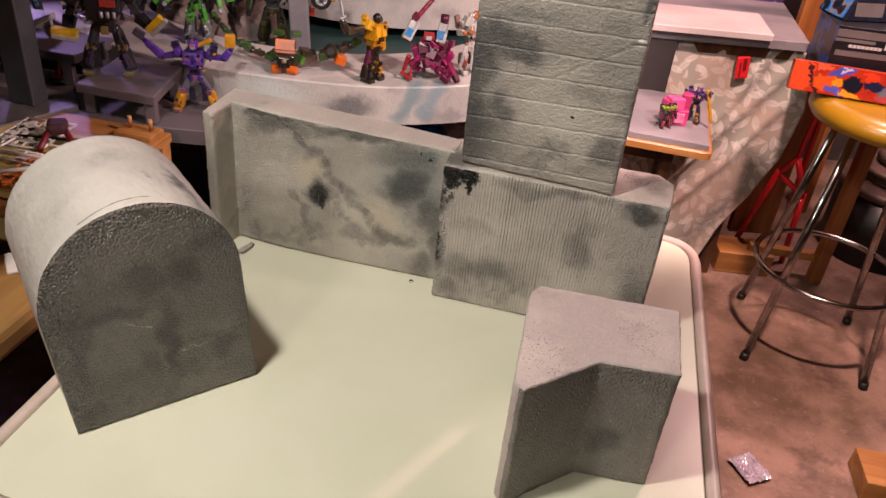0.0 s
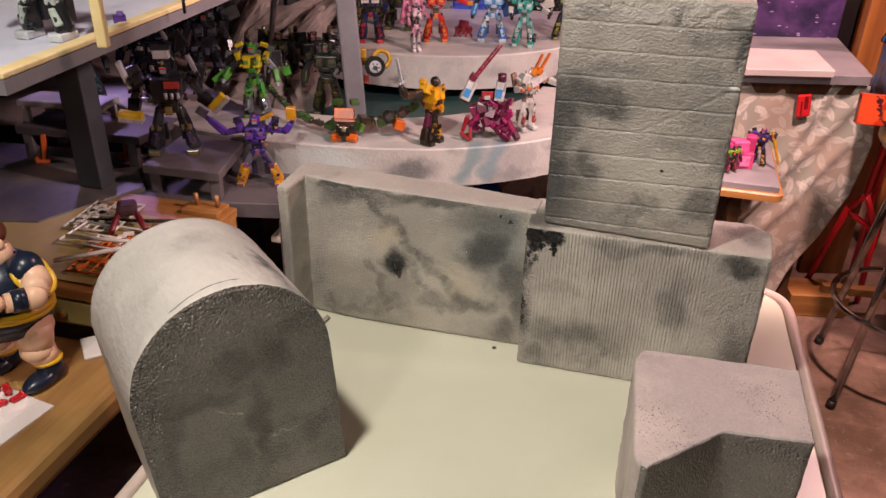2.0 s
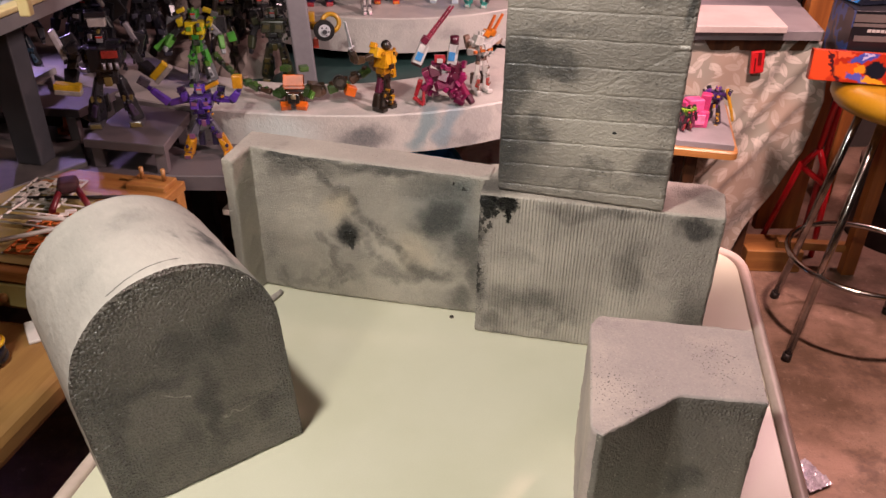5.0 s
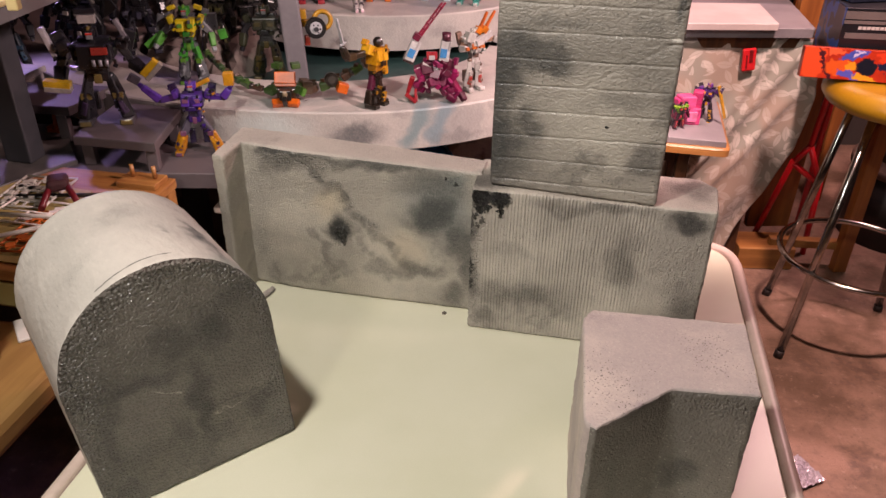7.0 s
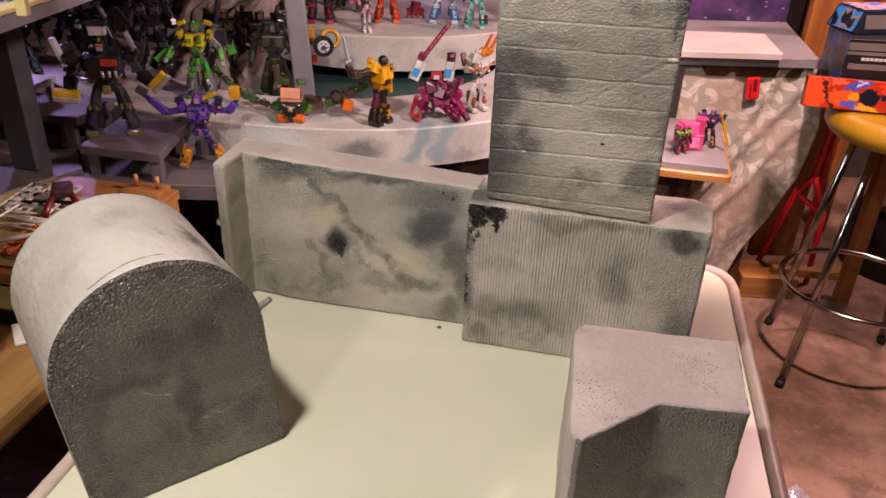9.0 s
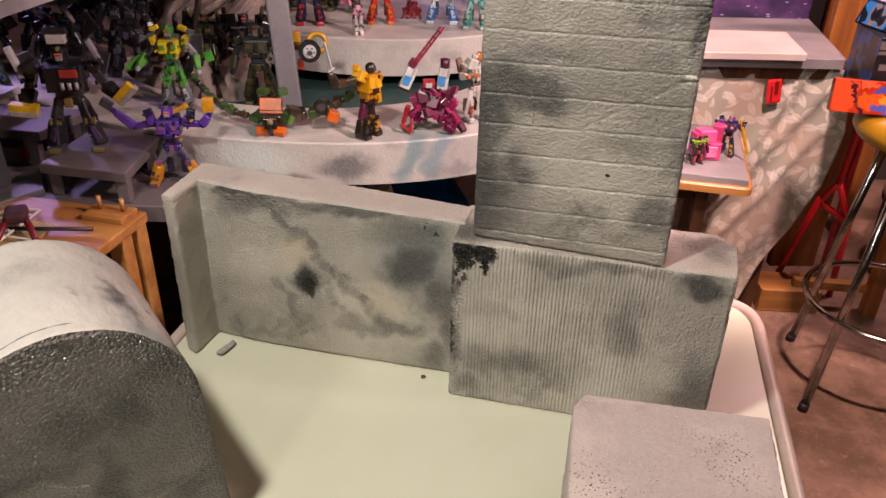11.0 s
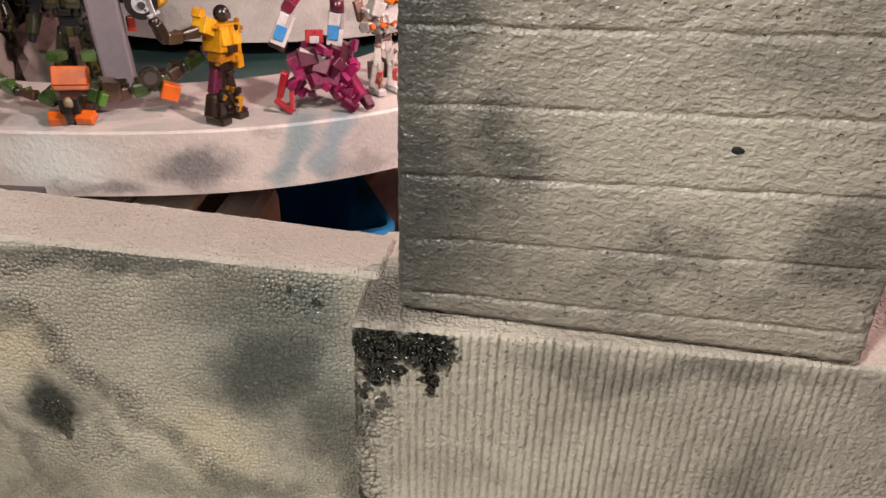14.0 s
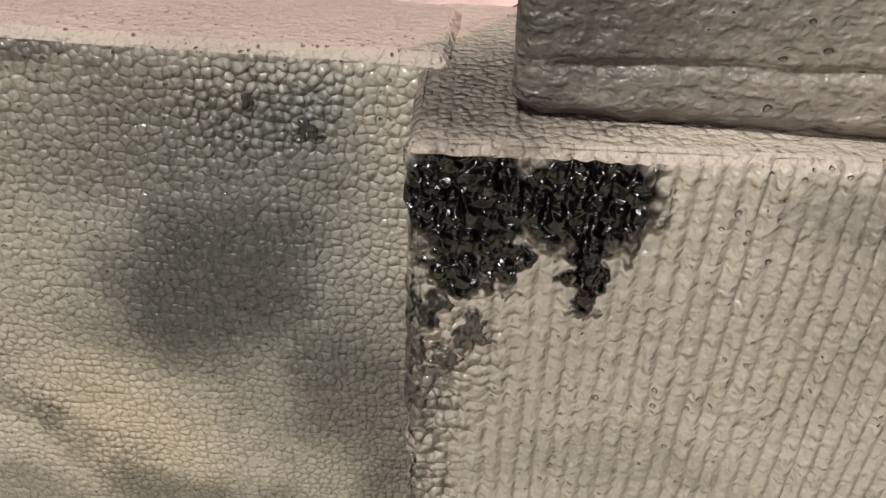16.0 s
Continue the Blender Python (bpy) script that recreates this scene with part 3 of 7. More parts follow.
BASEF = foam("base_foam", "c6beb3", "9e978f", cells=0.10, size=330.0, pits=0.5, holes=0.25, lump=0.25, fine=0.06, chips=0.16, coat=0.4, sheen=0.36, glint=0.35,
             blobs=[((0.07, 0, 0.062), (0.1, 0.1, 0.035), 0.6), ((0.2, 0, 0.13), (0.03, 0.1, 0.07), 0.5), ((0.27, 0, 0.2), (0.04, 0.03, 0.03), 0.8), ((0.0, 0, 0.08), (0.02, 0.1, 0.06), 0.6),
                    ((0.0, 0, 0.15), (0.012, 0.1, 0.09), 0.6), ((0.12, 0, 0.2), (0.09, 0.02, 0.015), 0.45), ((0.29, 0, 0.06), (0.05, 0.05, 0.07), 0.6), ((0.16, 0, 0.205), (0.14, 0.02, 0.016), 0.5), ((0.05, 0, 0.13), (0.05, 0.1, 0.03), 0.35), ((0.295, 0.05, 0.2), (0.03, 0.05, 0.03), 0.4)],
             coarse=[((0.008, 0, 0.1), (0.012, 0.02, 0.12), 1.0), ((0.27, 0, 0.1), (0.04, 0.02, 0.1), 0.35)],
             gloss=[((0.012, 0.0, 0.205), (0.016, 0.008, 0.016), 1.0), ((0.036, 0.0, 0.206), (0.015, 0.008, 0.014), 1.0), ((0.038, 0, 0.19), (0.004, 0.006, 0.012), 1.0), ((0.011, 0, 0.188), (0.007, 0.006, 0.007), 1.0), ((0.021, 0, 0.192), (0.004, 0.006, 0.008), 1.0),
                    ((0.006, 0, 0.178), (0.003, 0.006, 0.005), 0.9), ((0.015, 0, 0.172), (0.003, 0.006, 0.006), 0.8), ((0.009, 0, 0.163), (0.003, 0.006, 0.004), 0.8),
                    ((0.0, 0, 0.1), (0.006, 0.006, 0.014), 0.8), ((0.0, 0, 0.075), (0.006, 0.006, 0.01), 0.7), ((0.0, 0, 0.165), (0.004, 0.006, 0.02), 0.6)])
BASETOP = foam("base_top_foam", "cfc4b8", "b0a59b", dark="4a4642", cells=0.04, chips=0.2, size=420.0, pits=0.6, holes=0.55, lump=0.35, fine=0.2, sheen=0.55, coat=0.1,
               blobs=[((0.02, 0.03, 0.217), (0.05, 0.05, 0.02), 0.7), ((0.28, 0.06, 0.217), (0.05, 0.04, 0.02), 0.6), ((0.12, 0.0, 0.217), (0.06, 0.012, 0.01), 0.3)],
               coarse=[((0.03, 0.03, 0.217), (0.05, 0.05, 0.02), 0.5), ((0.27, 0.05, 0.217), (0.05, 0.05, 0.02), 0.5)])
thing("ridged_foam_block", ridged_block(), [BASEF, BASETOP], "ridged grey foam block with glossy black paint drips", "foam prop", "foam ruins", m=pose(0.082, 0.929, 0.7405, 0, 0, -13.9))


def tower_block():
    base = rough_foam(0.0005, 0.0012)
    lines = [0.0445 + 0.0312 * i for i in range(8)] + [0.0145]

    def push(u, v, z, nx, ny):
        o = base(u, v, z, nx, ny)
        if ny < -0.8:
            zz = z + 0.0008 * noise.noise(Vector((u * 40, 0, z * 3)))
            for g in lines:
                d = abs(zz - (0.02 + (0.26 - g) * 0.15 * min(1, g / 0.06)) * (u - 0.1) - g)
                if d < 0.0017:
                    o -= 0.0017 * (1 - d / 0.0017) * (0.85 + 0.4 * noise.noise(Vector((u * 60, g * 90, 1))))
            for ax, az, bx, bz, wd, dp in ((0.108, 0.142, 0.155, 0.173, 0.0016, 0.0012), (0.155, 0.173, 0.196, 0.1965, 0.0016, 0.0012), (0.190, 0.1965, 0.207, 0.1985, 0.0018, 0.002), (0.128, 0.264, 0.150, 0.294, 0.004, 0.0016), (0.148, 0.266, 0.175, 0.288, 0.003, 0.0009), (0.150, 0.274, 0.190, 0.276, 0.0025, 0.0010)):
                ab = Vector((bx - ax, bz - az))
                t = max(0, min(1, (Vector((u - ax, z - az)).dot(ab)) / ab.length_squared))
                d = (Vector((u - ax, z - az)) - ab * t).length
                if d < wd:
                    o -= dp * (1 - d / wd)
            if z > 0.262:
                p = Vector((u, v, z))
                o += 0.0004 * noise.noise(p * 70) + 0.0009 * noise.noise(p * 190)
            if z > 0.27 + 0.012 * noise.noise(Vector((u * 25, 4, 1))):
                o -= 0.003 * (z - 0.27) / 0.02
        return o
    out = [(0, 0), (0.207, 0), (0.205, 0.075), (0.188, 0.09), (0.014, 0.09), (0, 0.078)]
    bm = prism(rounded(out, 0.003, 2), 0, 0.2935, 0.004, 0.0010, push, fine=(lambda a, b: abs(a.y) < 0.001 and abs(b.y) < 0.001, 0.003), lip=0.004, dust=0.4)
    ball(bm, (0.1370, 0.0006, 0.0950), (0.0034, 0.0012, 0.0022), 2, 14, 8)
    return bm


TOWERF = foam("tower_foam", "a39b91", "827c74", cells=0.05, size=300.0, pits=0.7, holes=0.42, lump=0.26, fine=0.07, bands=0.25, chips=0.20, glint=0.3, coat=0.3, sheen=0.38, grain=(0.8, 1.0, 1.15),
              blobs=[((0.03, 0, 0.178), (0.065, 0.1, 0.036), 0.72), ((0.065, 0, 0.168), (0.04, 0.1, 0.022), 0.7), ((0.008, 0, 0.12), (0.028, 0.1, 0.05), 0.72), ((0.045, 0, 0.088), (0.028, 0.1, 0.034), 0.65), ((0.006, 0, 0.07), (0.022, 0.1, 0.05), 0.65),
                     ((0.2, 0, 0.25), (0.012, 0.1, 0.04), 0.75), ((0.07, 0, 0.21), (0.06, 0.1, 0.015), 0.45), ((0.15, 0, 0.125), (0.06, 0.1, 0.02), 0.4), ((0.13, 0, 0.275), (0.012, 0.1, 0.02), 0.5), ((0.02, 0, 0.03), (0.05, 0.1, 0.02), 0.5),
                     ((0.12, 0, 0.05), (0.05, 0.1, 0.014), 0.35), ((0.03, 0, 0.27), (0.04, 0.1, 0.014), 0.4), ((0.17, 0, 0.21), (0.03, 0.1, 0.014), 0.3), ((0.0, 0, 0.06), (0.066, 0.1, 0.095), 0.82), ((0.0, 0, 0.15), (0.055, 0.1, 0.07), 0.78), ((0.185, 0, 0.055), (0.032, 0.1, 0.03), 0.6), ((0.205, 0, 0.12), (0.02, 0.1, 0.05), 0.45), ((0.16, 0, 0.03), (0.04, 0.1, 0.012), 0.4)],
              coarse=[((0.15, 0, 0.268), (0.04, 0.02, 0.016), 0.35), ((0.05, 0, 0.285), (0.06, 0.02, 0.006), 0.35), ((0.2, 0, 0.23), (0.01, 0.02, 0.05), 0.3)],
              tints=[((0.13, 0, 0.085), (0.085, 0.1, 0.085), 0.8, "bab2a6"), ((0.202, 0, 0.1975), (0.010, 0.05, 0.0018), 1.0, "e0d8ce")],
              )
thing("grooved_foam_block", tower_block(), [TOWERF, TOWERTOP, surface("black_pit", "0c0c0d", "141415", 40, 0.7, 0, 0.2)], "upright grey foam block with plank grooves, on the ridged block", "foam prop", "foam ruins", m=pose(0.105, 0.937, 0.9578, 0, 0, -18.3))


def pillar_block():
    out = [(0.331, 0.590), (0.360, 0.703), (0.200, 0.734), (0.187, 0.718), (0.156, 0.561), (0.165, 0.551), (0.250, 0.602)]
    c = Vector((0.25, 0.64))
    bm = prism(rounded([Vector(p) - c for p in out], 0.0025, 2), 0, 0.166, 0.006, 0.006, rough_foam(0.0007, 0.0012), lip=0.002)
    # Left side takes the pale slot too, its lamplight put into the colour.
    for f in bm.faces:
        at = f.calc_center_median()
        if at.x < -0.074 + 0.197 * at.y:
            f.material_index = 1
    return bm


# Pale top and darker front foam: part paint, part lighting in the colour.
PALETOP = foam("speckled_top_foam", "d0c0b6", "a59896", dark="7d7076", cells=0.03, chips=0.10, size=350.0, pits=1.0, holes=0.95, lump=0.28, fine=0.14, cloudy=0.65, torn=0.0, worn=(0.0, 0.55), pit_shade=1.1, sheen=0.5, coat=0.05,
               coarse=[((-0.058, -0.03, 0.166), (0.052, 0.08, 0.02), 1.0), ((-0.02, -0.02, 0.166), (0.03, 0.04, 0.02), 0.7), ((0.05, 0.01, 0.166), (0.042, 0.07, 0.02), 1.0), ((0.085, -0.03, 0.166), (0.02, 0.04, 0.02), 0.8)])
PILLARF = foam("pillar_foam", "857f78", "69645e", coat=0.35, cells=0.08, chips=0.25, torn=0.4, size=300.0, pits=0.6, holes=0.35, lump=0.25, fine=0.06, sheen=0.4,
               blobs=[((0.02, -0.04, 0.06), (0.03, 0.05, 0.03), 0.6), ((-0.06, -0.06, 0.1), (0.03, 0.03, 0.05), 0.4), ((0.03, 0.0, 0.17), (0.06, 0.06, 0.016), 0.5)],
               coarse=[((0.04, -0.04, 0.15), (0.05, 0.05, 0.018), 0.8)])
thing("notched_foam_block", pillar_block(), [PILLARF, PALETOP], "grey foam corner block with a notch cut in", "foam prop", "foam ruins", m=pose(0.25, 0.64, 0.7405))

bm = prism(rounded([(0, 0), (0.03, 0), (0.032, 0.008), (0, 0.010)], 0.002, 2), 0, 0.006, 0.006, 0.004, rough_foam(0.001))
thing("foam_offcut", bm, [PILLARF, PALE], "small loose grey foam sliver at the wall's foot", "foam offcut", m=pose(-0.212, 1.0, 0.741, 0, 0, 62))
# ---- the toy stage ----
def arc(cx, cy, R, a0, a1, n, left=1.0):
    """Points of an arc whose left half may be drawn out."""
    out = []
    for i in range(n + 1):
        a = math.radians(a0 + (a1 - a0) * i / n)
        x = R * math.cos(a)
        out.append((cx + x * (left if x < 0 else 1.0), cy + R * math.sin(a)))
    return out


STAGEF = foam("stage_foam", "b9b2ab", "9a9592", dark="44484c", chips=0.02, cells=0.0, pits=0.15, holes=0.06, lump=0.3, fine=0.04, sheen=0.36, coat=0.2, glint=0.1,
              blobs=[((-0.105, 1.59, 0.762), (0.085, 0.1, 0.045), 0.7), ((-0.2, 1.59, 0.73), (0.05, 0.1, 0.02), 0.6), ((0.12, 1.62, 0.74), (0.1, 0.1, 0.02), 0.4), ((-0.22, 1.6, 0.735), (0.08, 0.1, 0.014), 0.5), ((-0.3, 1.9, 0.85), (0.2, 0.1, 0.03), 0.3), ((-0.47, 1.66, 0.76), (0.12, 0.12, 0.05), 0.7), ((0.1, 2.12, 0.84), (0.06, 0.1, 0.03), 0.4)],
              tints=[((-0.28, 1.61, 0.77), (0.1, 0.1, 0.05), 0.75, "c3ccc9")] + [((0.006 + 0.008 * i, 1.6, 0.74 + 0.016 * i), (0.026, 0.1, 0.03), 0.85, "76878a") for i in range(5)] + [((0.058 + 0.008 * i, 1.61, 0.748 + 0.016 * i), (0.022, 0.1, 0.03), 0.8, "7a8a90") for i in range(5)])


def toy_stage():
    ob = holder("toy_stage", "pale grey painted tiered stage for toy robots", "toy stage")
    bm = bmesh.new()
    slab(bm, arc(-0.13, 2.24, 0.655, -160, -20, 56, 1.35) + arc(-0.20, 2.24, 0.45, -20, -160, 44, 1.2), 0.722, 0.81, bevel=0.003)
    part("ledge", bm, STAGEF, ob, "curved front ledge")
    bm = bmesh.new()
    slab(bm, arc(-0.20, 2.26, 0.60, 0, 360, 48)[:-1], 0.70, 0.757)
    part("pit", bm, PITGREEN, ob, "sunken dark teal floor")
    bm = bmesh.new()
    slab(bm, arc(-0.06, 2.62, 0.52, -165, -15, 40) + [(0.6, 2.75), (-0.7, 2.75)], 0.79, 0.882, bevel=0.003)
    part("tier", bm, STAGEF, ob, "raised curved back tier")
    bm = bmesh.new()
    slab(bm, [(-1.40, 1.86), (-0.86, 1.88), (-0.78, 2.02), (-0.70, 2.20), (-0.62, 2.50), (-0.60, 2.78), (-1.40, 2.78)], 0.74, 0.8085, bevel=0.003)
    part("rear_floor", bm, surface("dusty_pink_grey_paint", "6e6260", "8a7c77", 5.0, 0.6, 0, 0.3, 60.0), ob, "dusty grey floor under the deck")
    for x, y in ((-0.62, 2.1), (0.3, 2.1), (-0.5, 2.6), (0.35, 2.6)):
        bm = bmesh.new()
        box(bm, (x, y, 0.35), (0.06, 0.06, 0.70), bevel=0.004)
        part("leg", bm, DIMGREY, ob)
    # grey strut that carries the deck above
    bm = bmesh.new()
    box(bm, (-0.272, 1.90, 0.948), (0.048, 0.04, 0.386), Matrix.Rotation(math.radians(-3.5), 3, "Y") @ Matrix.Rotation(math.radians(10), 3, "Z"), bevel=0.005)
    part("strut", bm, GREY, ob, "square grey upright")
    for x, w, d in ((-0.72, 0.10, 0.0), (-0.38, 0.075, 0.06), (-0.19, 0.06, 0.1)):
        bm = bmesh.new()
        rod(bm, (x, 2.78 + d, 0.70), (x, 2.78 + d, 1.5), w, n=28)
        part("column", bm, GREY, ob, "tall round grey column")
    for name, c, size, label in (("frame_post", (-0.062, 2.84, 1.03), (0.062, 0.05, 0.66), "grey framing post"), ("frame_bar", (0.06, 2.84, 1.108), (0.50, 0.06, 0.09), "dark framing beam"), ("frame_post", (0.205, 2.84, 1.03), (0.06, 0.05, 0.66), "grey framing post"),
                                 ("frame_post", (-0.13, 2.86, 1.0), (0.085, 0.05, 0.6), "grey framing post"), ("backing_board", (-0.42, 2.93, 1.1), (1.0, 0.02, 0.8), "dim grey backing board")):
        bm = bmesh.new()
        box(bm, c, size, bevel=0.004)
        part(name, bm, DIMGREY if "bar" in name else GREY, ob, label)
    bm = bmesh.new()
    box(bm, (0.092, 2.885, 0.98), (0.26, 0.012, 0.30))
    blue = surface("blue_panel_plastic", "3a4ab0", "4c60c8", 12, 0.35, 0, 0.1)
    panel = part("blue_panel", bm, blue, ob, "ribbed blue panel")
    for k in range(9):
        bm = bmesh.new()
        box(bm, (0.10, 2.876, 0.85 + 0.03 * k), (0.25, 0.006, 0.012), bevel=0.002)
        part("rib", bm, blue, panel)
    bm = bmesh.new()
    box(bm, (0.052, 2.80, 1.10), (0.06, 0.03, 0.022), bevel=0.003)
    part("beam_block", bm, surface("orange_block", "c8541c", "d86828", 12, 0.4, 0, 0.1), ob, "orange block on the beam")
    rng = random.Random(5)
    rock = surface("rock_paint", "665b55", "887b73", 14.0, 0.7, 0, 0.5, 60.0, 0.002)
    for i in range(16):
        bm = bmesh.new()
        c = Vector((rng.uniform(-0.62, -0.40), rng.uniform(2.05, 2.4), 0.77))
        vs = bmesh.ops.create_icosphere(bm, subdivisions=3, radius=1.0)["verts"]
        r = Vector((rng.uniform(0.05, 0.1), rng.uniform(0.05, 0.08), rng.uniform(0.05, 0.1)))
        for v in vs:
            k = 1 + 0.35 * noise.noise(v.co * 1.6 + Vector((i * 3, 0, 0))) + 0.12 * noise.noise(v.co * 5 + Vector((i * 3, 0, 0)))
            v.co = Vector((v.co.x * r.x * k, v.co.y * r.y * k, v.co.z * r.z * k)) + c
        part("rock", bm, rock, ob)
    for i, (a, b, w) in enumerate((((-0.56, 2.14, 0.80), (-0.37, 2.26, 0.97), 0.05), ((-0.62, 2.30, 0.86), (-0.42, 2.36, 0.95), 0.06), ((-0.72, 2.30, 0.80), (-0.55, 2.40, 1.02), 0.06), ((-0.42, 2.22, 0.78), (-0.30, 2.34, 0.86), 0.05))):
        bm = bmesh.new()
        a, b = Vector(a), Vector(b)
        q = (b - a).to_track_quat("X", "Z").to_matrix()
        for v in bmesh.ops.create_icosphere(bm, subdivisions=4, radius=1.0)["verts"]:
            k = 1 + 0.25 * noise.noise(v.co * 2.2 + Vector((i * 5, 1, 0))) + 0.10 * noise.noise(v.co * 7 + Vector((i * 3, 0, 0)))
            v.co = (a + b) / 2 + q @ Vector((v.co.x * (b - a).length * 0.6 * k, v.co.y * w * k, v.co.z * w * 0.8 * k))
        part("rock", bm, rock, ob, "slanting grey rock")


toy_stage()


def bench(name, label, outline, z0, z1, thick, leg, mat, kind="display bench", legs=None):
    ob = holder(name, label, kind, "grey display benches")
    bm = bmesh.new()
    slab(bm, outline, z1 - thick, z1, bevel=0.002)
    part("top", bm, mat, ob)
    c = sum((Vector(p) for p in outline), Vector((0, 0))) / len(outline)
    for p in outline:
        q = Vector(p) + (c - Vector(p)).normalized() * leg * 1.2
        bm = bmesh.new()
        box(bm, (q.x, q.y, (z0 + z1 - thick) / 2), (leg, leg, z1 - thick - z0), bevel=0.002)
        part("leg", bm, mat, ob)
    return ob


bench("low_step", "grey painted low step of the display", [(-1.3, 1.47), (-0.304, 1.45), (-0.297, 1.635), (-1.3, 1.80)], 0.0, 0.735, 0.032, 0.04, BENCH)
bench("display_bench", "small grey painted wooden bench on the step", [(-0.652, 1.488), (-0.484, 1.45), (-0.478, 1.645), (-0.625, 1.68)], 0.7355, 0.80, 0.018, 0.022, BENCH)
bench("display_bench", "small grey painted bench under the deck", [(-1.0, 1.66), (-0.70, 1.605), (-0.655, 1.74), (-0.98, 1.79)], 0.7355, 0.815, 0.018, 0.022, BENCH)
bench("display_bench", "little grey bench standing on another bench", [(-1.0, 1.69), (-0.80, 1.665), (-0.785, 1.735), (-0.98, 1.765)], 0.8155, 0.865, 0.014, 0.014, STAGE)

def orange_bracket(x, y, turn):
    """A bent orange strip, foot and upright."""
    bm = bmesh.new()
    box(bm, (0, 0, 0.004), (0.030, 0.018, 0.008), bevel=0.002)
    box(bm, (0.008, 0, 0.034), (0.009, 0.014, 0.060), Matrix.Rotation(radians(8), 3, "Y"), bevel=0.002)
    box(bm, (-0.011, 0, 0.010), (0.008, 0.018, 0.008), bevel=0.002)
    thing("plastic_bracket", bm, surface("orange_plastic", "a8481a", "c25a24", 12, 0.4, 0, 0.1), "orange plastic bracket standing under the grey bench", "bracket", "orange brackets", m=pose(x, y, 0.7460, 0, 0, turn))


orange_bracket(-0.93, 1.62, 10)
orange_bracket(-0.755, 1.645, -15)

# upper deck with its dark post
def upper_deck():
    ob = holder("upper_deck", "white-topped wooden deck with a yellow front edge", "shelf")
    out = [(-0.508, 0.85), (-0.305, 2.12), (-1.5, 2.3), (-1.6, 0.95)]
    bm = bmesh.new()
    slab(bm, out, 1.141, 1.158)
    part("board", bm, GREY, ob, "grey board")
    bm = bmesh.new()
    slab(bm, [(p[0], p[1]) for p in ((-0.53, 0.862), (-0.328, 2.12), (-1.5, 2.29), (-1.6, 0.96))], 1.1585, 1.163)
    part("deck_top", bm, surface("pale_blue_white_paint", "b4b6c4", "c8c8d2", 5.0, 0.4, 0, 0.1), ob, "pale white top")
    bm = bmesh.new()
    a, b = Vector((-0.508, 0.85, 1.1625)), Vector((-0.305, 2.12, 1.1625))
    d = (b - a).normalized()
    box(bm, (a + b) / 2 + Vector((-d.y, d.x, 0)) * 0.010, ((b - a).length, 0.02, 0.008), Matrix.Rotation(math.atan2(d.y, d.x), 3, "Z"), bevel=0.002)
    part("edge_strip", bm, DECKY, ob, "cream-yellow edge strip")
    bm = bmesh.new()
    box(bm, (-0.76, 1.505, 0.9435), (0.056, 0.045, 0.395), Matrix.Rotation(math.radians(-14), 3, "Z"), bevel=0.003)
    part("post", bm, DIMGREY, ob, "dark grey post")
    bm = bmesh.new()
    box(bm, (-0.452, 0.985, 1.235), (0.013, 0.013, 0.143), bevel=0.002)
    part("rail_post", bm, DECKY, ob, "yellow wooden rail post")
    bm = bmesh.new()
    rod(bm, (-0.452, 0.985, 1.24), (-0.38, 1.5, 1.24), 0.0025)
    rod(bm, (-0.42, 1.2, 1.163), (-0.42, 1.2, 1.24), 0.0025)
    part("rail", bm, DARKSTEEL, ob, "thin metal rail")


upper_deck()
bm = bmesh.new()
slab(bm, [(-1.5, 1.33), (-0.80, 1.325), (-0.66, 1.50), (-0.72, 1.62), (-1.5, 1.62)], 0.7355, 0.7455, bevel=0.002)
thing("grey_board", bm, surface("mottled_grey_board", "3a3838", "67615d", 4.5, 0.5, 0, 0.3, 60.0), "mottled dark grey board under the deck's post", "board")

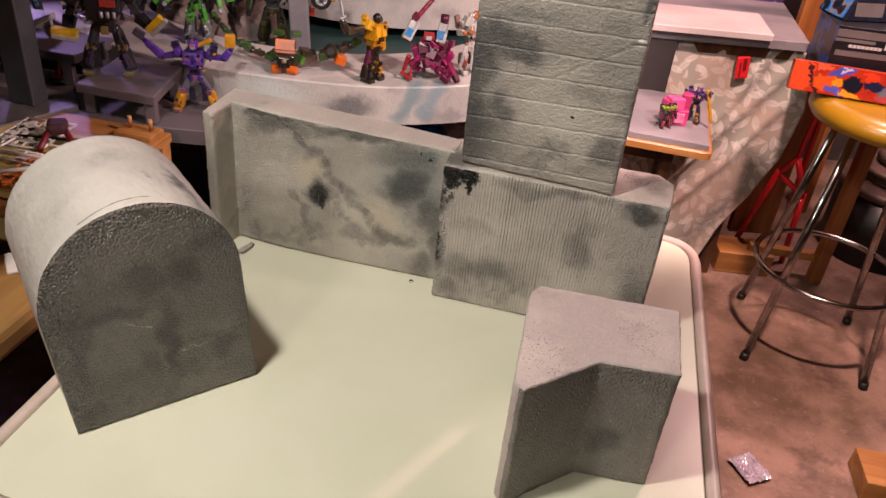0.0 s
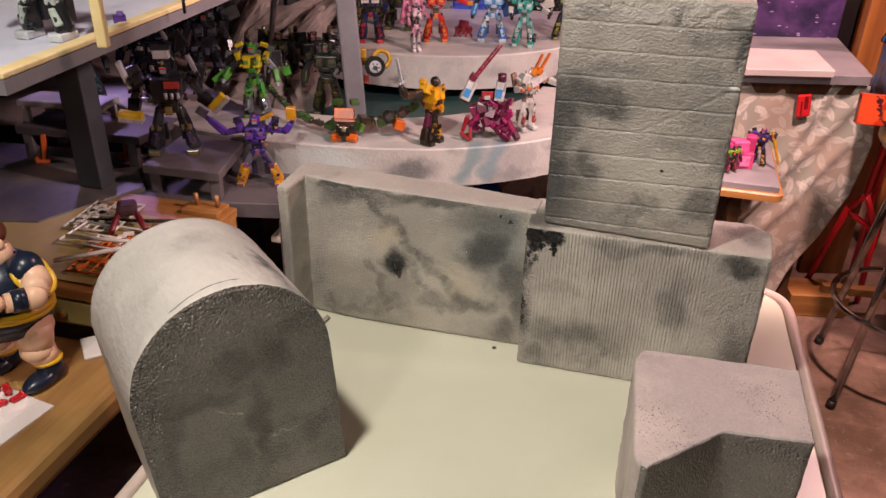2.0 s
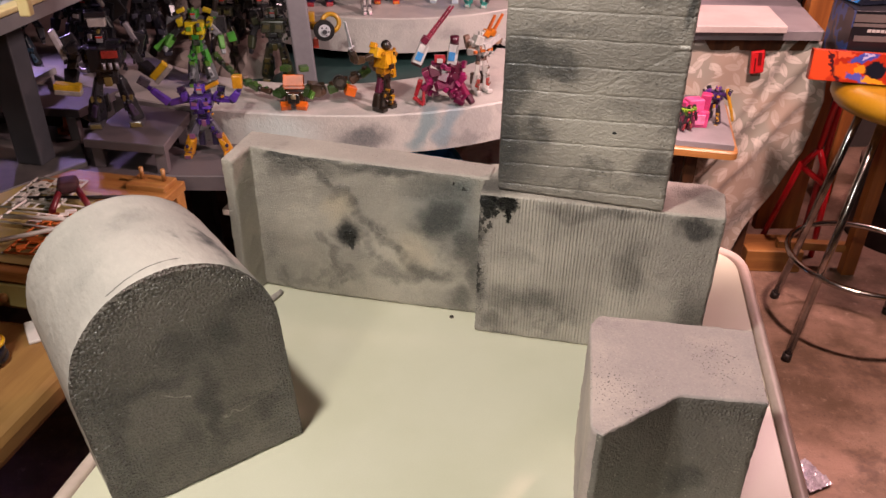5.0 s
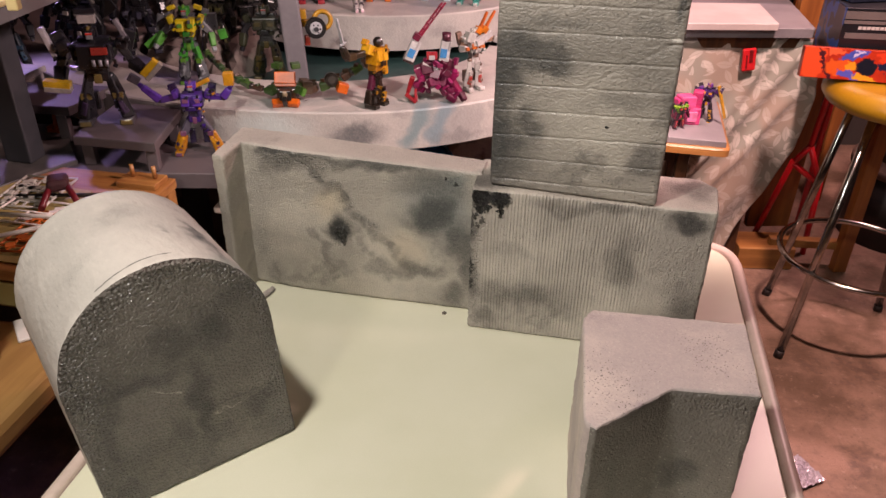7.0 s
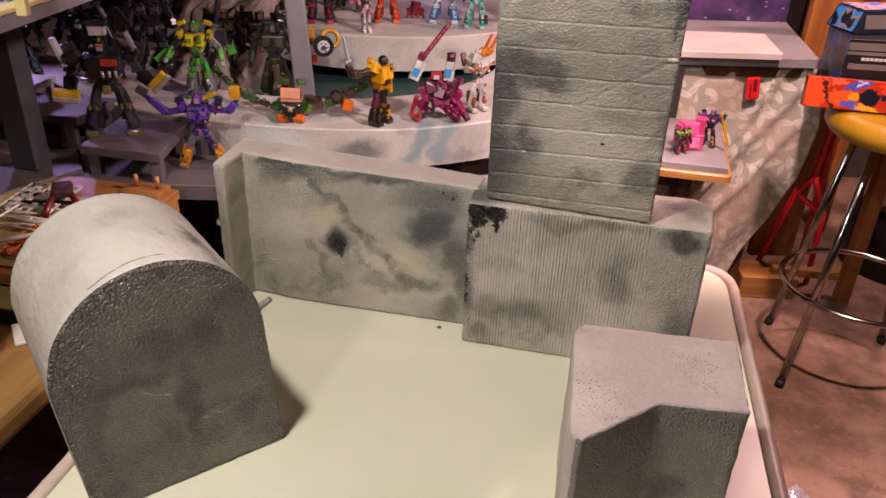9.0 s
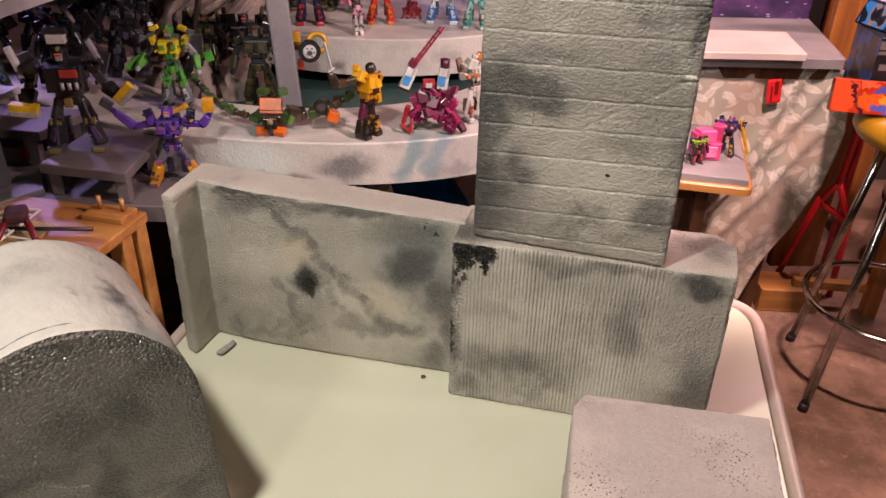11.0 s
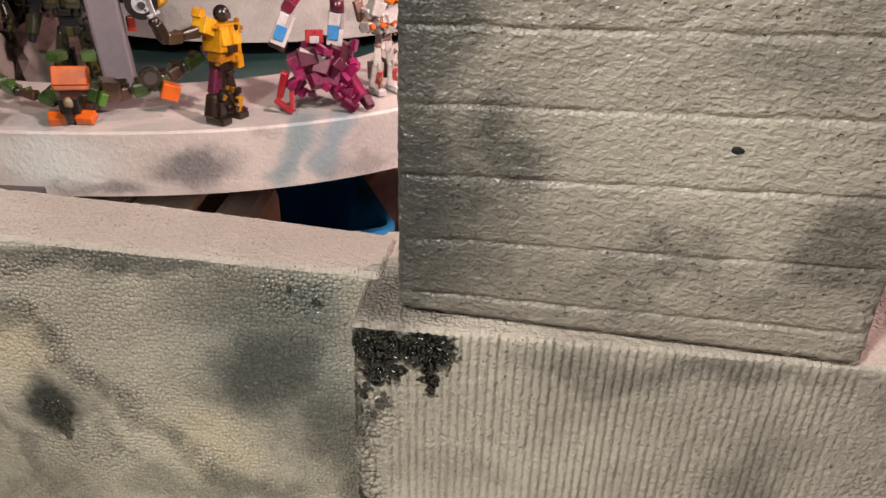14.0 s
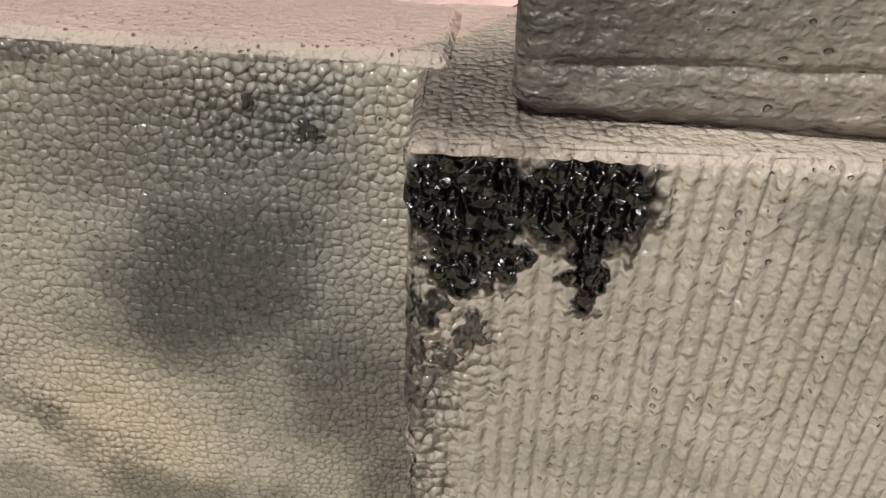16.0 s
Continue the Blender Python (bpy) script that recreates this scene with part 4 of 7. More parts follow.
# ---- workbench side ----
def desk():
    ob = holder("modelling_desk", "small pine desk with khaki drawers", "desk", m=TABLE)
    u0, u1, v0, v1 = -1.35, -0.765, 0.915, 1.278
    bm = bmesh.new()
    box(bm, ((u0 + u1) / 2, (v0 + v1) / 2, 0.73), (u1 - u0, v1 - v0, 0.02), bevel=0.003)
    part("desktop", bm, WOODX, ob, "pine top")
    bm = bmesh.new()
    box(bm, ((u0 + u1) / 2 - 0.03, v0 + 0.14, 0.69), (u1 - u0 - 0.08, 0.26, 0.058), bevel=0.002)
    part("drawer_case", bm, KHAKI, ob, "khaki drawer case")
    for i in range(3):
        d = bmesh.new()
        box(d, (u1 - 0.13 - 0.17 * i, v0 + 0.007, 0.692), (0.15, 0.012, 0.044), bevel=0.003)
        dr = part("drawer", d, KHAKI, ob)
        d = bmesh.new()
        ball(d, (u1 - 0.13 - 0.17 * i, v0 - 0.006, 0.692), (0.008, 0.008, 0.008))
        k = part("knob", d, WOODX, dr, "round wooden knob")
    for u, v in ((u0 + .02, v0 + .3), (u1 - .018, v0 + .3), (u1 - .018, v1 - .018), (u0 + .02, v1 - .02)):
        bm = bmesh.new()
        box(bm, (u, v, 0.36), (0.03, 0.03, 0.72), bevel=0.003)
        part("leg", bm, WOODX, ob)
    bm = bmesh.new()
    box(bm, (u1 - 0.05, v1 - 0.035, 0.745), (0.08, 0.05, 0.012), bevel=0.002)
    rod(bm, (u1 - 0.07, v1 - 0.03, 0.75), (u1 - 0.07, v1 - 0.03, 0.775), 0.004)
    rod(bm, (u1 - 0.025, v1 - 0.03, 0.75), (u1 - 0.025, v1 - 0.03, 0.775), 0.004)
    part("bench_pin", bm, WOODX, ob, "small wooden peg block")
    bm = bmesh.new()
    slab(bm, [(u0 + .02, v0 + .02), (u1 - .08, v0 + .02), (u1 - .12, v1 - .09), (u0 + .02, v1 - .06)], 0.7405, 0.743)
    part("cutting_mat", bm, KHAKI, ob, "worn khaki cutting mat")


desk()


def workbench():
    ob = holder("workbench", "worn wooden workbench with a rounded front edge", "workbench", m=TABLE)
    bm = bmesh.new()
    box(bm, (-1.13, 0.30, 0.635), (0.82, 1.2, 0.05), bevel=0.015)
    part("benchtop", bm, WOODB, ob)
    for u, v in ((-1.05, -0.2), (-1.45, -0.2), (-1.05, 0.8), (-1.45, 0.8)):
        bm = bmesh.new()
        box(bm, (u, v, 0.305), (0.07, 0.07, 0.61), bevel=0.004)
        part("leg", bm, WOODD, ob)


workbench()


def sprue(name, label, colour, place, turn, w, h, nx, ny, seed):
    """A plastic model sprue: frame, runners and little parts."""
    rng = random.Random(seed)
    bm = bmesh.new()
    r = 0.0022
    for x in (0, w):
        rod(bm, (x, 0, 0), (x, h, 0), r, n=6)
    for y in (0, h):
        rod(bm, (0, y, 0), (w, y, 0), r, n=6)
    for i in range(1, nx):
        rod(bm, (w * i / nx, 0, 0), (w * i / nx, h * rng.choice((0.5, 0.75, 1)), 0), r * 0.9, n=6)
    for j in range(1, ny):
        rod(bm, (0, h * j / ny, 0), (w * rng.choice((0.6, 1)), h * j / ny, 0), r * 0.9, n=6)
    for _ in range(nx * ny):
        box(bm, (rng.uniform(0.1, 0.9) * w, rng.uniform(0.1, 0.9) * h, 0.0005), (rng.uniform(0.006, 0.02), rng.uniform(0.005, 0.014), 0.004), Matrix.Rotation(rng.choice((0, 0.5, 1.57)), 3, "Z"))
    thing(name, bm, surface(name + "_plastic", colour, colour, 9, 0.4, 0, 0.1), label, "model sprue", "model sprues", m=pose(*place, 0, 0, turn))


sprue("model_sprue", "orange plastic model sprue on the desk", "d87434", (-0.662, 1.142, 0.7475), -8, 0.145, 0.135, 7, 8, 1)
sprue("model_sprue", "white plastic model sprue on the desk", "d8d2ca", (-0.72, 1.24, 0.752), -14, 0.17, 0.08, 3, 2, 2)
sprue("model_sprue", "pale grey plastic model sprue on the desk", "b2aea4", (-0.74, 1.30, 0.748), -8, 0.10, 0.12, 5, 6, 3)
bm = bmesh.new()
rod(bm, (-0.70, 1.235, 0.764), (-0.54, 1.215, 0.764), 0.004)
rod(bm, (-0.68, 1.145, 0.764), (-0.53, 1.215, 0.768), 0.004)
thing("runner_offcut", bm, surface("white_styrene", "dcd6cc", "d2ccc2", 9, 0.4, 0, 0.1), "thin white plastic runners across the sprues", "model sprue", m=None)


def hand_clamp():
    ob = holder("hand_clamp", "dark red handled clamp lying on the desk", "clamp", m=pose(-0.622, 1.315, 0.745, 0, 0, 20) @ Matrix.Scale(0.72, 4))
    bm = bmesh.new()
    rod(bm, (-0.04, -0.05, 0.012), (-0.015, 0.05, 0.035), 0.008)
    grip = surface("dark_red_plastic", "54121a", "64181f", 12, 0.35, 0, 0.1)
    part("handle", bm, grip, ob, "dark red handle")
    bm = bmesh.new()
    rod(bm, (0.045, -0.06, 0.012), (0.012, 0.05, 0.035), 0.008)
    part("handle", bm, grip, ob, "dark red handle")
    bm = bmesh.new()
    box(bm, (0.0, 0.04, 0.036), (0.05, 0.06, 0.03), bevel=0.01)
    part("head", bm, surface("maroon_plastic", "2a1013", "3a161a", 20.0, 0.75, 0.0, 0.2), ob, "dark maroon head")
    bm = bmesh.new()
    rod(bm, (-0.10, 0.06, 0.0062), (0.16, -0.03, 0.0062), 0.005)
    part("bar", bm, DARKSTEEL, ob, "dark bar")


hand_clamp()
bm = bmesh.new()
box(bm, (0, 0, 0.003), (0.08, 0.06, 0.006), bevel=0.002)
thing("tin_lid", bm, [WHITEP], "white-edged printed card tray on the workbench", "card", m=pose(-0.570, 1.055, 0.6605, 0, 0, 30))
bm = bmesh.new()
slab(bm, [(-0.05, -0.05), (0.05, -0.05), (0.05, 0.05), (-0.05, 0.05)], 0, 0.002)
thing("card", bm, WHITEP, "white backing card in a clear bag on the workbench", "card", m=pose(-0.652, 0.872, 0.6605, 0, 0, -22))

def parts_bag():
    """A clear crumpled bag with a few red plastic bits."""
    ob = holder("parts_bag", "clear plastic bag of small red parts on the workbench", "bag", m=pose(-0.676, 0.908, 0.6628, 0, 0, -20))
    m, nt, bs, co = start_material("clear_film")
    bs.inputs["Base Color"].default_value = (0.9, 0.9, 0.9, 1)
    bs.inputs["Transmission Weight"].default_value = 1.0
    bs.inputs["Roughness"].default_value = 0.12
    bs.inputs["IOR"].default_value = 1.1
    bm = bmesh.new()
    n = 24
    rows = [[bm.verts.new((0.11 * (i / n - 0.5), 0.09 * (j / n - 0.5), 0.001 + 0.015 * math.sin(math.pi * i / n) ** 0.6 * math.sin(math.pi * j / n) ** 0.6 * (1 + 0.5 * noise.noise(Vector((i * 0.35, j * 0.4, 2)))))) for i in range(n + 1)] for j in range(n + 1)]
    for a, b in zip(rows, rows[1:]):
        for i in range(n):
            bm.faces.new((a[i], a[i + 1], b[i + 1], b[i]))
    film = part("film", bm, m, ob, "clear crinkled film")
    film.visible_shadow = False
    red = surface("red_part_plastic", "a8141c", "bc1c24", 12, 0.3, 0, 0.1)
    for x, y, a in ((-0.02, 0.01, 10), (0.015, -0.012, 50), (0.0, 0.02, -30), (0.03, 0.012, 80)):
        bm = bmesh.new()
        box(bm, (0, 0, 0.004), (0.022, 0.010, 0.008), bevel=0.002)
        ball(bm, (0.010, 0, 0.005), (0.006, 0.006, 0.005))
        p = part("plastic_bit", bm, red, ob, "small red plastic bit")
        p.matrix_local = pose(x, y, 0, 0, 0, a)


parts_bag()

# ---- under the stage ----
PINKP = surface("pale_plank_paint", "d2b8ab", "ead6cb", 9.0, 0.5, 0, 0.3, 60.0)
for x, w, lift, turn in ((-0.345, 0.054, 0.0, -15), (-0.288, 0.052, 0.006, -13), (-0.232, 0.054, 0.002, -16), (-0.178, 0.048, 0.008, -13)):
    bm = bmesh.new()
    box(bm, (0, 0, 0.0), (w, 0.32, 0.016), bevel=0.004)
    thing("plank", bm, PINKP, "pale pink painted plank stored under the stage", "plank", "stored planks", m=pose(x, 1.67, 0.6245 + lift, 3, 0, turn))
bm = bmesh.new()
box(bm, (0, 0, 0.30), (0.24, 0.22, 0.60), bevel=0.006)
thing("cardboard_box", bm, surface("brown_card", "5a4330", "6d523b", 7, 0.8, 0, 0.3), "brown cardboard box under the planks", "box", m=pose(-0.262, 1.70, 0, 0, 0, -14))
bm = bmesh.new()
box(bm, (0, 0, 0.30), (0.27, 0.16, 0.60), bevel=0.004)
thing("khaki_box", bm, surface("dull_khaki_paint", "6c6040", "7e714c", 6.0, 0.6, 0, 0.2), "flat-topped khaki box standing behind the table", "box", m=pose(0.005, 1.532, 0.0, 0, 0, -13.5))
bm = bmesh.new()
box(bm, (0, 0, 0.30), (0.085, 0.20, 0.60), bevel=0.022)
thing("crate", bm, PINKP, "pale rounded crate beside the planks", "crate", m=pose(-0.085, 1.80, 0, 0, 0, -12))


def blue_bin():
    ob = holder("storage_bin", "blue plastic storage bin under the stage", "bin", m=pose(0.035, 2.19, 0.0, 0, 0, 13))
    bm = bmesh.new()
    o = rounded([(-0.12, -0.15), (0.12, -0.15), (0.12, 0.15), (-0.12, 0.15)], 0.03, 5)
    n = len(o)
    loops = []
    for k, z in ((0.85, 0.0), (1.0, 0.40), (0.97, 0.40), (0.82, 0.012)):
        loops.append([bm.verts.new((p.x * k, p.y * k, z)) for p in o])
    for a, b in zip(loops, loops[1:]):
        for i in range(n):
            bm.faces.new((a[i], a[(i + 1) % n], b[(i + 1) % n], b[i]))
    bm.faces.new(list(reversed(loops[0])))
    bm.faces.new(loops[-1])
    part("tub", bm, surface("blue_plastic", "3292d6", "3ea2e4", 8, 0.35, 0, 0.1), ob, "bright blue tub")
    bm = bmesh.new()
    a = [[bm.verts.new((p.x * k, p.y * k, z)) for p in o] for k, z in ((1.005, 0.388), (1.07, 0.388), (1.07, 0.408), (0.975, 0.408))]
    for la, lb in zip(a, a[1:]):
        for i in range(n):
            bm.faces.new((la[i], la[(i + 1) % n], lb[(i + 1) % n], lb[i]))
    part("rim", bm, surface("blue_plastic_rim", "3490cc", "40a0dc", 8, 0.35, 0, 0.1), ob, "rolled blue rim")


blue_bin()


def cloth_material(name, ground, ground2, leaf):
    m, nt, bs, co = start_material(name)
    c = mixrgb(nt, band(nt, noise_tex(nt, co, 5.0, 2.0), 0.42, 0.58), lin(ground), lin(ground2))
    for lift, size in ((0.0, 0.050), (3.7, 0.056)):
        q = vmath(nt, "MULTIPLY", vmath(nt, "ADD", co, (lift, 0, lift)).outputs[0], (1 / size, 0.0, 1 / size)).outputs[0]
        v = mk(nt, "ShaderNodeTexVoronoi", Vector=q, Scale=1.0, Randomness=0.7)
        angle = maths(nt, "MULTIPLY", mk(nt, "ShaderNodeSeparateColor", Color=v.outputs["Color"]).outputs["Red"], 6.28)
        d = mk(nt, "ShaderNodeVectorRotate", Vector=vmath(nt, "SUBTRACT", q, v.outputs["Position"]).outputs[0], Axis=(0, 1, 0), Angle=angle).outputs[0]
        xyz = mk(nt, "ShaderNodeSeparateXYZ", Vector=d)
        wide = maths(nt, "ABSOLUTE", xyz.outputs["X"])
        span = maths(nt, "MULTIPLY", maths(nt, "SUBTRACT", 1.0, maths(nt, "POWER", maths(nt, "DIVIDE", maths(nt, "ABSOLUTE", xyz.outputs["Z"]), 0.50), 2.0)), 0.21)
        blade = maths(nt, "MULTIPLY", band(nt, maths(nt, "SUBTRACT", span, wide), 0.0, 0.04), band(nt, wide, 0.0, 0.03, 0.35, 1.0))
        faded = maths(nt, "MULTIPLY", blade, band(nt, noise_tex(nt, co, 5.0, 2.0), 0.35, 0.65, 0.2, 0.6))
        c = mixrgb(nt, faded, c, lin(leaf))
    weave = noise_tex(nt, co, 700.0, 1.0)
    nt.links.new(c, bs.inputs["Base Color"])
    bs.inputs["Roughness"].default_value = 0.6
    bs.inputs["Sheen Weight"].default_value = 0.3
    nt.links.new(mk(nt, "ShaderNodeBump", Strength=0.2, Distance=0.0004, Height=weave).outputs[0], bs.inputs["Normal"])
    return m


CLOTH = cloth_material("leaf_print_cloth", "98877a", "8c887e", "cdc4bc")


def hanging_cloth(name, label, left, right, z0, z1, y, nx=70, nz=60, seed=0, lean=0.0, mat=None):
    """A hung sheet with folds; left(z) and right(z) give its borders."""
    bm = bmesh.new()
    rows = []
    for j in range(nz + 1):
        z = z0 + (z1 - z0) * j / nz
        row = []
        for i in range(nx + 1):
            s = i / nx
            x = left(z) + (right(z) - left(z)) * s
            t = (z1 - z) / (z1 - z0)
            fold = 0.011 * math.sin(9 * s * (1 + 0.5 * t) + 3.2 * t + seed) * (0.25 + t) + 0.022 * (0.35 + 0.65 * min(1.0, 2.5 * t)) * math.sin(5.5 * (s + 0.75 * (1 - t)) + seed) + 0.008 * noise.noise(Vector((x * 14, z * 9, seed)))
            for at, run, deep in ((0.98, 1.25, 0.016), (0.80, 0.95, 0.010), (1.10, 1.0, 0.014)):
                fold -= deep * math.exp(-((s - at + run * t) / 0.045) ** 2)
            row.append(bm.verts.new((x, y + fold + lean * t, z + 0.006 * math.sin(8 * s) * t)))
        rows.append(row)
    for a, b in zip(rows, rows[1:]):
        for i in range(nx):
            bm.faces.new((a[i], a[i + 1], b[i + 1], b[i])).smooth = True
    ob = thing(name, bm, mat or CLOTH, label, "cloth")
    so = ob.modifiers.new("thickness", "SOLIDIFY")
    so.thickness = 0.0015
    return ob


def cloth_right(z):
    pts = ((0.02, 0.97), (0.196, 1.045), (0.33, 1.125), (0.465, 1.18), (0.64, 1.19), (0.8, 1.15))
    for (a, xa), (b, xb) in zip(pts, pts[1:]):
        if z <= b:
            return xa + (xb - xa) * max(0, (z - a)) / (b - a)
    return pts[-1][1]


hanging_cloth("leaf_curtain", "beige leaf-patterned cloth hanging from the grey shelf", lambda z: 0.66, cloth_right, 0.03, 0.815, 2.15, seed=0.4)
hanging_cloth("dust_sheet", "mottled grey-brown dust sheet hanging under the stage", lambda z: -0.34, lambda z: 0.45, 0.03, 0.695, 2.42, seed=2.0, mat=surface("mottled_sheet", "7a695e", "c2ada0", 12.0, 0.7, 0, 0.4, 80.0, 0.002, (0.42, 0.58)))


def display_shelf():
    ob = holder("display_shelf", "grey painted shelf unit with a dark side panel", "shelf unit")
    bm = bmesh.new()
    slab(bm, [(0.30, 2.13), (1.122, 2.12), (1.232, 2.62), (0.30, 2.66)], 0.822, 0.848, bevel=0.002)
    part("top", bm, GREY, ob, "grey painted top")
    bm = bmesh.new()
    box(bm, (0.70, 2.135, 0.71), (0.11, 0.02, 0.22), bevel=0.002)
    part("side_panel", bm, surface("dark_panel", "1f1c1c", "2a2626", 8.0, 0.6, 0, 0.3), ob, "dark grey panel")
    bm = bmesh.new()
    box(bm, (0.75, 2.16, 0.803), (0.74, 0.02, 0.036), bevel=0.002)
    part("rail", bm, WOODD, ob, "dark wooden rail")
    for x, y in ((0.36, 2.2), (1.07, 2.24), (0.36, 2.6), (1.15, 2.56)):
        bm = bmesh.new()
        box(bm, (x, y, 0.411), (0.045, 0.045, 0.822), bevel=0.003)
        part("leg", bm, WOODD, ob)


display_shelf()
bm = bmesh.new()
slab(bm, [(0.45, 2.105), (1.005, 2.098), (1.045, 2.33), (0.47, 2.36)], 0.8485, 0.866, bevel=0.002)
thing("white_panel", bm, surface("pinkish_panel", "a39694", "b4a7a4", 6.0, 0.55, 0, 0.2), "pinkish-white flat panel lying on the grey shelf", "panel")


def poster_material():
    m, nt, bs, co = start_material("purple_print")
    c = mixrgb(nt, band(nt, noise_tex(nt, co, 9.0, 5.0), 0.35, 0.65), lin("261f3c"), lin("57386a"))
    v = mk(nt, "ShaderNodeTexVoronoi", Vector=vmath(nt, "MULTIPLY", co, (26, 1, 70)).outputs[0], Scale=1.0)
    c = mixrgb(nt, band(nt, v.outputs["Distance"], 0.12, 0.2, 0.6, 0.0), c, lin("b9a0c8"))
    nt.links.new(c, bs.inputs["Base Color"])
    bs.inputs["Roughness"].default_value = 0.4
    return m


bm = bmesh.new()
box(bm, (0.94, 2.585, 0.979), (0.56, 0.008, 0.26))
thing("poster_board", bm, poster_material(), "purple printed backdrop board standing on the shelf", "poster")
bm = bmesh.new()
box(bm, (0, 0, 0), (0.038, 0.012, 0.064), bevel=0.004)
box(bm, (0.004, -0.0065, 0.010), (0.010, 0.003, 0.036), mat=1, bevel=0.001)
box(bm, (-0.008, -0.0065, -0.005), (0.004, 0.003, 0.04), mat=1, bevel=0.001)
thing("red_tag", bm, [surface("red_plastic", "b01a20", "c02026", 12, 0.35, 0, 0.1), surface("deep_red", "5a0c10", "6a1014", 12, 0.4, 0, 0.1)], "red plastic tag clipped to the leaf cloth", "tag", m=pose(0.962, 2.140, 0.756, 0, -7, 0))


def tray_table():
    ob = holder("tray_table", "small orange wooden tray table with a grey board on it", "table", m=pose(0.782, 1.735, 0.004, 0, 0, -15))
    bm = bmesh.new()
    slab(bm, rounded([(-0.42, 0), (0, 0), (0, 0.37), (-0.42, 0.37)], 0.025, 5), 0.632, 0.652, bevel=0.004)
    part("tabletop", bm, WOODX, ob, "orange varnished top")
    bm = bmesh.new()
    slab(bm, [(-0.41, 0.012), (-0.012, 0.012), (-0.012, 0.36), (-0.41, 0.36)], 0.6525, 0.667, bevel=0.001)
    part("board", bm, GREY, ob, "flat grey board")
    for x, y in ((-0.10, 0.08), (-0.34, 0.08), (-0.10, 0.30), (-0.34, 0.30)):
        bm = bmesh.new()
        box(bm, (x, y, 0.316), (0.03, 0.05, 0.632), bevel=0.003)
        part("leg", bm, WOODD, ob)
    bm = bmesh.new()
    box(bm, (-0.22, 0.1, 0.60), (0.24, 0.02, 0.06), bevel=0.002)
    part("apron", bm, WOODD, ob, "dark wooden apron")


tray_table()

# ---- stool and what lies on it ----
def bar_stool():
    cx, cy = 1.275, 1.87
    ob = holder("bar_stool", "chrome bar stool with a yellow vinyl seat", "stool", m=pose(cx, cy, 0))
    bm = bmesh.new()
    prof = [(0.0, 0.716), (0.175, 0.716), (0.195, 0.722), (0.207, 0.739), (0.207, 0.755), (0.195, 0.771), (0.165, 0.780), (0.0, 0.784)]
    n = 48
    loops = [[bm.verts.new((r * math.cos(2 * math.pi * i / n), r * math.sin(2 * math.pi * i / n), z)) for i in range(n)] for r, z in prof[1:-1]]
    for a, b in zip(loops, loops[1:]):
        for i in range(n):
            bm.faces.new((a[i], a[(i + 1) % n], b[(i + 1) % n], b[i])).smooth = True
    bm.faces.new(loops[-1])
    bm.faces.new(list(reversed(loops[0])))
    part("seat", bm, surface("yellow_vinyl", "836010", "926f14", 10, 0.32, 0, 0.15), ob, "padded yellow vinyl seat")
    for a in (-62, -152, 118, 28):
        r = math.radians(a)
        bm = bmesh.new()
        rod(bm, (0.235 * math.cos(r), 0.235 * math.sin(r), 0.0), (0.13 * math.cos(r), 0.13 * math.sin(r), 0.722), 0.011, n=14)
        leg = part("leg", bm, STEEL, ob, "tubular chrome leg")
        bm = bmesh.new()
        rod(bm, (0.237 * math.cos(r), 0.237 * math.sin(r), 0.0), (0.233 * math.cos(r), 0.233 * math.sin(r), 0.022), 0.0135, n=14)
        part("foot_cap", bm, DARKSTEEL, leg, "black rubber cap")
    bm = bmesh.new()
    ring(bm, (0, 0, 0.275), 0.205, 0.0085)
    part("foot_ring", bm, STEEL, ob, "round chrome foot ring")


bar_stool()


def art_material(name, a, b, c, d, scale):
    m, nt, bs, co = start_material(name)
    f = noise_tex(nt, co, scale, 1.5)
    ramp = nt.nodes.new("ShaderNodeValToRGB")
    ramp.color_ramp.interpolation = "CONSTANT"
    el = ramp.color_ramp.elements
    el[0].position, el[0].color = 0.0, lin(a)
    el[1].position, el[1].color = 0.45, lin(b)
    for p, h in ((0.54, c), (0.6, d), (0.66, a)):
        e = el.new(p)
        e.color = lin(h)
    nt.links.new(f, ramp.inputs[0])
    nt.links.new(ramp.outputs[0], bs.inputs["Base Color"])
    bs.inputs["Roughness"].default_value = 0.3
    return m


def print_art(name, ground, rows):
    """A printed picture: patches of colour (centre, radii, turn, colour) with ragged edges on a toned ground."""
    m, nt, bs, co = start_material(name)
    fray = vmath(nt, "MULTIPLY", vmath(nt, "SUBTRACT", mk(nt, "ShaderNodeTexNoise", Vector=co, Scale=70.0, Detail=4.0).outputs["Color"], (0.5, 0.5, 0.5)).outputs[0], (0.032, 0.0, 0.032)).outputs[0]
    at = vmath(nt, "ADD", co, fray).outputs[0]
    c = mixrgb(nt, band(nt, noise_tex(nt, co, 24.0, 4.0), 0.35, 0.65), lin(ground[0]), lin(ground[1]))
    for (x, z), (rx, rz), turn, hue in rows:
        d = mk(nt, "ShaderNodeVectorRotate", Vector=vmath(nt, "SUBTRACT", at, (x, 0, z)).outputs[0], Axis=(0, 1, 0), Angle=radians(turn)).outputs[0]
        r = vmath(nt, "LENGTH", vmath(nt, "DIVIDE", d, (rx, 9.0, rz)).outputs[0]).outputs["Value"]
        c = mixrgb(nt, band(nt, r, 0.85, 1.1, 1.0, 0.0), c, lin(hue))
    nt.links.new(c, bs.inputs["Base Color"])
    bs.inputs["Roughness"].default_value = 0.3
    return m


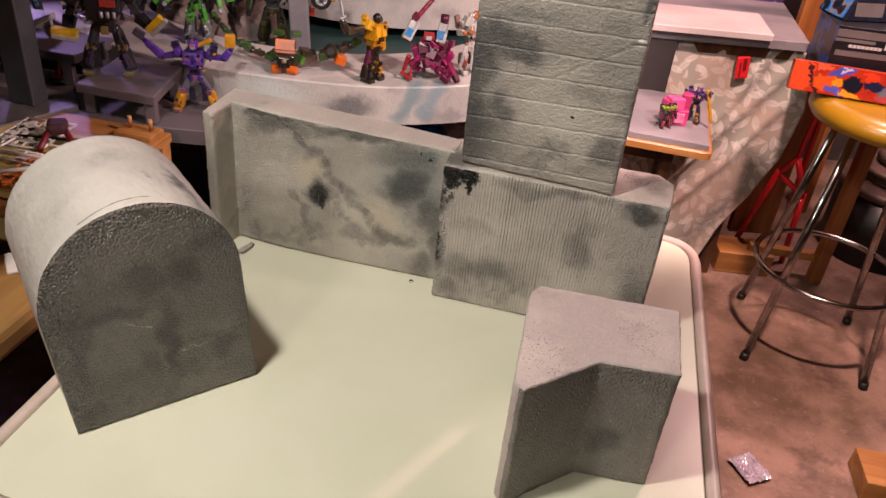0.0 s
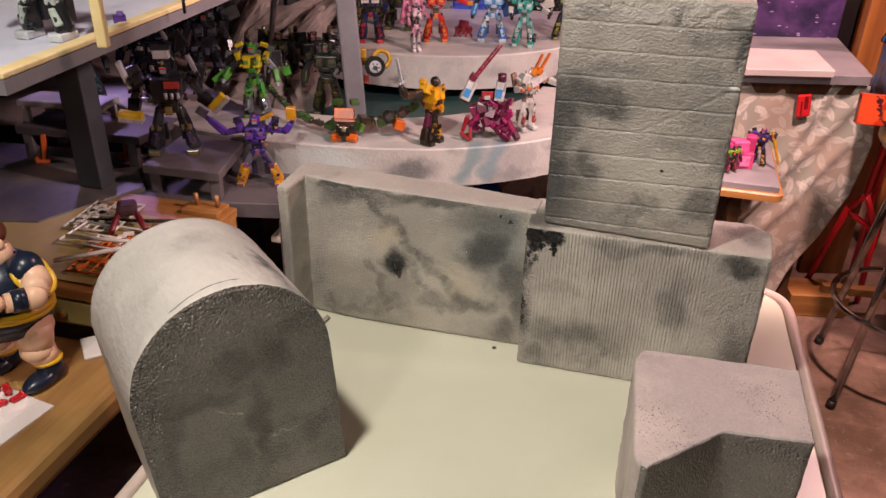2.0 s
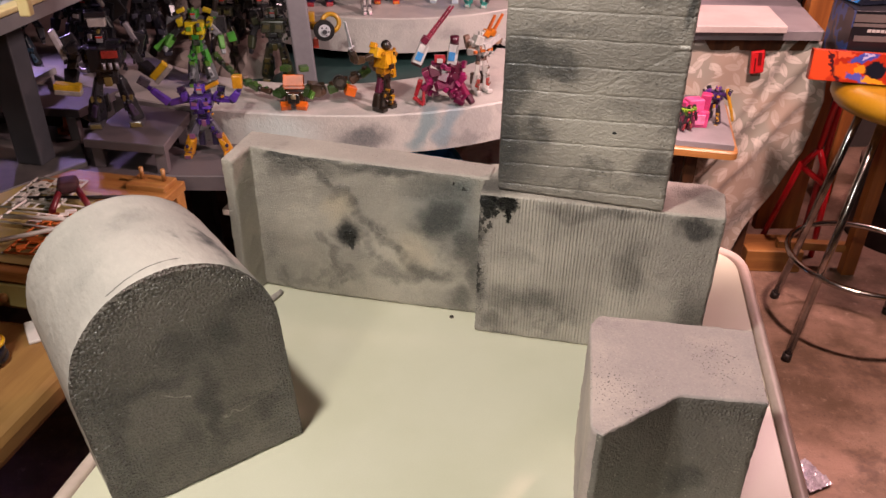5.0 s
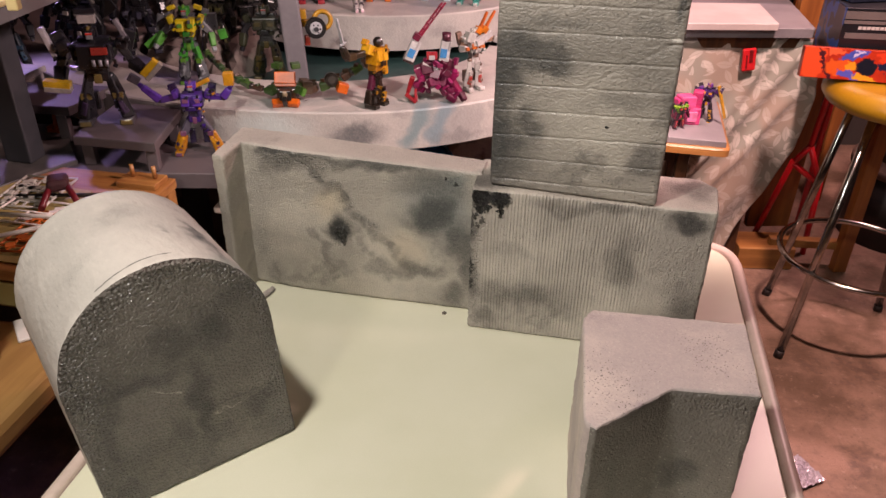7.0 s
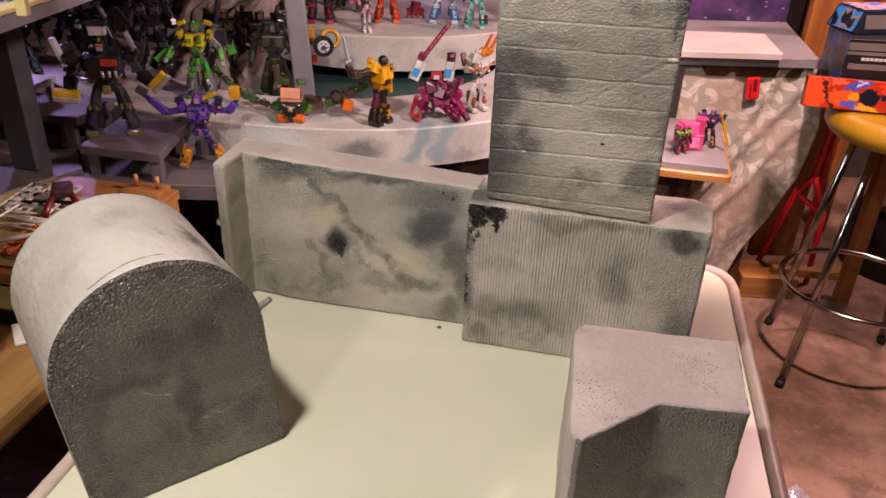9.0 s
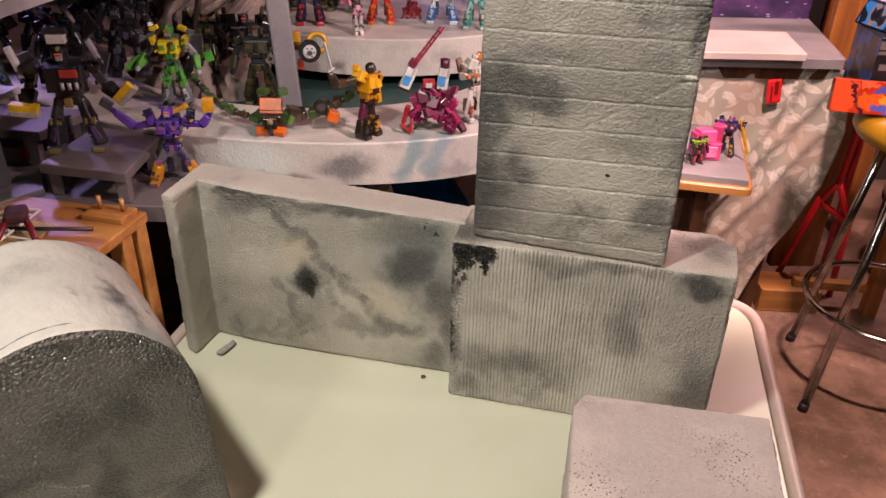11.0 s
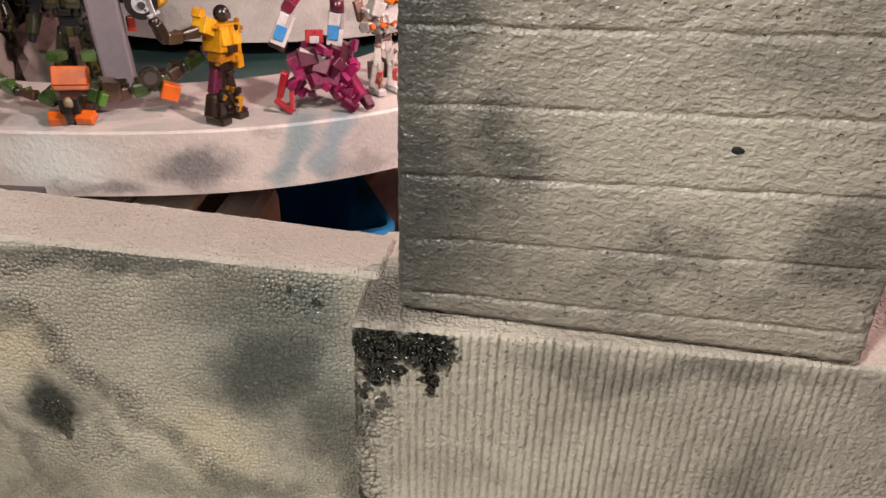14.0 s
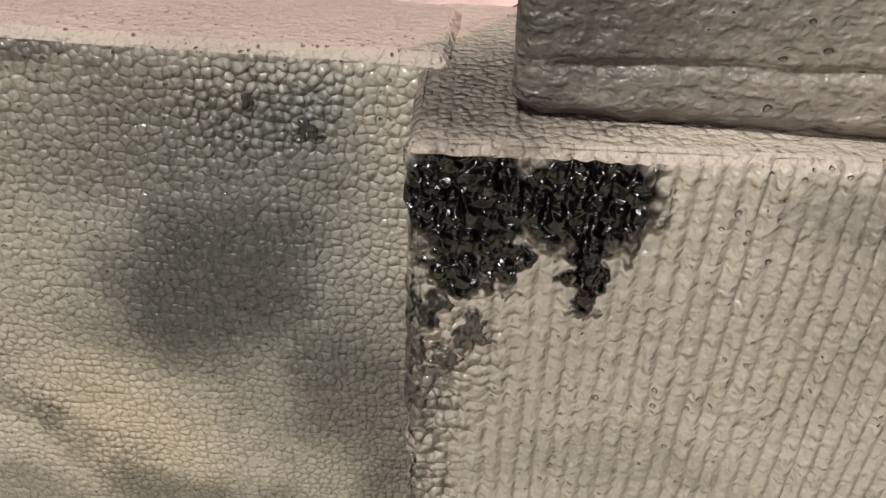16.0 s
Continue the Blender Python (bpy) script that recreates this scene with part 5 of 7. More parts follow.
ART = print_art("orange_box_art", ("8e2414", "a02c14"), [((0.025, 0.04), (0.03, 0.05), 0, "bc4220"), ((0.055, 0.03), (0.005, 0.05), 25, "3a141c"), ((0.085, 0.030), (0.030, 0.020), 0, "b84a1a"), ((0.075, 0.066), (0.02, 0.007), 0, "c05030"), ((0.116, 0.032), (0.014, 0.014), 0, "c07c1c"),
                                                         ((0.12, 0.062), (0.032, 0.010), 18, "3c4490"), ((0.128, 0.066), (0.014, 0.004), 18, "a49cc0"), ((0.112, 0.012), (0.030, 0.010), -16, "4a4a9c"), ((0.15, 0.034), (0.024, 0.022), 0, "11131f"), ((0.152, 0.008), (0.028, 0.007), -8, "bc8620"), ((0.19, 0.060), (0.024, 0.010), -10, "b8341a"),
                                                         ((0.205, 0.036), (0.032, 0.013), -8, "171a34"), ((0.238, 0.026), (0.024, 0.018), 20, "5c5a68"), ((0.236, 0.062), (0.014, 0.010), 0, "c8a8a4"), ((0.226, 0.012), (0.02, 0.006), 0, "9a3a3c"), ((0.295, 0.04), (0.03, 0.05), 0, "5a1416"), ((0.33, 0.03), (0.03, 0.02), 30, "202850")])
ART2 = art_material("blue_box_art", "2a1c18", "23407c", "5a4030", "1c2236", 14.0)
BLACK = surface("black_card", "121216", "1b1b20", 10, 0.35, 0, 0.1)
GREYBAR = surface("grey_print", "57504f", "635b5a", 10, 0.4, 0, 0.1)
WHITELAB = surface("white_label", "a59f9d", "b2acaa", 10, 0.4, 0, 0.1)


def toy_boxes():
    ob = holder("toy_box", "flat orange toy box printed with blue shapes", "toy box", "toy boxes on the stool", m=pose(0.992, 1.903, 0.7845, -9, 0, -15))
    bm = bmesh.new()
    box(bm, (0.18, 0.0155, 0.0375), (0.36, 0.029, 0.075), bevel=0.0015)
    part("carton", bm, surface("orange_red_card", "8e2812", "a43416", 10, 0.3, 0, 0.1), ob)
    bm = bmesh.new()
    box(bm, (0.18, 0.0004, 0.0375), (0.358, 0.0012, 0.073))
    part("front_print", bm, ART, ob, "printed picture with blue and black shapes")
    ob = holder("toy_box", "black toy box with grey stripes and a white label", "toy box", "toy boxes on the stool", m=pose(1.088, 1.936, 0.7840, 0, 0, -8))
    bm = bmesh.new()
    box(bm, (0.14, 0.08, 0.0815), (0.28, 0.16, 0.163), bevel=0.0015)
    part("carton", bm, BLACK, ob)
    stripes = [(0.086, 0.146, 0.172, 0.019, GREYBAR, "grey stripe"), (0.05, 0.129, 0.10, 0.008, GREYBAR, "grey stripe"), (0.148, 0.127, 0.046, 0.024, WHITELAB, "white label"), (0.215, 0.135, 0.05, 0.046, WHITELAB, "white label"), (0.115, 0.096, 0.21, 0.014, GREYBAR, "grey stripe")]
    stripes += [(0.042 + 0.0105 * i, 0.1155, 0.0085, 0.0075, WHITELAB, "unreadable white lettering bar") for i in range(8)]
    for x, z, w, h, mat, lab in stripes:
        bm = bmesh.new()
        box(bm, (x, -0.0007, z), (w, 0.0012, h))
        part("print", bm, mat, ob, lab)
    bm = bmesh.new()
    box(bm, (-0.0007, 0.08, 0.0815), (0.0012, 0.158, 0.160))
    part("end_print", bm, ART2, ob, "blue and brown printed end")
    ob = holder("toy_box", "smaller blue and black toy box with sloping sides", "toy box", "toy boxes on the stool", m=pose(1.118, 1.978, 0.9475, 0, 0, 10))
    bm = bmesh.new()
    low = [bm.verts.new(p) for p in ((0, 0, 0), (0.225, 0, 0), (0.225, 0.12, 0), (0, 0.12, 0))]
    top = [bm.verts.new(p) for p in ((0.022, 0.012, 0.058), (0.205, 0.012, 0.058), (0.205, 0.112, 0.058), (0.018, 0.112, 0.058))]
    bm.faces.new(list(reversed(low)))
    bm.faces.new(top)
    for i in range(4):
        bm.faces.new((low[i], low[(i + 1) % 4], top[(i + 1) % 4], top[i]))
    bmesh.ops.bevel(bm, geom=bm.edges[:], offset=0.003, segments=2, affect="EDGES")
    part("carton", bm, surface("navy_card", "14161f", "1d2233", 10, 0.3, 0, 0.1), ob)
    lean = Matrix.Rotation(-math.atan2(0.012, 0.058), 3, "X")
    for x, z, w, h, mat, lab in ((0.066, 0.030, 0.082, 0.034, GREYBAR, "grey stripe"), (0.162, 0.036, 0.072, 0.040, WHITELAB, "white label")):
        bm = bmesh.new()
        box(bm, (x, z * 0.2069 - 0.0008, z), (w, 0.0012, h), turn=lean)
        part("print", bm, mat, ob, lab)
    tip = Matrix.Rotation(math.atan2(0.020, 0.058), 3, "Y")
    bm = bmesh.new()
    box(bm, (0.0092, 0.061, 0.029), (0.0012, 0.094, 0.052), turn=tip)
    part("end_print", bm, art_material("blue_end_art", "14161f", "2a6cb0", "6c6870", "20242f", 22.0), ob, "blue and grey printed end")
    bm = bmesh.new()
    box(bm, (0.112, 0.062, 0.0588), (0.176, 0.09, 0.0012))
    part("top_print", bm, art_material("pink_top_art", "a88c96", "4f66b0", "7a4048", "b8a4a6", 24.0), ob)


toy_boxes()

# ---- the corner behind the stool ----
def wooden_stand():
    ob = holder("wooden_stand", "orange pine frame standing on the floor", "frame")
    for name, c, size, turn in (("post", (1.275, 2.40, 0.80), (0.15, 0.03, 1.44), 0), ("post", (1.47, 2.22, 0.50), (0.045, 0.035, 1.0), 0), ("plinth", (1.22, 2.29, 0.04), (0.19, 0.12, 0.08), -4), ("crossbar", (1.35, 2.255, 0.09), (0.24, 0.03, 0.03), -8), ("post", (1.63, 2.75, 0.75), (0.05, 0.04, 1.5), 0), ("post", (1.42, 2.75, 0.75), (0.07, 0.04, 1.5), 0)):
        bm = bmesh.new()
        box(bm, (0, 0, 0), size, bevel=0.003)
        p = part(name, bm, WOODO if size[2] > 0.3 else WOODX, ob)
        p.matrix_local = pose(*c, 0, 0, turn)


wooden_stand()
bm = bmesh.new()
box(bm, (2.05, 3.27, 0.95), (0.85, 0.02, 1.3))
thing("plywood_sheet", bm, wood("orange_plywood", "b0602a", "c27840", 2, 5.0, 0.5), "orange plywood sheet standing against the wall", "plywood")


def red_stand():
    ob = holder("red_stand", "red tubular steel stand behind the curtain", "stand")
    red = surface("red_enamel", "b3141c", "c41c24", 14, 0.3, 0, 0.1)
    for a, b in (((1.335, 2.31, 0.80), (1.31, 2.31, 0.42)), ((1.31, 2.31, 0.42), (1.265, 2.31, 0.36)), ((1.31, 2.31, 0.42), (1.375, 2.31, 0.28)), ((1.265, 2.31, 0.36), (1.375, 2.31, 0.28)), ((1.375, 2.31, 0.29), (1.40, 2.33, 0.0)), ((1.265, 2.31, 0.37), (1.22, 2.38, 0.0)), ((1.335, 2.31, 0.78), (1.45, 2.5, 0.0))):
        bm = bmesh.new()
        rod(bm, a, b, 0.010, n=10)
        part("tube", bm, red, ob)


red_stand()


def drum_machine():
    ob = holder("drum_machine", "dusty dark metal drum with stacked discs", "machine", m=pose(1.80, 2.48, 0))
    bm = bmesh.new()
    rod(bm, (0, 0, 0.0), (0, 0, 0.26), 0.19, n=36)
    part("drum", bm, DARKSTEEL, ob)
    for z, r, h in ((0.26, 0.20, 0.03), (0.295, 0.13, 0.03), (0.33, 0.15, 0.02), (0.36, 0.10, 0.04)):
        bm = bmesh.new()
        rod(bm, (0, 0, z), (0, 0, z + h), r, n=32)
        part("disc", bm, surface("dusty_iron", "4a3c36", "6a564c", 16, 0.6, 0.4, 0.4), ob, "rusty disc")


drum_machine()

rng = random.Random(9)
bm = bmesh.new()
n = 14
grid = [[bm.verts.new((0.07 * (i / n - 0.5), 0.085 * (j / n - 0.5), 0.012 + 0.011 * noise.noise(Vector((i * 0.7, j * 0.7, 3))) + 0.006 * noise.noise(Vector((i * 1.9, j * 1.9, 8))))) for j in range(n + 1)] for i in range(n + 1)]
for i in range(n):
    for j in range(n):
        bm.faces.new((grid[i][j], grid[i + 1][j], grid[i + 1][j + 1], grid[i][j + 1]))
w = thing("plastic_wrapper", bm, surface("shiny_wrapper", "b9aebc", "d8d0da", 40, 0.15, 0.5, 0.3), "crumpled shiny plastic wrapper on the floor", "wrapper", m=pose(0.93, 1.316, 0.0, 0, 0, 20))
w.modifiers.new("thickness", "SOLIDIFY").thickness = 0.001
bm = bmesh.new()
box(bm, (0, 0, 0.03), (0.16, 0.12, 0.06), bevel=0.003)
thing("wood_block", bm, WOODX, "orange wooden offcut on the floor", "wood offcut", m=pose(1.27, 1.29, 0, 0, 0, -12))
bm = bmesh.new()
box(bm, (0, 0, 0.09), (0.18, 0.14, 0.18), bevel=0.003)
thing("carton", bm, KHAKI, "khaki carton on the floor", "carton", m=pose(1.33, 1.20, 0, 0, 0, 25))
# ---- toy robots ----
PLASTIC = {}


def plastic(h):
    if h not in PLASTIC:
        v = [int(h[k:k + 2], 16) for k in (0, 2, 4)]
        PLASTIC[h] = surface("toy_plastic_" + h, "%02x%02x%02x" % tuple(int(c * 0.70) for c in v), "%02x%02x%02x" % tuple(int(c * 0.92) for c in v), 5.0, 0.30, 0, 0.05, 30.0, 0.001, coat=0.3)
    return PLASTIC[h]


class Toy:
    """Collects the pieces of one toy in units of its own height; it faces -y."""

    def __init__(self):
        self.bm, self.slots = bmesh.new(), []

    def slot(self, h):
        if h not in self.slots:
            self.slots.append(h)
        return self.slots.index(h)

    def b(self, c, s, h, rx=0, ry=0, rz=0, bev=0.008):
        box(self.bm, c, s, Euler((radians(rx), radians(ry), radians(rz))).to_matrix(), self.slot(h), min(bev, min(s) * 0.2))

    def limb(self, a, e, w, d, h):
        a, e = Vector(a), Vector(e)
        q = (e - a).to_track_quat("Z", "Y").to_matrix()
        n = len(self.bm.verts)
        box(self.bm, (a + e) / 2, (w, d, (e - a).length), q, self.slot(h), min(w, d) * 0.22)
        self.bm.verts.ensure_lookup_table()
        axis = (e - a).normalized()
        for v in self.bm.verts[n:]:
            k = (v.co - a).dot(axis) / (e - a).length
            foot = a + axis * (v.co - a).dot(axis)
            v.co = foot + (v.co - foot) * (1.08 - 0.30 * k + 0.12 * math.sin(math.pi * k))

    def c(self, a, e, r, h, n=12, r2=None):
        rod(self.bm, a, e, r, r2, n, self.slot(h))

    def o(self, c, r, h):
        ball(self.bm, c, r, self.slot(h), 12, 8)

    def wheel(self, c, r, w, axis, tyre="17171a", hub="8d8d90"):
        d = Vector(axis).normalized() * w / 2
        self.c(Vector(c) - d, Vector(c) + d, r, tyre, 18)
        self.c(Vector(c) - d * 1.15, Vector(c) + d * 1.15, r * 0.6, hub, 14)

    def done(self, label, place, turn, height, tilt=(0, 0), group="toy robots on display"):
        ob = thing("robot_doll", self.bm, [plastic(h) for h in self.slots], label, "doll", group, m=pose(*place, tilt[0], tilt[1], turn) @ Matrix.Diagonal((height, height, height, 1)))
        return ob


def robot(t, col, arms=None, spread=0.07, bulk=1.0, seed=0):
    """A blocky transforming robot standing on z = 0."""
    rng = random.Random(seed)
    k = bulk
    sh = 0.19 * k
    arms = arms or [((-0.26 * k, 0.0, 0.60), (-0.28 * k, -0.07, 0.44)), ((0.26 * k, 0.0, 0.60), (0.28 * k, -0.07, 0.44))]
    for s in (-1, 1):
        hip, knee, ank = Vector((s * 0.075 * k, 0, 0.47)), Vector((s * (0.08 * k + spread * 0.55), -0.02, 0.27)), Vector((s * (0.085 * k + spread), 0, 0.07))
        t.b((ank.x, -0.035, 0.03), (0.10 * k, 0.19, 0.06), col["foot"])
        t.b((ank.x, -0.10, 0.025), (0.08 * k, 0.07, 0.05), col["trim"])
        t.limb(ank + Vector((0, 0, -0.02)), knee + Vector((0, 0, 0.03)), 0.115 * k, 0.125, col["shin"])
        t.limb(ank + Vector((0, -0.05, 0.04)), knee + Vector((0, -0.05, -0.03)), 0.07 * k, 0.06, col["shin2"])
        t.b((knee.x, -0.055, knee.z + 0.02), (0.075 * k, 0.05, 0.065), col["trim"])
        t.limb(knee, hip, 0.085 * k, 0.095, col["thigh"])
        t.o((hip.x, 0, hip.z), (0.045, 0.05, 0.045), col["joint"])
    t.b((0, 0, 0.475), (0.15 * k, 0.12, 0.075), col["pelvis"])
    t.b((0, -0.055, 0.465), (0.055 * k, 0.04, 0.09), col["trim"])
    t.b((0, 0, 0.555), (0.15 * k, 0.11, 0.10), col["belly"])
    for i in range(3):
        t.b((0, -0.058, 0.53 + 0.025 * i), (0.10 * k, 0.02, 0.014), col["joint"])
    t.b((0, 0, 0.735), (0.29 * k, 0.18, 0.15), col["chest"], bev=0.02)
    t.b((0, 0, 0.635), (0.21 * k, 0.15, 0.10), col["chest"], bev=0.02)
    for s in (-1, 1):
        t.b((s * 0.075 * k, -0.10, 0.725), (0.11 * k, 0.05, 0.12), col["chest2"], rx=-12)
        t.b((s * 0.075 * k, -0.128, 0.74), (0.07 * k, 0.02, 0.05), col["trim"], rx=-12)
    t.b((0, -0.10, 0.635), (0.10 * k, 0.05, 0.06), col["belly"])
    t.b((0, 0.10, 0.72), (0.22 * k, 0.10, 0.24), col["joint"])
    for (el, ha), s in zip(arms, (-1, 1)):
        a = Vector((s * sh, 0, 0.765))
        t.b((s * (sh + 0.015), 0, 0.795), (0.085 * k, 0.13, 0.10), col["shoulder"], ry=s * 16, bev=0.02)
        t.o(a, (0.05, 0.05, 0.05), col["joint"])
        t.limb(a, el, 0.07 * k, 0.08, col["arm"])
        t.limb(el, ha, 0.088 * k, 0.095, col["fore"])
        d = (Vector(ha) - Vector(el)).normalized()
        t.limb(Vector(ha), Vector(ha) + d * 0.06, 0.055, 0.055, col["fist"])
        t.o(el, (0.042, 0.042, 0.042), col["joint"])
    t.b((0, -0.005, 0.83), (0.07, 0.07, 0.05), col["joint"])
    t.b((0, -0.01, 0.895), (0.095, 0.10, 0.11), col["head"], bev=0.02)
    t.b((0, -0.06, 0.885), (0.06, 0.02, 0.065), col["face"])
    t.b((0, -0.065, 0.905), (0.065, 0.02, 0.018), col["eye"])
    for s in (-1, 1):
        t.b((s * 0.055, 0, 0.91), (0.022, 0.05, 0.09), col["head"])
    t.b((0, -0.035, 0.955), (0.025, 0.06, 0.035), col["trim"])
    # panel steps, vents, pegs and kibble
    hues = [col["joint"], col["joint"], col["joint"], col["belly"], col["fist"], "1c1b1e", "1c1b1e", col["shin"], col["chest"]]
    for _ in range(44):
        s = rng.choice((-1, 1))
        where = rng.random()
        if where < 0.4:
            c = (s * rng.uniform(0.02, 0.16) * k, rng.uniform(-0.13, -0.09), rng.uniform(0.58, 0.82))
        elif where < 0.75:
            z = rng.uniform(0.05, 0.42)
            c = (s * (0.08 * k + spread * max(0.0, 1 - z / 0.45) + rng.uniform(-0.04, 0.04)), rng.uniform(-0.085, -0.04), z)
        else:
            c = (s * (sh + rng.uniform(-0.02, 0.10)), rng.uniform(-0.09, 0.06), rng.uniform(0.60, 0.88))
        t.b(c, (rng.uniform(0.012, 0.045), rng.uniform(0.02, 0.05), rng.uniform(0.008, 0.045)), rng.choice(hues), rx=rng.uniform(-20, 20), ry=rng.choice((0, 0, 25, -25, 45)), bev=0.004)
    for s in (-1, 1):
        t.b((s * (sh + 0.05), 0.09, 0.80), (0.10 * k, 0.06, 0.20), col["joint"], ry=s * rng.uniform(5, 30))
        t.b((s * 0.09 * k, 0.10, 0.20), (0.08 * k, 0.08, 0.18), col["joint"])
        t.c((s * (0.085 * k + spread), -0.06, 0.16), (s * (0.085 * k + spread), -0.10, 0.16), 0.022, col["joint"], 8)


def scheme(main, second, third, joint="2a2a2e", face="9a9a9c", eye="c83020"):
    return dict(foot=second, shin=main, shin2=third, thigh=second, joint=joint, pelvis=main, belly=joint, chest=main, chest2=second, trim=third, shoulder=main, arm=joint, fore=main, fist=joint, head=main, face=face, eye=eye)


# green and yellow robot on the ledge
t = Toy()
c = scheme("3f9a34", "d8c21c", "a9aeb0")
c.update(foot="2b2c30", shin="6c7074", shin2="9aa0a4", thigh="4aa83a", chest="d9c41e", chest2="e2cf2a", belly="3f9a34", shoulder="d9c41e", arm="8a8e92", fore="5aa23c", head="3c8a34", pelvis="3f9a34", trim="6aa838", fist="9aa0a4", joint="5c6064")
robot(t, c, [((-0.30, 0.05, 0.62), (-0.38, -0.04, 0.50)), ((0.28, 0.0, 0.62), (0.31, -0.08, 0.47))], 0.05, 0.85, seed=1)
t.b((-0.34, 0.09, 0.66), (0.10, 0.05, 0.36), "6c7074", ry=14)
t.b((0.30, 0.09, 0.74), (0.12, 0.08, 0.20), "3a3c40")
t.b((-0.44, 0.02, 0.52), (0.22, 0.02, 0.09), "5fb646", ry=-38)
t.b((0.42, 0.03, 0.60), (0.10, 0.05, 0.12), "4c9a38", ry=-14)
for s in (-1, 1):
    t.b((s * 0.16, 0.03, 0.93), (0.10, 0.07, 0.05), "dcc522", ry=s * 20)
    t.wheel((s * 0.13, 0.04, 0.17), 0.07, 0.05, (1, 0, 0))
t.done("green and yellow plastic robot doll standing on the stage ledge", (-0.482, 1.785, 0.8105), 4, 0.178)

# purple and orange-yellow robot with raised arms
t = Toy()
c = scheme("3a1f74", "cf8a1a", "482890")
c.update(foot="cf8a1a", shin="d08a18", shin2="d2931f", thigh="5a5460", pelvis="3a1f74", belly="33196a", chest="4c2a86", chest2="5a34a0", shoulder="573098", arm="4c2a86", fore="5b34a0", head="54309a", trim="7a4a6a", fist="3c2270", joint="2a1c44")
robot(t, c, [((-0.40, 0.0, 0.72), (-0.58, -0.02, 0.90)), ((0.38, 0.0, 0.74), (0.47, -0.02, 0.86))], 0.17, 0.95, seed=2)
t.b((0.47, 0, 0.98), (0.12, 0.10, 0.16), "d2931f")
t.b((-0.66, -0.02, 1.0), (0.14, 0.06, 0.10), "4a4652", ry=35)
t.b((0.14, 0.02, 0.93), (0.20, 0.05, 0.05), "d2931f", ry=-25)
t.done("purple and yellow-orange plastic robot doll with both arms raised", (-0.428, 1.555, 0.7355), 3, 0.160)

# large black robot with yellow panels
t = Toy()
c = scheme("1c1b20", "26252b", "77747a")
c.update(foot="4a474c", shin="1f1e24", shin2="3b2b4a", trim="7a6a3a", chest="211f25", chest2="2a282e")
robot(t, c, [((-0.33, 0.02, 0.58), (-0.35, -0.10, 0.42)), ((0.33, 0.02, 0.60), (0.46, -0.08, 0.52))], 0.08, 1.35, seed=3)
t.b((0.02, -0.17, 0.72), (0.26, 0.10, 0.22), "17161a")
t.b((0.10, -0.225, 0.78), (0.15, 0.02, 0.07), "a83a30")
for i in range(3):
    t.c((0.03 + 0.06 * i, -0.23, 0.70), (0.03 + 0.06 * i, -0.23, 0.64), 0.018, "8d8a90", 8)
t.b((-0.36, -0.14, 0.46), (0.24, 0.12, 0.06), "cfa81c", ry=8)
t.b((-0.36, -0.14, 0.41), (0.24, 0.13, 0.05), "a9a39c", ry=8)
t.b((0.50, -0.10, 0.57), (0.20, 0.08, 0.07), "cfa81c", ry=-45)
t.b((0.54, -0.10, 0.53), (0.22, 0.09, 0.05), "a9a39c", ry=-45)
t.b((-0.40, 0.02, 0.82), (0.05, 0.08, 0.30), "c7c2c6", ry=-16)
t.b((0.28, 0.05, 0.90), (0.04, 0.08, 0.24), "8a868c", ry=-22)
t.b((0.0, -0.02, 1.04), (0.16, 0.08, 0.08), "b9b3ae")
t.b((0.0, -0.02, 1.11), (0.20, 0.05, 0.05), "26252b")
t.done("bulky black plastic robot doll with yellow and silver panels", (-0.606, 1.565, 0.8005), 8, 0.20)

# orange and green robot lying with its limbs stretched out
t = Toy()
G, B, O = "3f5c28", "4d3526", "d8641a"
t.b((0, 0.02, 0.09), (0.22, 0.24, 0.16), B)
t.b((-0.01, -0.04, 0.28), (0.23, 0.07, 0.13), O, rx=-25)
t.b((-0.01, -0.075, 0.21), (0.25, 0.04, 0.04), "b8521a", rx=-25)
for s_ in (-1, 1):
    t.b((s_ * 0.09, -0.20, 0.045), (0.12, 0.09, 0.06), O, rx=24, rz=-s_ * 14)
    t.b((s_ * 0.10, 0.06, 0.39), (0.10, 0.10, 0.06), G, rz=s_ * 20)
    t.b((s_ * 0.13, -0.05, 0.17), (0.06, 0.14, 0.10), "2f4520", ry=s_ * 20)
t.b((0, -0.17, 0.13), (0.13, 0.10, 0.11), "201f1c")
t.o((0, -0.21, 0.15), (0.035, 0.03, 0.04), "8a7a60")
t.b((0, -0.25, 0.08), (0.05, 0.05, 0.10), "1c1a18", rx=20)
t.b((0.20, 0.03, 0.16), (0.12, 0.18, 0.14), "54402e", rz=25, ry=12)
t.b((0.16, -0.06, 0.14), (0.05, 0.18, 0.09), "4f7a2c", rz=30, ry=25)
rng = random.Random(77)


def chain(points, w, hues, n=3):
    """A jointed limb: short blocks, knuckles and small fins along a line of points."""
    for a, e in zip(points, points[1:]):
        a, e = Vector(a), Vector(e)
        for k in range(n):
            p, q = a.lerp(e, k / n), a.lerp(e, (k + 0.86) / n)
            ww = w * rng.uniform(0.75, 1.15)
            t.limb(p, q, ww, ww * 0.85, rng.choice(hues))
            t.b(p.lerp(q, 0.5) + Vector((0, 0, ww * 0.5)), (ww * 0.7, ww * 0.5, ww * 0.4), rng.choice(hues), rx=rng.uniform(-30, 30), rz=rng.uniform(0, 90))
        t.o(e, (w * 0.42,) * 3, "2a2620")


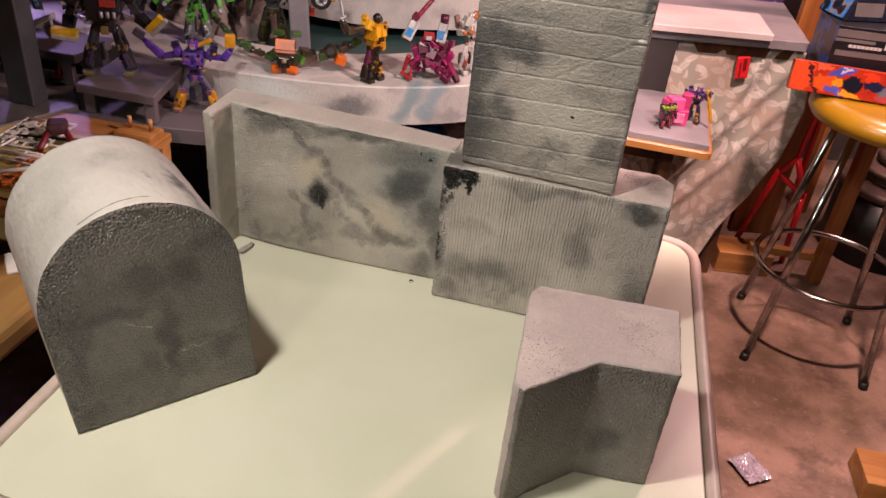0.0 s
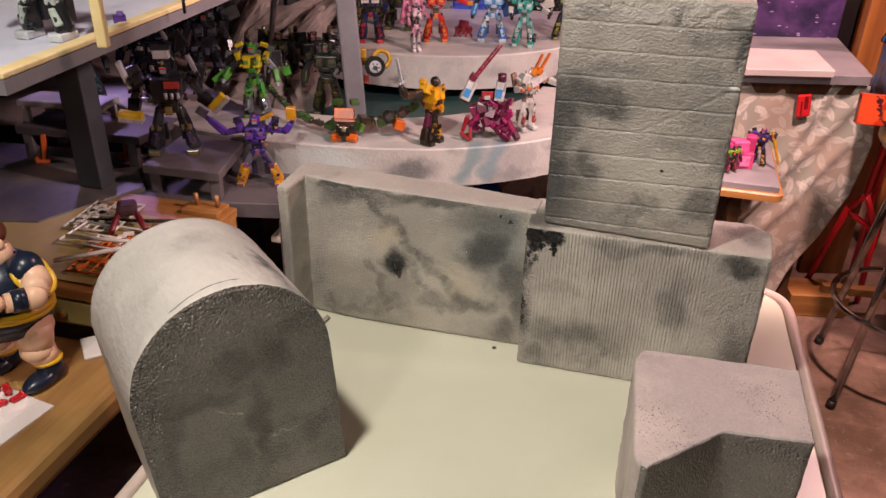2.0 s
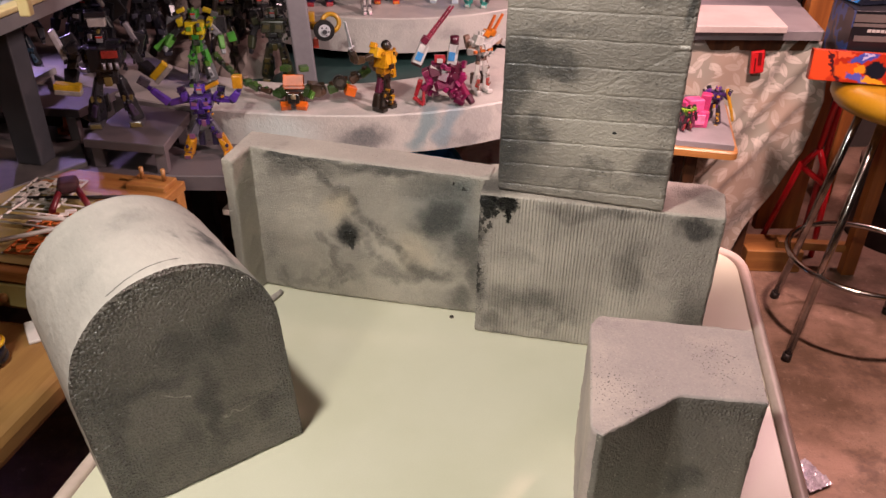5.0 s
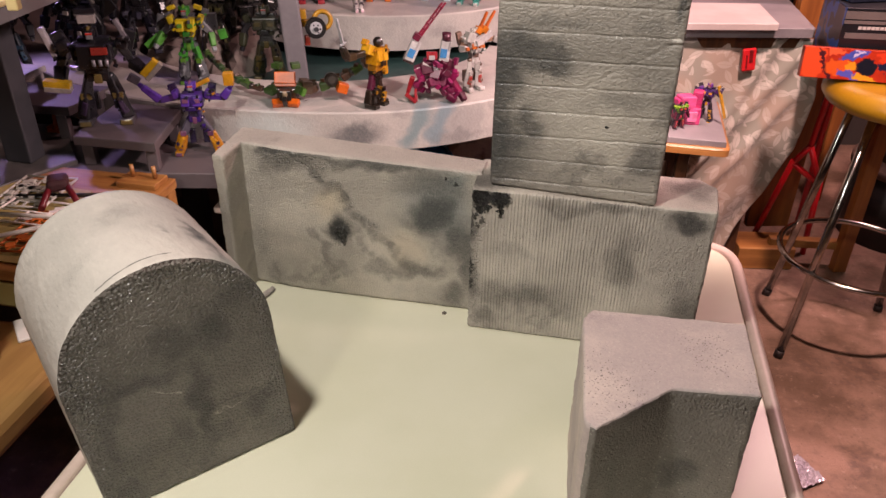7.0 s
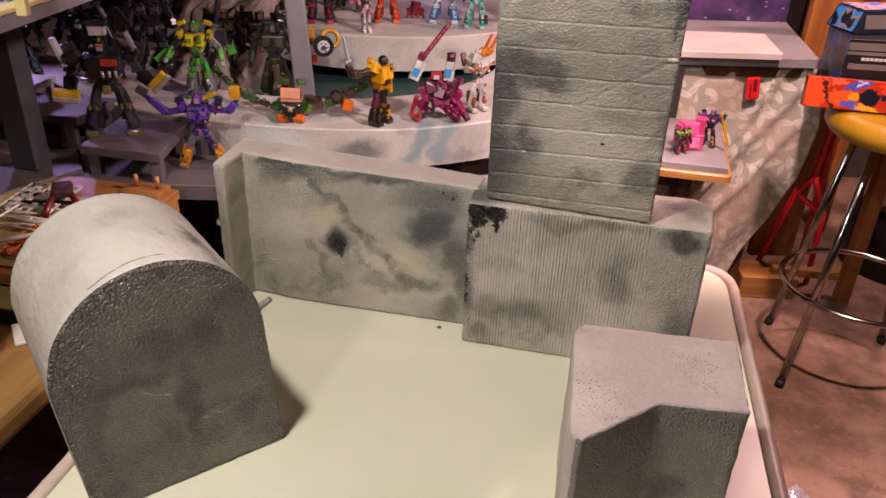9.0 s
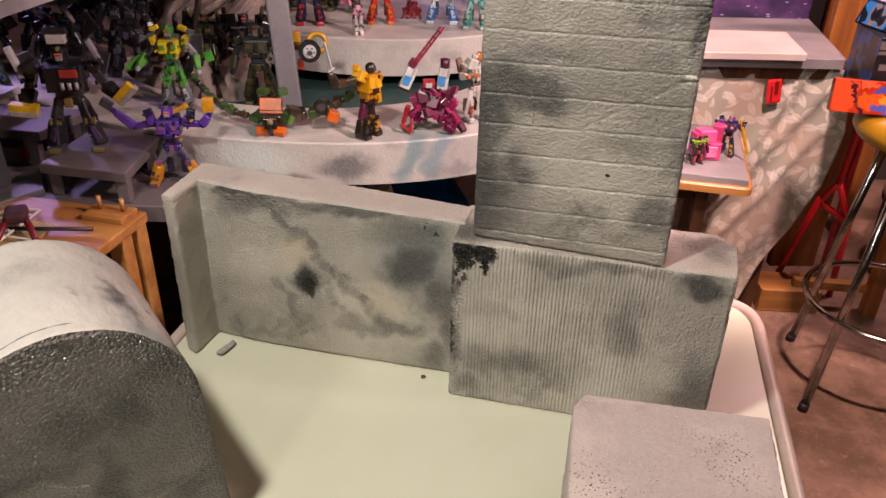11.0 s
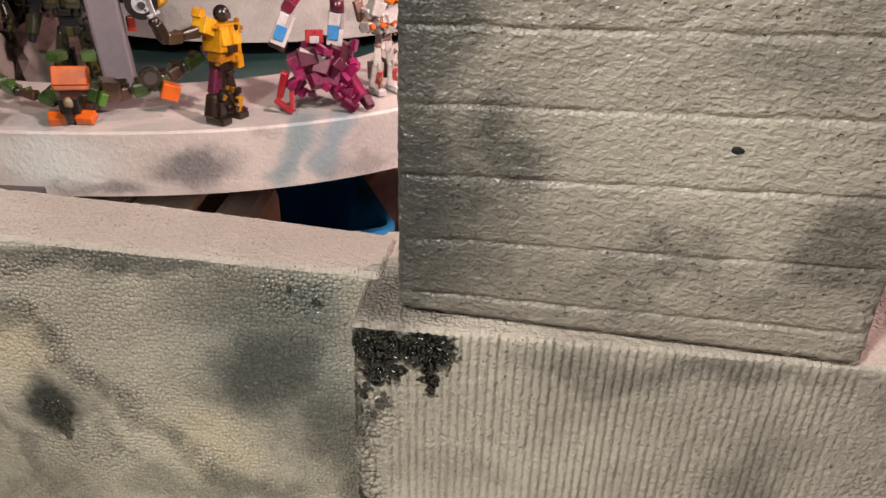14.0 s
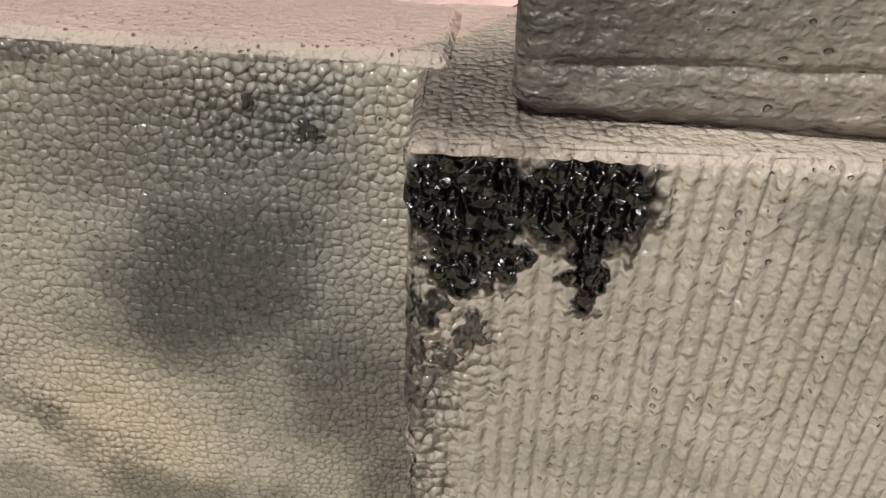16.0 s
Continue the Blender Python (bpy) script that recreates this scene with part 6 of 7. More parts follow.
chain([(-0.14, 0.0, 0.10), (-0.42, 0.10, 0.14), (-0.70, 0.40, 0.16), (-0.98, 0.80, 0.22), (-1.12, 0.98, 0.28)], 0.085, [G, "35502a", "4a6a30", B], 2)
chain([(0.22, 0.05, 0.12), (0.50, 0.06, 0.18), (0.72, 0.10, 0.30), (0.98, 0.26, 0.42)], 0.11, [B, "5a4030", "3f3426", G], 2)
t.b((0.62, -0.02, 0.16), (0.12, 0.10, 0.11), O, rz=15, ry=20)
t.wheel((0.50, -0.02, 0.26), 0.075, 0.06, (0.3, -1, 0), "26211c", "4d4a44")
t.done("green, brown and orange plastic robot doll lying on its back", (-0.254, 1.658, 0.8105), 0, 0.19)

# yellow and dark brown robot holding a sword
t = Toy()
Y, K = "dc9a16", "33271e"
for s_, sp in ((-1, -0.13), (1, 0.10)):
    t.b((sp, -0.04, 0.03), (0.12, 0.20, 0.06), "2a2219")
    t.limb((sp, 0, 0.04), (sp * 0.85, 0.0, 0.26), 0.13, 0.15, K if s_ < 0 else "3b2a1c")
    t.b((sp, -0.085, 0.13), (0.08, 0.04, 0.14), "241c16" if s_ < 0 else "c8901a", rx=6)
    t.b((sp * 0.9, -0.08, 0.25), (0.07, 0.05, 0.06), "1d1814")
    t.limb((sp * 0.85, 0, 0.25), (sp * 0.55, 0, 0.47), 0.09, 0.10, "5a2038" if s_ < 0 else K)
t.b((0, 0, 0.49), (0.17, 0.13, 0.08), "2c2018")
t.b((0.01, 0, 0.58), (0.19, 0.15, 0.12), "c8861a")
t.b((0.02, -0.01, 0.73), (0.26, 0.20, 0.24), Y, ry=4)
t.b((-0.05, -0.10, 0.75), (0.10, 0.05, 0.16), "e6a820", rx=-10)
t.b((0.09, -0.10, 0.74), (0.10, 0.05, 0.15), "e6a820", rx=-10)
t.b((0.02, -0.125, 0.64), (0.10, 0.04, 0.07), "3a2a1a")
t.b((0.16, 0.02, 0.66), (0.10, 0.16, 0.28), "d8941a", ry=-6)
t.b((0.17, -0.03, 0.50), (0.08, 0.10, 0.12), Y, ry=-4)
t.b((-0.15, 0.02, 0.84), (0.13, 0.15, 0.14), "e6ac22", ry=24)
t.b((-0.17, 0.05, 0.94), (0.06, 0.10, 0.08), Y, ry=30)
t.o((0.03, -0.02, 0.92), (0.07, 0.075, 0.075), "211c19")
t.b((0.03, -0.085, 0.91), (0.06, 0.03, 0.05), "4a4038")
for p_, q_, w_, h_ in (((-0.20, 0.04, 0.80), (-0.36, 0.08, 0.78), 0.09, "3c3022"), ((-0.37, 0.08, 0.78), (-0.52, 0.10, 0.78), 0.10, "4a3a26"), ((-0.52, 0.10, 0.78), (-0.60, 0.11, 0.92), 0.09, "2b231b")):
    t.limb(p_, q_, w_, w_, h_)
    t.o(q_, (0.045,) * 3, "241d18")
t.limb((-0.60, 0.11, 0.98), (-0.72, 0.12, 1.34), 0.055, 0.015, "cfcfd2")
t.b((-0.60, 0.11, 0.98), (0.12, 0.03, 0.025), "b0b0b4", ry=-15)
rng = random.Random(9)
for k in range(30):
    z_ = rng.uniform(0.06, 0.86)
    t.b((rng.uniform(-0.13, 0.17), rng.uniform(-0.12, -0.06), z_), (rng.uniform(0.015, 0.05), rng.uniform(0.02, 0.05), rng.uniform(0.015, 0.05)), rng.choice(("c8861a", "a86c14", "3a2a1a", "b87a18") if z_ > 0.5 else ("241c16", "1a1512", "4a1c30", "b07a18", "33271e")), rng.uniform(-20, 20), rng.uniform(-30, 30), 0, 0.004)
t.done("yellow and dark brown plastic robot doll holding a silver sword", (-0.066, 1.628, 0.8105), 56, 0.146, (0, 3))

# magenta robot toppled back with its cannons raised
t = Toy()
rng = random.Random(21)
shades = ("8a1650", "981a58", "a82062", "6e1240", "b0246a", "58102f")
for c_, s_, a in (((0.02, 0.05, 0.42), (0.28, 0.22, 0.24), (-35, 0, 8)), ((0.12, -0.04, 0.34), (0.20, 0.16, 0.26), (-25, 22, 0)), ((-0.07, -0.08, 0.46), (0.16, 0.14, 0.16), (-25, -8, 12)), ((0.06, -0.12, 0.40), (0.14, 0.10, 0.16), (-30, 10, -20)), ((0.22, 0.0, 0.46), (0.12, 0.16, 0.22), (0, 30, 10)),
                  ((-0.16, 0.0, 0.36), (0.10, 0.18, 0.22), (0, -24, 0)), ((0.02, -0.16, 0.28), (0.16, 0.10, 0.12), (-40, 0, 30)), ((0.28, -0.08, 0.34), (0.10, 0.12, 0.20), (10, 40, 0))):
    t.b(c_, s_, rng.choice(shades), *a)
for k in range(34):
    t.b((rng.uniform(-0.22, 0.34), rng.uniform(-0.2, 0.02), rng.uniform(0.08, 0.58)), (rng.uniform(0.03, 0.10), rng.uniform(0.03, 0.08), rng.uniform(0.03, 0.12)), rng.choice(shades), rng.uniform(-40, 40), rng.uniform(-50, 50), rng.uniform(-40, 40), 0.004)
t.b((0.0, -0.06, 0.63), (0.15, 0.14, 0.11), "a3222c", rx=-15)
t.b((0.0, -0.13, 0.62), (0.08, 0.03, 0.06), "c8c0c0", rx=-15)
t.b((-0.06, -0.11, 0.50), (0.16, 0.05, 0.045), "d8d2d0", ry=28)
t.b((0.10, -0.12, 0.47), (0.10, 0.05, 0.05), "d8d2d0", ry=-30)
for a_, e_, w_, h_ in (((-0.12, -0.02, 0.26), (-0.26, -0.07, 0.20), 0.10, "7c1646"), ((-0.26, -0.08, 0.34), (-0.33, -0.06, 0.10), 0.07, "a81e2c"), ((-0.36, -0.13, 0.11), (-0.22, -0.19, 0.01), 0.05, "b8222c"), ((-0.22, -0.19, 0.02), (-0.22, -0.04, 0.20), 0.045, "a81e2c"),
                       ((0.14, -0.04, 0.24), (0.22, -0.14, 0.10), 0.13, "7c1646"), ((0.22, -0.14, 0.10), (0.34, -0.19, 0.03), 0.10, "5a1034"), ((0.26, -0.02, 0.30), (0.40, -0.10, 0.10), 0.11, "8c1c4c"), ((0.40, -0.10, 0.12), (0.46, -0.18, 0.03), 0.09, "4a0c28")):
    t.limb(a_, e_, w_, w_ * 0.9, h_)
for x, lean in ((-0.26, 24), (0.18, 8)):
    t.b((x, -0.02, 0.69), (0.135, 0.14, 0.27), "d9d4d2", ry=lean)
    t.b((x - 0.02, -0.095, 0.67), (0.09, 0.02, 0.12), "3f8fd0", ry=lean)
    t.b((x - 0.05, 0.02, 0.56), (0.15, 0.15, 0.08), "3a1020", ry=lean)
    t.b((x + 0.06, -0.05, 0.76), (0.03, 0.10, 0.12), "b8b2b0", ry=lean)
t.c((0.20, -0.02, 0.82), (0.20, -0.02, 0.93), 0.06, "5a1630", 12)
for k in (-1, 1):
    t.limb((-0.20 + 0.022 * k, 0.0, 0.84), (0.16 + 0.022 * k, 0.02, 1.32), 0.024, 0.03, "941c40")
for k in range(6):
    t.b((-0.16 + 0.055 * k, 0.005, 0.90 + 0.073 * k), (0.07, 0.035, 0.02), "7c1636", ry=37)
t.b((-0.20, 0.0, 0.87), (0.10, 0.10, 0.09), "6a1434", ry=35)
t.done("magenta and white plastic robot doll toppled back with raised cannons", (0.055, 1.667, 0.812), 0, 0.155)

# white, red and orange robot beside it
t = Toy()
c = scheme("d4cdc8", "d8d2ce", "c8beb8", joint="8a6a5c")
c.update(shin2="b8352c", head="d8d0ca", chest2="d06a24", belly="b9aea8", thigh="cfc6c0", foot="d8d2ce", arm="c89a80", fist="c8642a")
robot(t, c, [((-0.22, 0.02, 0.66), (-0.24, -0.16, 0.70)), ((0.30, -0.10, 0.78), (0.42, -0.26, 0.72))], 0.03, 0.85, seed=7)
for k in (0, 1):
    t.limb((0.02 + 0.10 * k, -0.04, 0.86), (0.22 + 0.14 * k, 0.0, 1.16), 0.05, 0.04, "c8601e")
    t.b((0.04 + 0.10 * k, -0.04, 0.92), (0.10, 0.10, 0.10), "d8781e", ry=35)
t.b((0.10, -0.08, 0.80), (0.34, 0.10, 0.10), "dcd6d2", ry=-18, rz=12)
t.b((-0.12, -0.06, 0.84), (0.14, 0.12, 0.14), "cfc8c2", ry=20)
t.done("white and red plastic robot doll with orange twin guns", (0.150, 1.728, 0.812), 30, 0.145)

# figures on the back tier
t = Toy()
c = scheme("1d2148", "2a2e50", "b03038")
c.update(foot="b02838", chest2="cfc8c8", joint="1b1b22")
robot(t, c, [((-0.27, 0, 0.62), (-0.28, -0.06, 0.46)), ((0.27, 0, 0.62), (0.24, -0.10, 0.52))], 0.06, 1.15, seed=8)
for s in (-1, 1):
    t.c((s * 0.22, 0.04, 0.85), (s * 0.22, 0.04, 1.04), 0.035, "3a3e60", 10)
t.done("navy blue plastic robot doll with red feet on the back tier", (-0.258, 2.245, 0.8825), 6, 0.165)

t = Toy()
c = scheme("d9879f", "e6d9d6", "33303a")
c.update(shin="e2d6d2", shin2="e8dcd8", thigh="d88aa4", foot="e2d8d4", trim="e8c0cc", joint="5a4a58", chest="e0a0b4", head="e0a4b8", face="6a8a8a", arm="d9879f")
robot(t, c, [((-0.16, 0.0, 0.62), (-0.14, -0.08, 0.50)), ((0.18, -0.02, 0.66), (0.26, -0.10, 0.68))], 0.0, 0.62, seed=9)
t.b((-0.20, 0.09, 0.72), (0.12, 0.08, 0.42), "df7f9e", ry=10)
t.b((0.04, 0.10, 0.80), (0.30, 0.06, 0.24), "df7f9e")
t.done("slim pink and white plastic robot doll on the back tier", (-0.125, 2.150, 0.8825), 15, 0.142)

t = Toy()
c = scheme("c4252a", "d8331f", "d87a24")
c.update(joint="4a1c1c", belly="8d8a88", face="4a6a68", head="c8282c")
robot(t, c, [((-0.30, 0.02, 0.70), (-0.26, -0.12, 0.74)), ((0.38, -0.04, 0.76), (0.58, -0.08, 0.70))], 0.07, 1.15, seed=10)
t.b((0.62, -0.08, 0.70), (0.10, 0.08, 0.08), "d89024")
t.b((-0.06, 0.08, 0.98), (0.34, 0.10, 0.12), "c8282c", ry=10)
t.b((0.02, 0.0, 1.06), (0.03, 0.03, 0.12), "c8282c", ry=20)
t.done("bright red plastic robot doll pointing sideways", (-0.075, 2.275, 0.8825), 4, 0.155)

t = Toy()
for x, y, z, s in ((0, 0, 0.35, 0.42), (-0.24, -0.05, 0.30, 0.28), (0.25, -0.04, 0.32, 0.28), (0.0, -0.2, 0.45, 0.24), (-0.1, 0.12, 0.62, 0.2), (0.14, 0.1, 0.6, 0.2)):
    t.b((x, y, z), (s, s * 0.8, s), "7c1a24", rx=15, ry=x * 60, rz=20)
for x in (-0.34, -0.12, 0.12, 0.34):
    t.limb((x * 0.8, -0.1, 0.3), (x * 1.25, -0.2, 0.0), 0.10, 0.10, "8f2430")
t.done("small dark red plastic beast toy", (0.005, 2.34, 0.8825), 0, 0.062)

t = Toy()
c = scheme("4f86c4", "6a9ad0", "b8c4d0")
c.update(joint="3a4e70", belly="c8ccd2", thigh="cfd2d6", shin="3f78c0", chest="5f96d0", chest2="7aaada", foot="d0d4d8", head="4a80bc")
robot(t, c, [((-0.32, 0.02, 0.66), (-0.36, -0.06, 0.46)), ((0.32, 0.02, 0.62), (0.34, -0.06, 0.46))], 0.09, 1.25, seed=11)
t.wheel((0.36, 0.02, 0.80), 0.11, 0.08, (0.5, -1, 0), "2a2a30", "b0b4b8")
t.b((0.30, 0.12, 0.62), (0.30, 0.12, 0.34), "3a66b0", ry=-15)
t.b((-0.36, 0.08, 0.82), (0.16, 0.10, 0.12), "b8bcc4")
t.done("light blue plastic robot doll with a wheel on its shoulder", (0.088, 2.285, 0.8825), -4, 0.158)

t = Toy()
c = scheme("3fa79c", "4ab4a6", "c4c0ba")
c.update(joint="2a5a58", belly="8aa0a0", thigh="7ab8b0", chest="3fa79c", chest2="52b8aa", fore="cfc8c0")
robot(t, c, [((-0.26, 0.0, 0.66), (-0.24, -0.12, 0.58)), ((0.32, 0.0, 0.68), (0.44, -0.06, 0.62))], 0.06, 1.0, seed=12)
t.b((0.34, 0.04, 0.80), (0.30, 0.14, 0.22), "c9c3bb", ry=-12)
t.wheel((0.26, -0.08, 0.88), 0.09, 0.07, (0.2, -1, 0), "26262a", "6a5a50")
t.wheel((0.20, -0.02, 0.16), 0.08, 0.06, (1, 0, 0), "26262a", "8a8a8a")
t.done("teal and white plastic robot doll on the back tier", (0.175, 2.235, 0.8825), -12, 0.155)

# robot with a large wheel, and dim ones in the pit
t = Toy()
c = scheme("3a3c2a", "4a4430", "6a5a2c")
robot(t, c, None, 0.05, 1.1, seed=13)
t.wheel((0.68, -0.34, 0.76), 0.13, 0.09, (0.25, -1, 0.1), "1a1a1c", "c0c0c4")
t.c((0.69, -0.40, 0.755), (0.70, -0.42, 0.755), 0.03, "3a3a3e", 10)
for k in range(6):
    a_ = k * math.pi / 3
    t.o((0.693 + 0.052 * math.cos(a_), -0.393, 0.756 + 0.052 * math.sin(a_)), (0.012, 0.008, 0.012), "55555a")
ring(t.bm, (0.76, -0.24, 0.83), 0.105, 0.03, 24, 8, t.slot("d09a1c"), Euler((radians(75), 0, radians(10))).to_matrix())
t.limb((0.28, 0.0, 0.76), (0.62, -0.25, 0.78), 0.10, 0.10, "c08a1c")
t.b((0.52, -0.22, 0.90), (0.08, 0.08, 0.12), "d8a020")
t.b((0.56, -0.26, 0.58), (0.07, 0.07, 0.12), "b83a24")
t.done("dark olive plastic robot doll raising a big silver wheel", (-0.343, 1.972, 0.7575), 0, 0.19)

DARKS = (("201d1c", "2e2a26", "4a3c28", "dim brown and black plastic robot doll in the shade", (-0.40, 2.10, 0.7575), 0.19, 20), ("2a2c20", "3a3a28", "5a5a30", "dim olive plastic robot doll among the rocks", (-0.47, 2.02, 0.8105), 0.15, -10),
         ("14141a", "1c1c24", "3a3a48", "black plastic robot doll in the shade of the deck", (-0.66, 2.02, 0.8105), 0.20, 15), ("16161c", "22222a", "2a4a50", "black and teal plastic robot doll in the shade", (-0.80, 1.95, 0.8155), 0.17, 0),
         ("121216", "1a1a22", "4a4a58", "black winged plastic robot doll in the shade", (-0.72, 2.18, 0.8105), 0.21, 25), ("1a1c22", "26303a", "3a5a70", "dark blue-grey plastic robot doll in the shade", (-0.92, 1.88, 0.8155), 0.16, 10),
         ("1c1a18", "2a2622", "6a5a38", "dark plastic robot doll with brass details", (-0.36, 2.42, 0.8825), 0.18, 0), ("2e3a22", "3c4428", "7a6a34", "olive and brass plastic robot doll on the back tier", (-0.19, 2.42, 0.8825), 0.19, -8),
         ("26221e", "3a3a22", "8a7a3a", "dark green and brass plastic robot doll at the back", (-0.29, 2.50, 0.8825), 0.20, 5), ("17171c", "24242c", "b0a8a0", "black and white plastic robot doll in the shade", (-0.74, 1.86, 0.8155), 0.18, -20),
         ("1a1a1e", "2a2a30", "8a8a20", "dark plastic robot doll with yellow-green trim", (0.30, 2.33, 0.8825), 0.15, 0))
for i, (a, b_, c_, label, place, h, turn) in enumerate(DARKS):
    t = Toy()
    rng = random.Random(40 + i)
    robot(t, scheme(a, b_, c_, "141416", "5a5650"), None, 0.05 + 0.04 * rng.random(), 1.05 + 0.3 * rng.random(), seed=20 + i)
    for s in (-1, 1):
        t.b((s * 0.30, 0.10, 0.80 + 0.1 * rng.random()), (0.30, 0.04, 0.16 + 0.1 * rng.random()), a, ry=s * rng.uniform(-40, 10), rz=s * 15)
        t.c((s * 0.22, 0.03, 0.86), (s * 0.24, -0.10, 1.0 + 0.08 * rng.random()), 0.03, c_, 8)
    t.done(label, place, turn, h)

# black and white robot legs on the upper deck
t = Toy()
c = scheme("1a1a1e", "2a2a30", "c8ccc8")
c.update(thigh="c2cfc2", shin2="b8c4b8", foot="cfd0d4")
robot(t, c, None, 0.05, 1.2, seed=60)
t.done("black and white plastic robot doll standing on the upper deck", (-0.54, 1.03, 1.1635), -15, 0.17)
t = Toy()
t.b((0, 0, 0.3), (0.8, 0.5, 0.6), "5a3a8c", rz=20)
t.b((0.1, -0.1, 0.7), (0.4, 0.3, 0.3), "6a48a0")
t.done("small purple plastic toy part on the upper deck", (-0.485, 1.12, 1.1635), 10, 0.02)

# pink and purple toys on the tray table
t = Toy()
c = scheme("6a3a90", "2a2430", "c89a20")
c.update(shin="3a3040", foot="26222a", chest2="4a2a70", fore="4a2870", chest="3e2466")
t.limb((0.22, -0.05, 0.95), (0.52, -0.10, 0.22), 0.09, 0.05, "d09a1e")
robot(t, c, [((-0.28, 0, 0.66), (-0.30, -0.1, 0.80)), ((0.26, 0, 0.7), (0.30, -0.08, 0.9))], 0.06, 1.0, seed=70)
t.done("purple and black plastic robot doll on the tray table", (0.768, 1.90, 0.6675), -40, 0.105, group="toys on the tray table")
t = Toy()
for c_, s, h, r in (((0, 0, 0.28), (0.7, 0.5, 0.5), "d4407e", 5), ((-0.1, -0.05, 0.68), (0.5, 0.4, 0.4), "e05a94", 20), ((0.25, 0.1, 0.75), (0.3, 0.3, 0.5), "c83a74", -15), ((0.1, -0.26, 0.3), (0.3, 0.1, 0.3), "e878a8", 10), ((-0.36, -0.1, 0.5), (0.16, 0.3, 0.6), "d4407e", 30)):
    t.b(c_, s, h, rz=r, bev=0.04)
t.done("pink plastic vehicle toy on the tray table", (0.715, 1.885, 0.6675), -10, 0.085, group="toys on the tray table")
t = Toy()
c = scheme("4a1c2a", "2a2026", "b03a40")
c.update(chest="86b030", shoulder="86b030")
robot(t, c, None, 0.05, 1.1, seed=71)
t.done("dark red and lime plastic robot doll on the tray table", (0.682, 1.845, 0.6675), 20, 0.075, group="toys on the tray table")

# round wrestler-like doll in navy and yellow on the workbench
SKIN, NAVY, YEL = surface("doll_skin", "deb08e", "e6bd9e", 14, 0.42, 0, 0.1), surface("navy_vinyl", "141c2c", "1a2436", 14, 0.3, 0, 0.1), surface("yellow_trim", "d0a41c", "dcb028", 14, 0.35, 0, 0.1)
HAIR = surface("red_brown_hair", "5a2a16", "6e3820", 30, 0.5, 0, 0.3)
bm = bmesh.new()
ball(bm, (0, -0.006, 0.150), (0.060, 0.062, 0.056), 1, 28, 18)
ball(bm, (0, -0.010, 0.118), (0.060, 0.060, 0.030), 1, 28, 14)
rod(bm, (0, -0.004, 0.118), (0, -0.002, 0.094), 0.059, 0.056, 28, 1)
ring(bm, (0, -0.008, 0.120), 0.0620, 0.0050, 40, 8, 2, Euler((radians(-7), 0, 0)).to_matrix())
ring(bm, (0, -0.008, 0.1265), 0.0622, 0.0050, 40, 8, 2, Euler((radians(-7), 0, 0)).to_matrix())
ball(bm, (0, -0.012, 0.205), (0.030, 0.032, 0.022), 0, 18, 10)
ball(bm, (0, -0.014, 0.226), (0.025, 0.027, 0.029), 0, 20, 14)
ball(bm, (0, -0.008, 0.236), (0.026, 0.026, 0.022), 3, 20, 12)
ball(bm, (0, -0.042, 0.224), (0.006, 0.006, 0.006), 0, 10, 8)
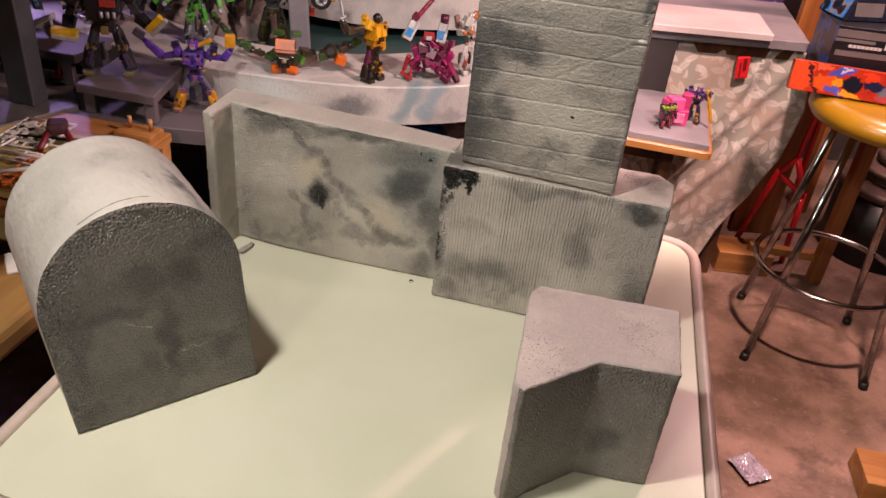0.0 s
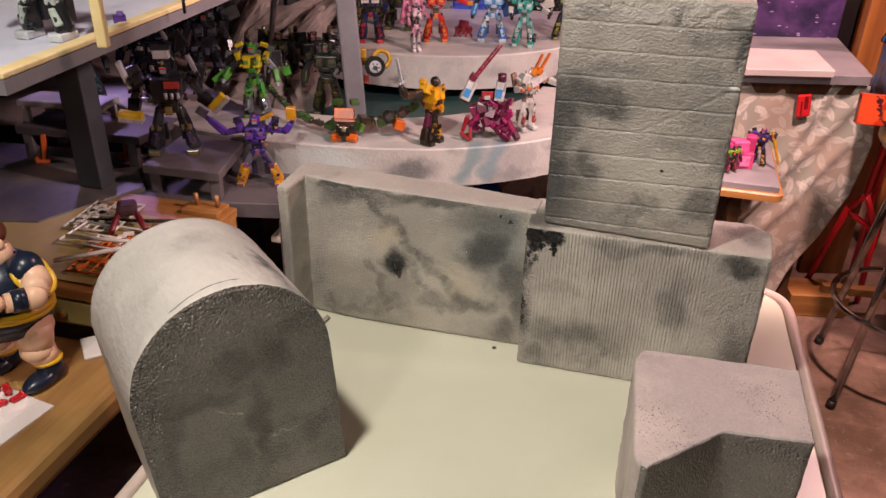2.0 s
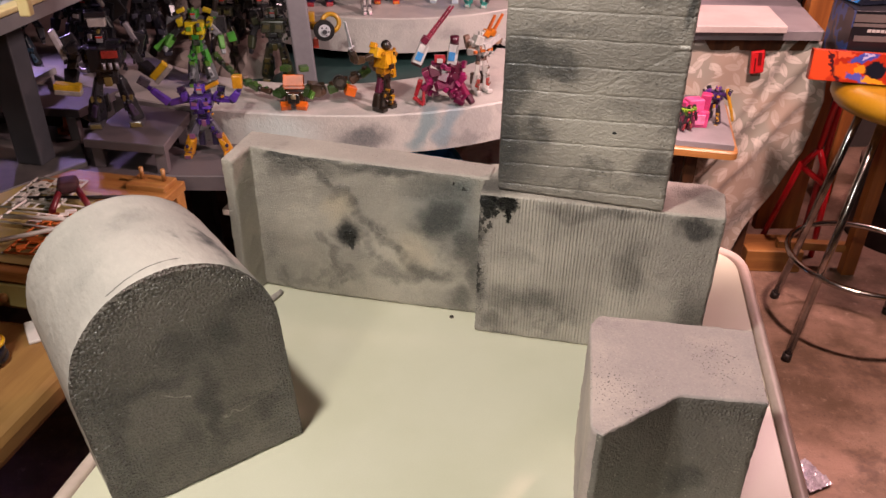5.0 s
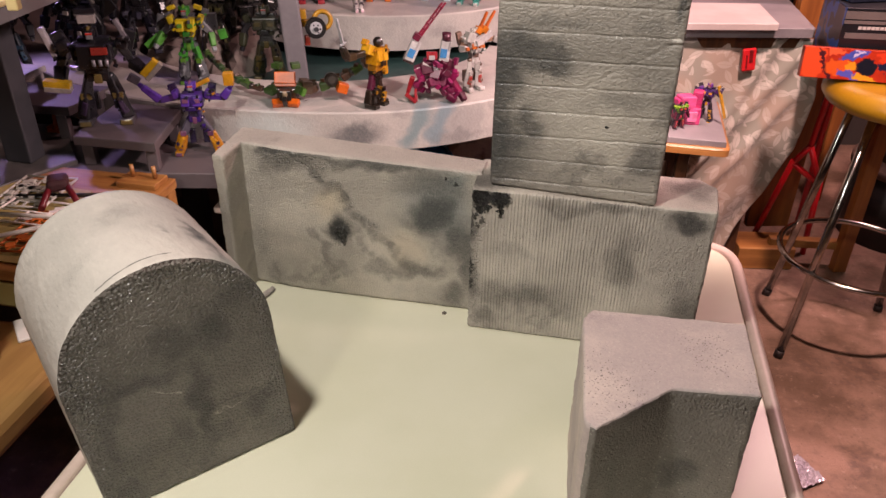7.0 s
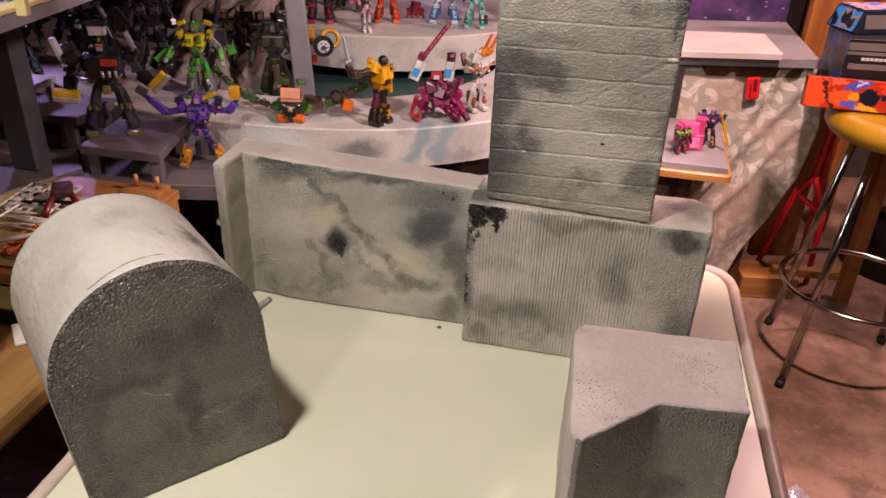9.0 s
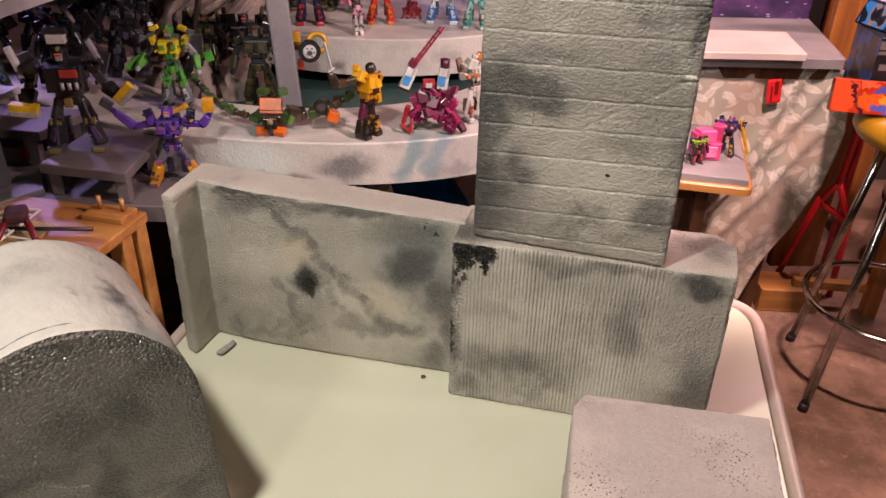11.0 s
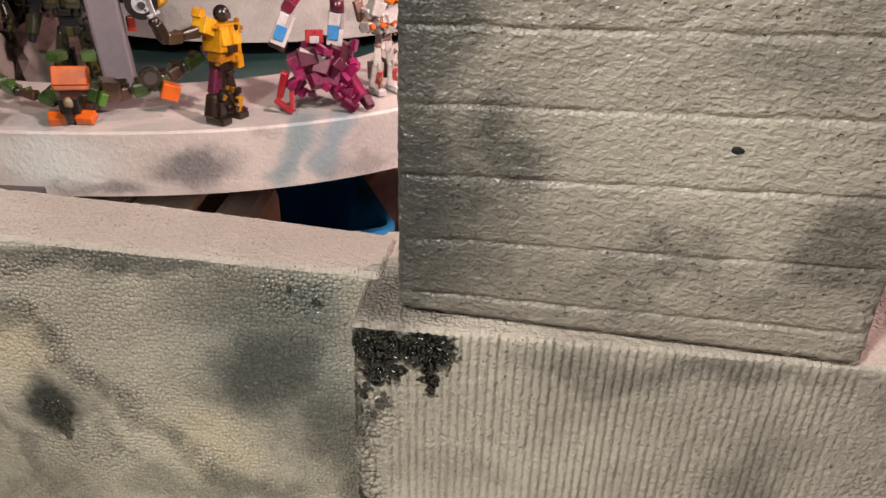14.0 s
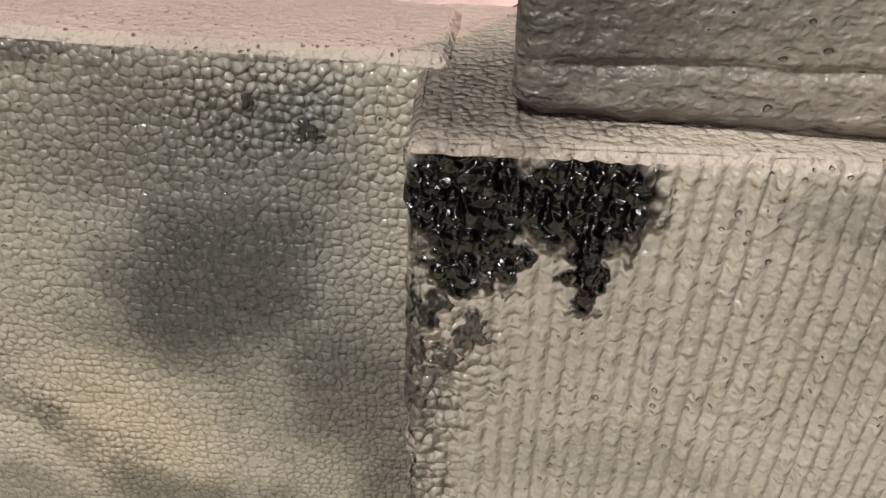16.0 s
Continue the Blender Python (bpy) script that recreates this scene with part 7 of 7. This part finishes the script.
for s in (-1, 1):
    ball(bm, (s * 0.0255, -0.010, 0.224), (0.004, 0.006, 0.008), 0, 10, 8)
    ball(bm, (s * 0.050, 0.0, 0.186), (0.026, 0.026, 0.026), 1, 18, 12)
    for k, r in ((0, 0.0255), (1, 0.0245)):
        ring(bm, (s * (0.058 + 0.009 * k), 0.001, 0.182 - 0.009 * k), r, 0.0042, 28, 8, 2, Euler((0, radians(s * 48), 0)).to_matrix())
    ball(bm, (s * 0.066, -0.002, 0.172), (0.022, 0.022, 0.026), 0, 16, 12)
    rod(bm, (s * 0.066, -0.004, 0.174), (s * 0.086, -0.022, 0.164), 0.020, 0.018, 16, 0)
    ball(bm, (s * 0.086, -0.024, 0.163), (0.018, 0.018, 0.018), 0, 14, 10)
    rod(bm, (s * 0.086, -0.024, 0.163), (s * 0.068, -0.058, 0.167), 0.016, 0.013, 16, 0)
    rod(bm, (s * 0.081, -0.034, 0.164), (s * 0.072, -0.051, 0.166), 0.0165, 0.0155, 16, 1)
    ball(bm, (s * 0.063, -0.069, 0.170), (0.013, 0.014, 0.012), 0, 14, 10)
    for k in range(4):
        rod(bm, (s * (0.054 + 0.003 * k), -0.077, 0.175 - 0.0042 * k), (s * (0.040 + 0.004 * k), -0.087, 0.174 - 0.0060 * k), 0.0034, 0.0027, 8, 0)
    rod(bm, (s * 0.058, -0.069, 0.179), (s * 0.051, -0.075, 0.190), 0.0036, 0.0029, 8, 0)
    ball(bm, (s * 0.031, -0.002, 0.092), (0.032, 0.034, 0.030), 0, 18, 12)
    rod(bm, (s * 0.033, -0.002, 0.092), (s * 0.040, -0.008, 0.058), 0.031, 0.024, 18, 0)
    ball(bm, (s * 0.040, -0.010, 0.058), (0.0245, 0.025, 0.018), 0, 16, 10)
    rod(bm, (s * 0.040, -0.006, 0.056), (s * 0.043, 0.0, 0.034), 0.0235, 0.020, 18, 0)
    ring(bm, (s * 0.043, 0.0, 0.037), 0.0205, 0.0032, 28, 8, 2)
    rod(bm, (s * 0.043, 0.0, 0.036), (s * 0.045, 0.002, 0.008), 0.0205, 0.0185, 18, 1)
    ball(bm, (s * 0.046, -0.020, 0.0125), (0.0185, 0.034, 0.0125), 1, 18, 10)
    ball(bm, (s * 0.045, 0.003, 0.0125), (0.019, 0.020, 0.0125), 1, 16, 8)
thing("doll", bm, [SKIN, NAVY, YEL, HAIR], "stout vinyl doll in a navy and yellow outfit", "doll", m=pose(-0.658, 0.978, 0.6605, 0, 0, -20) @ Matrix.Diagonal((0.94, 0.98, 1.04, 1)))
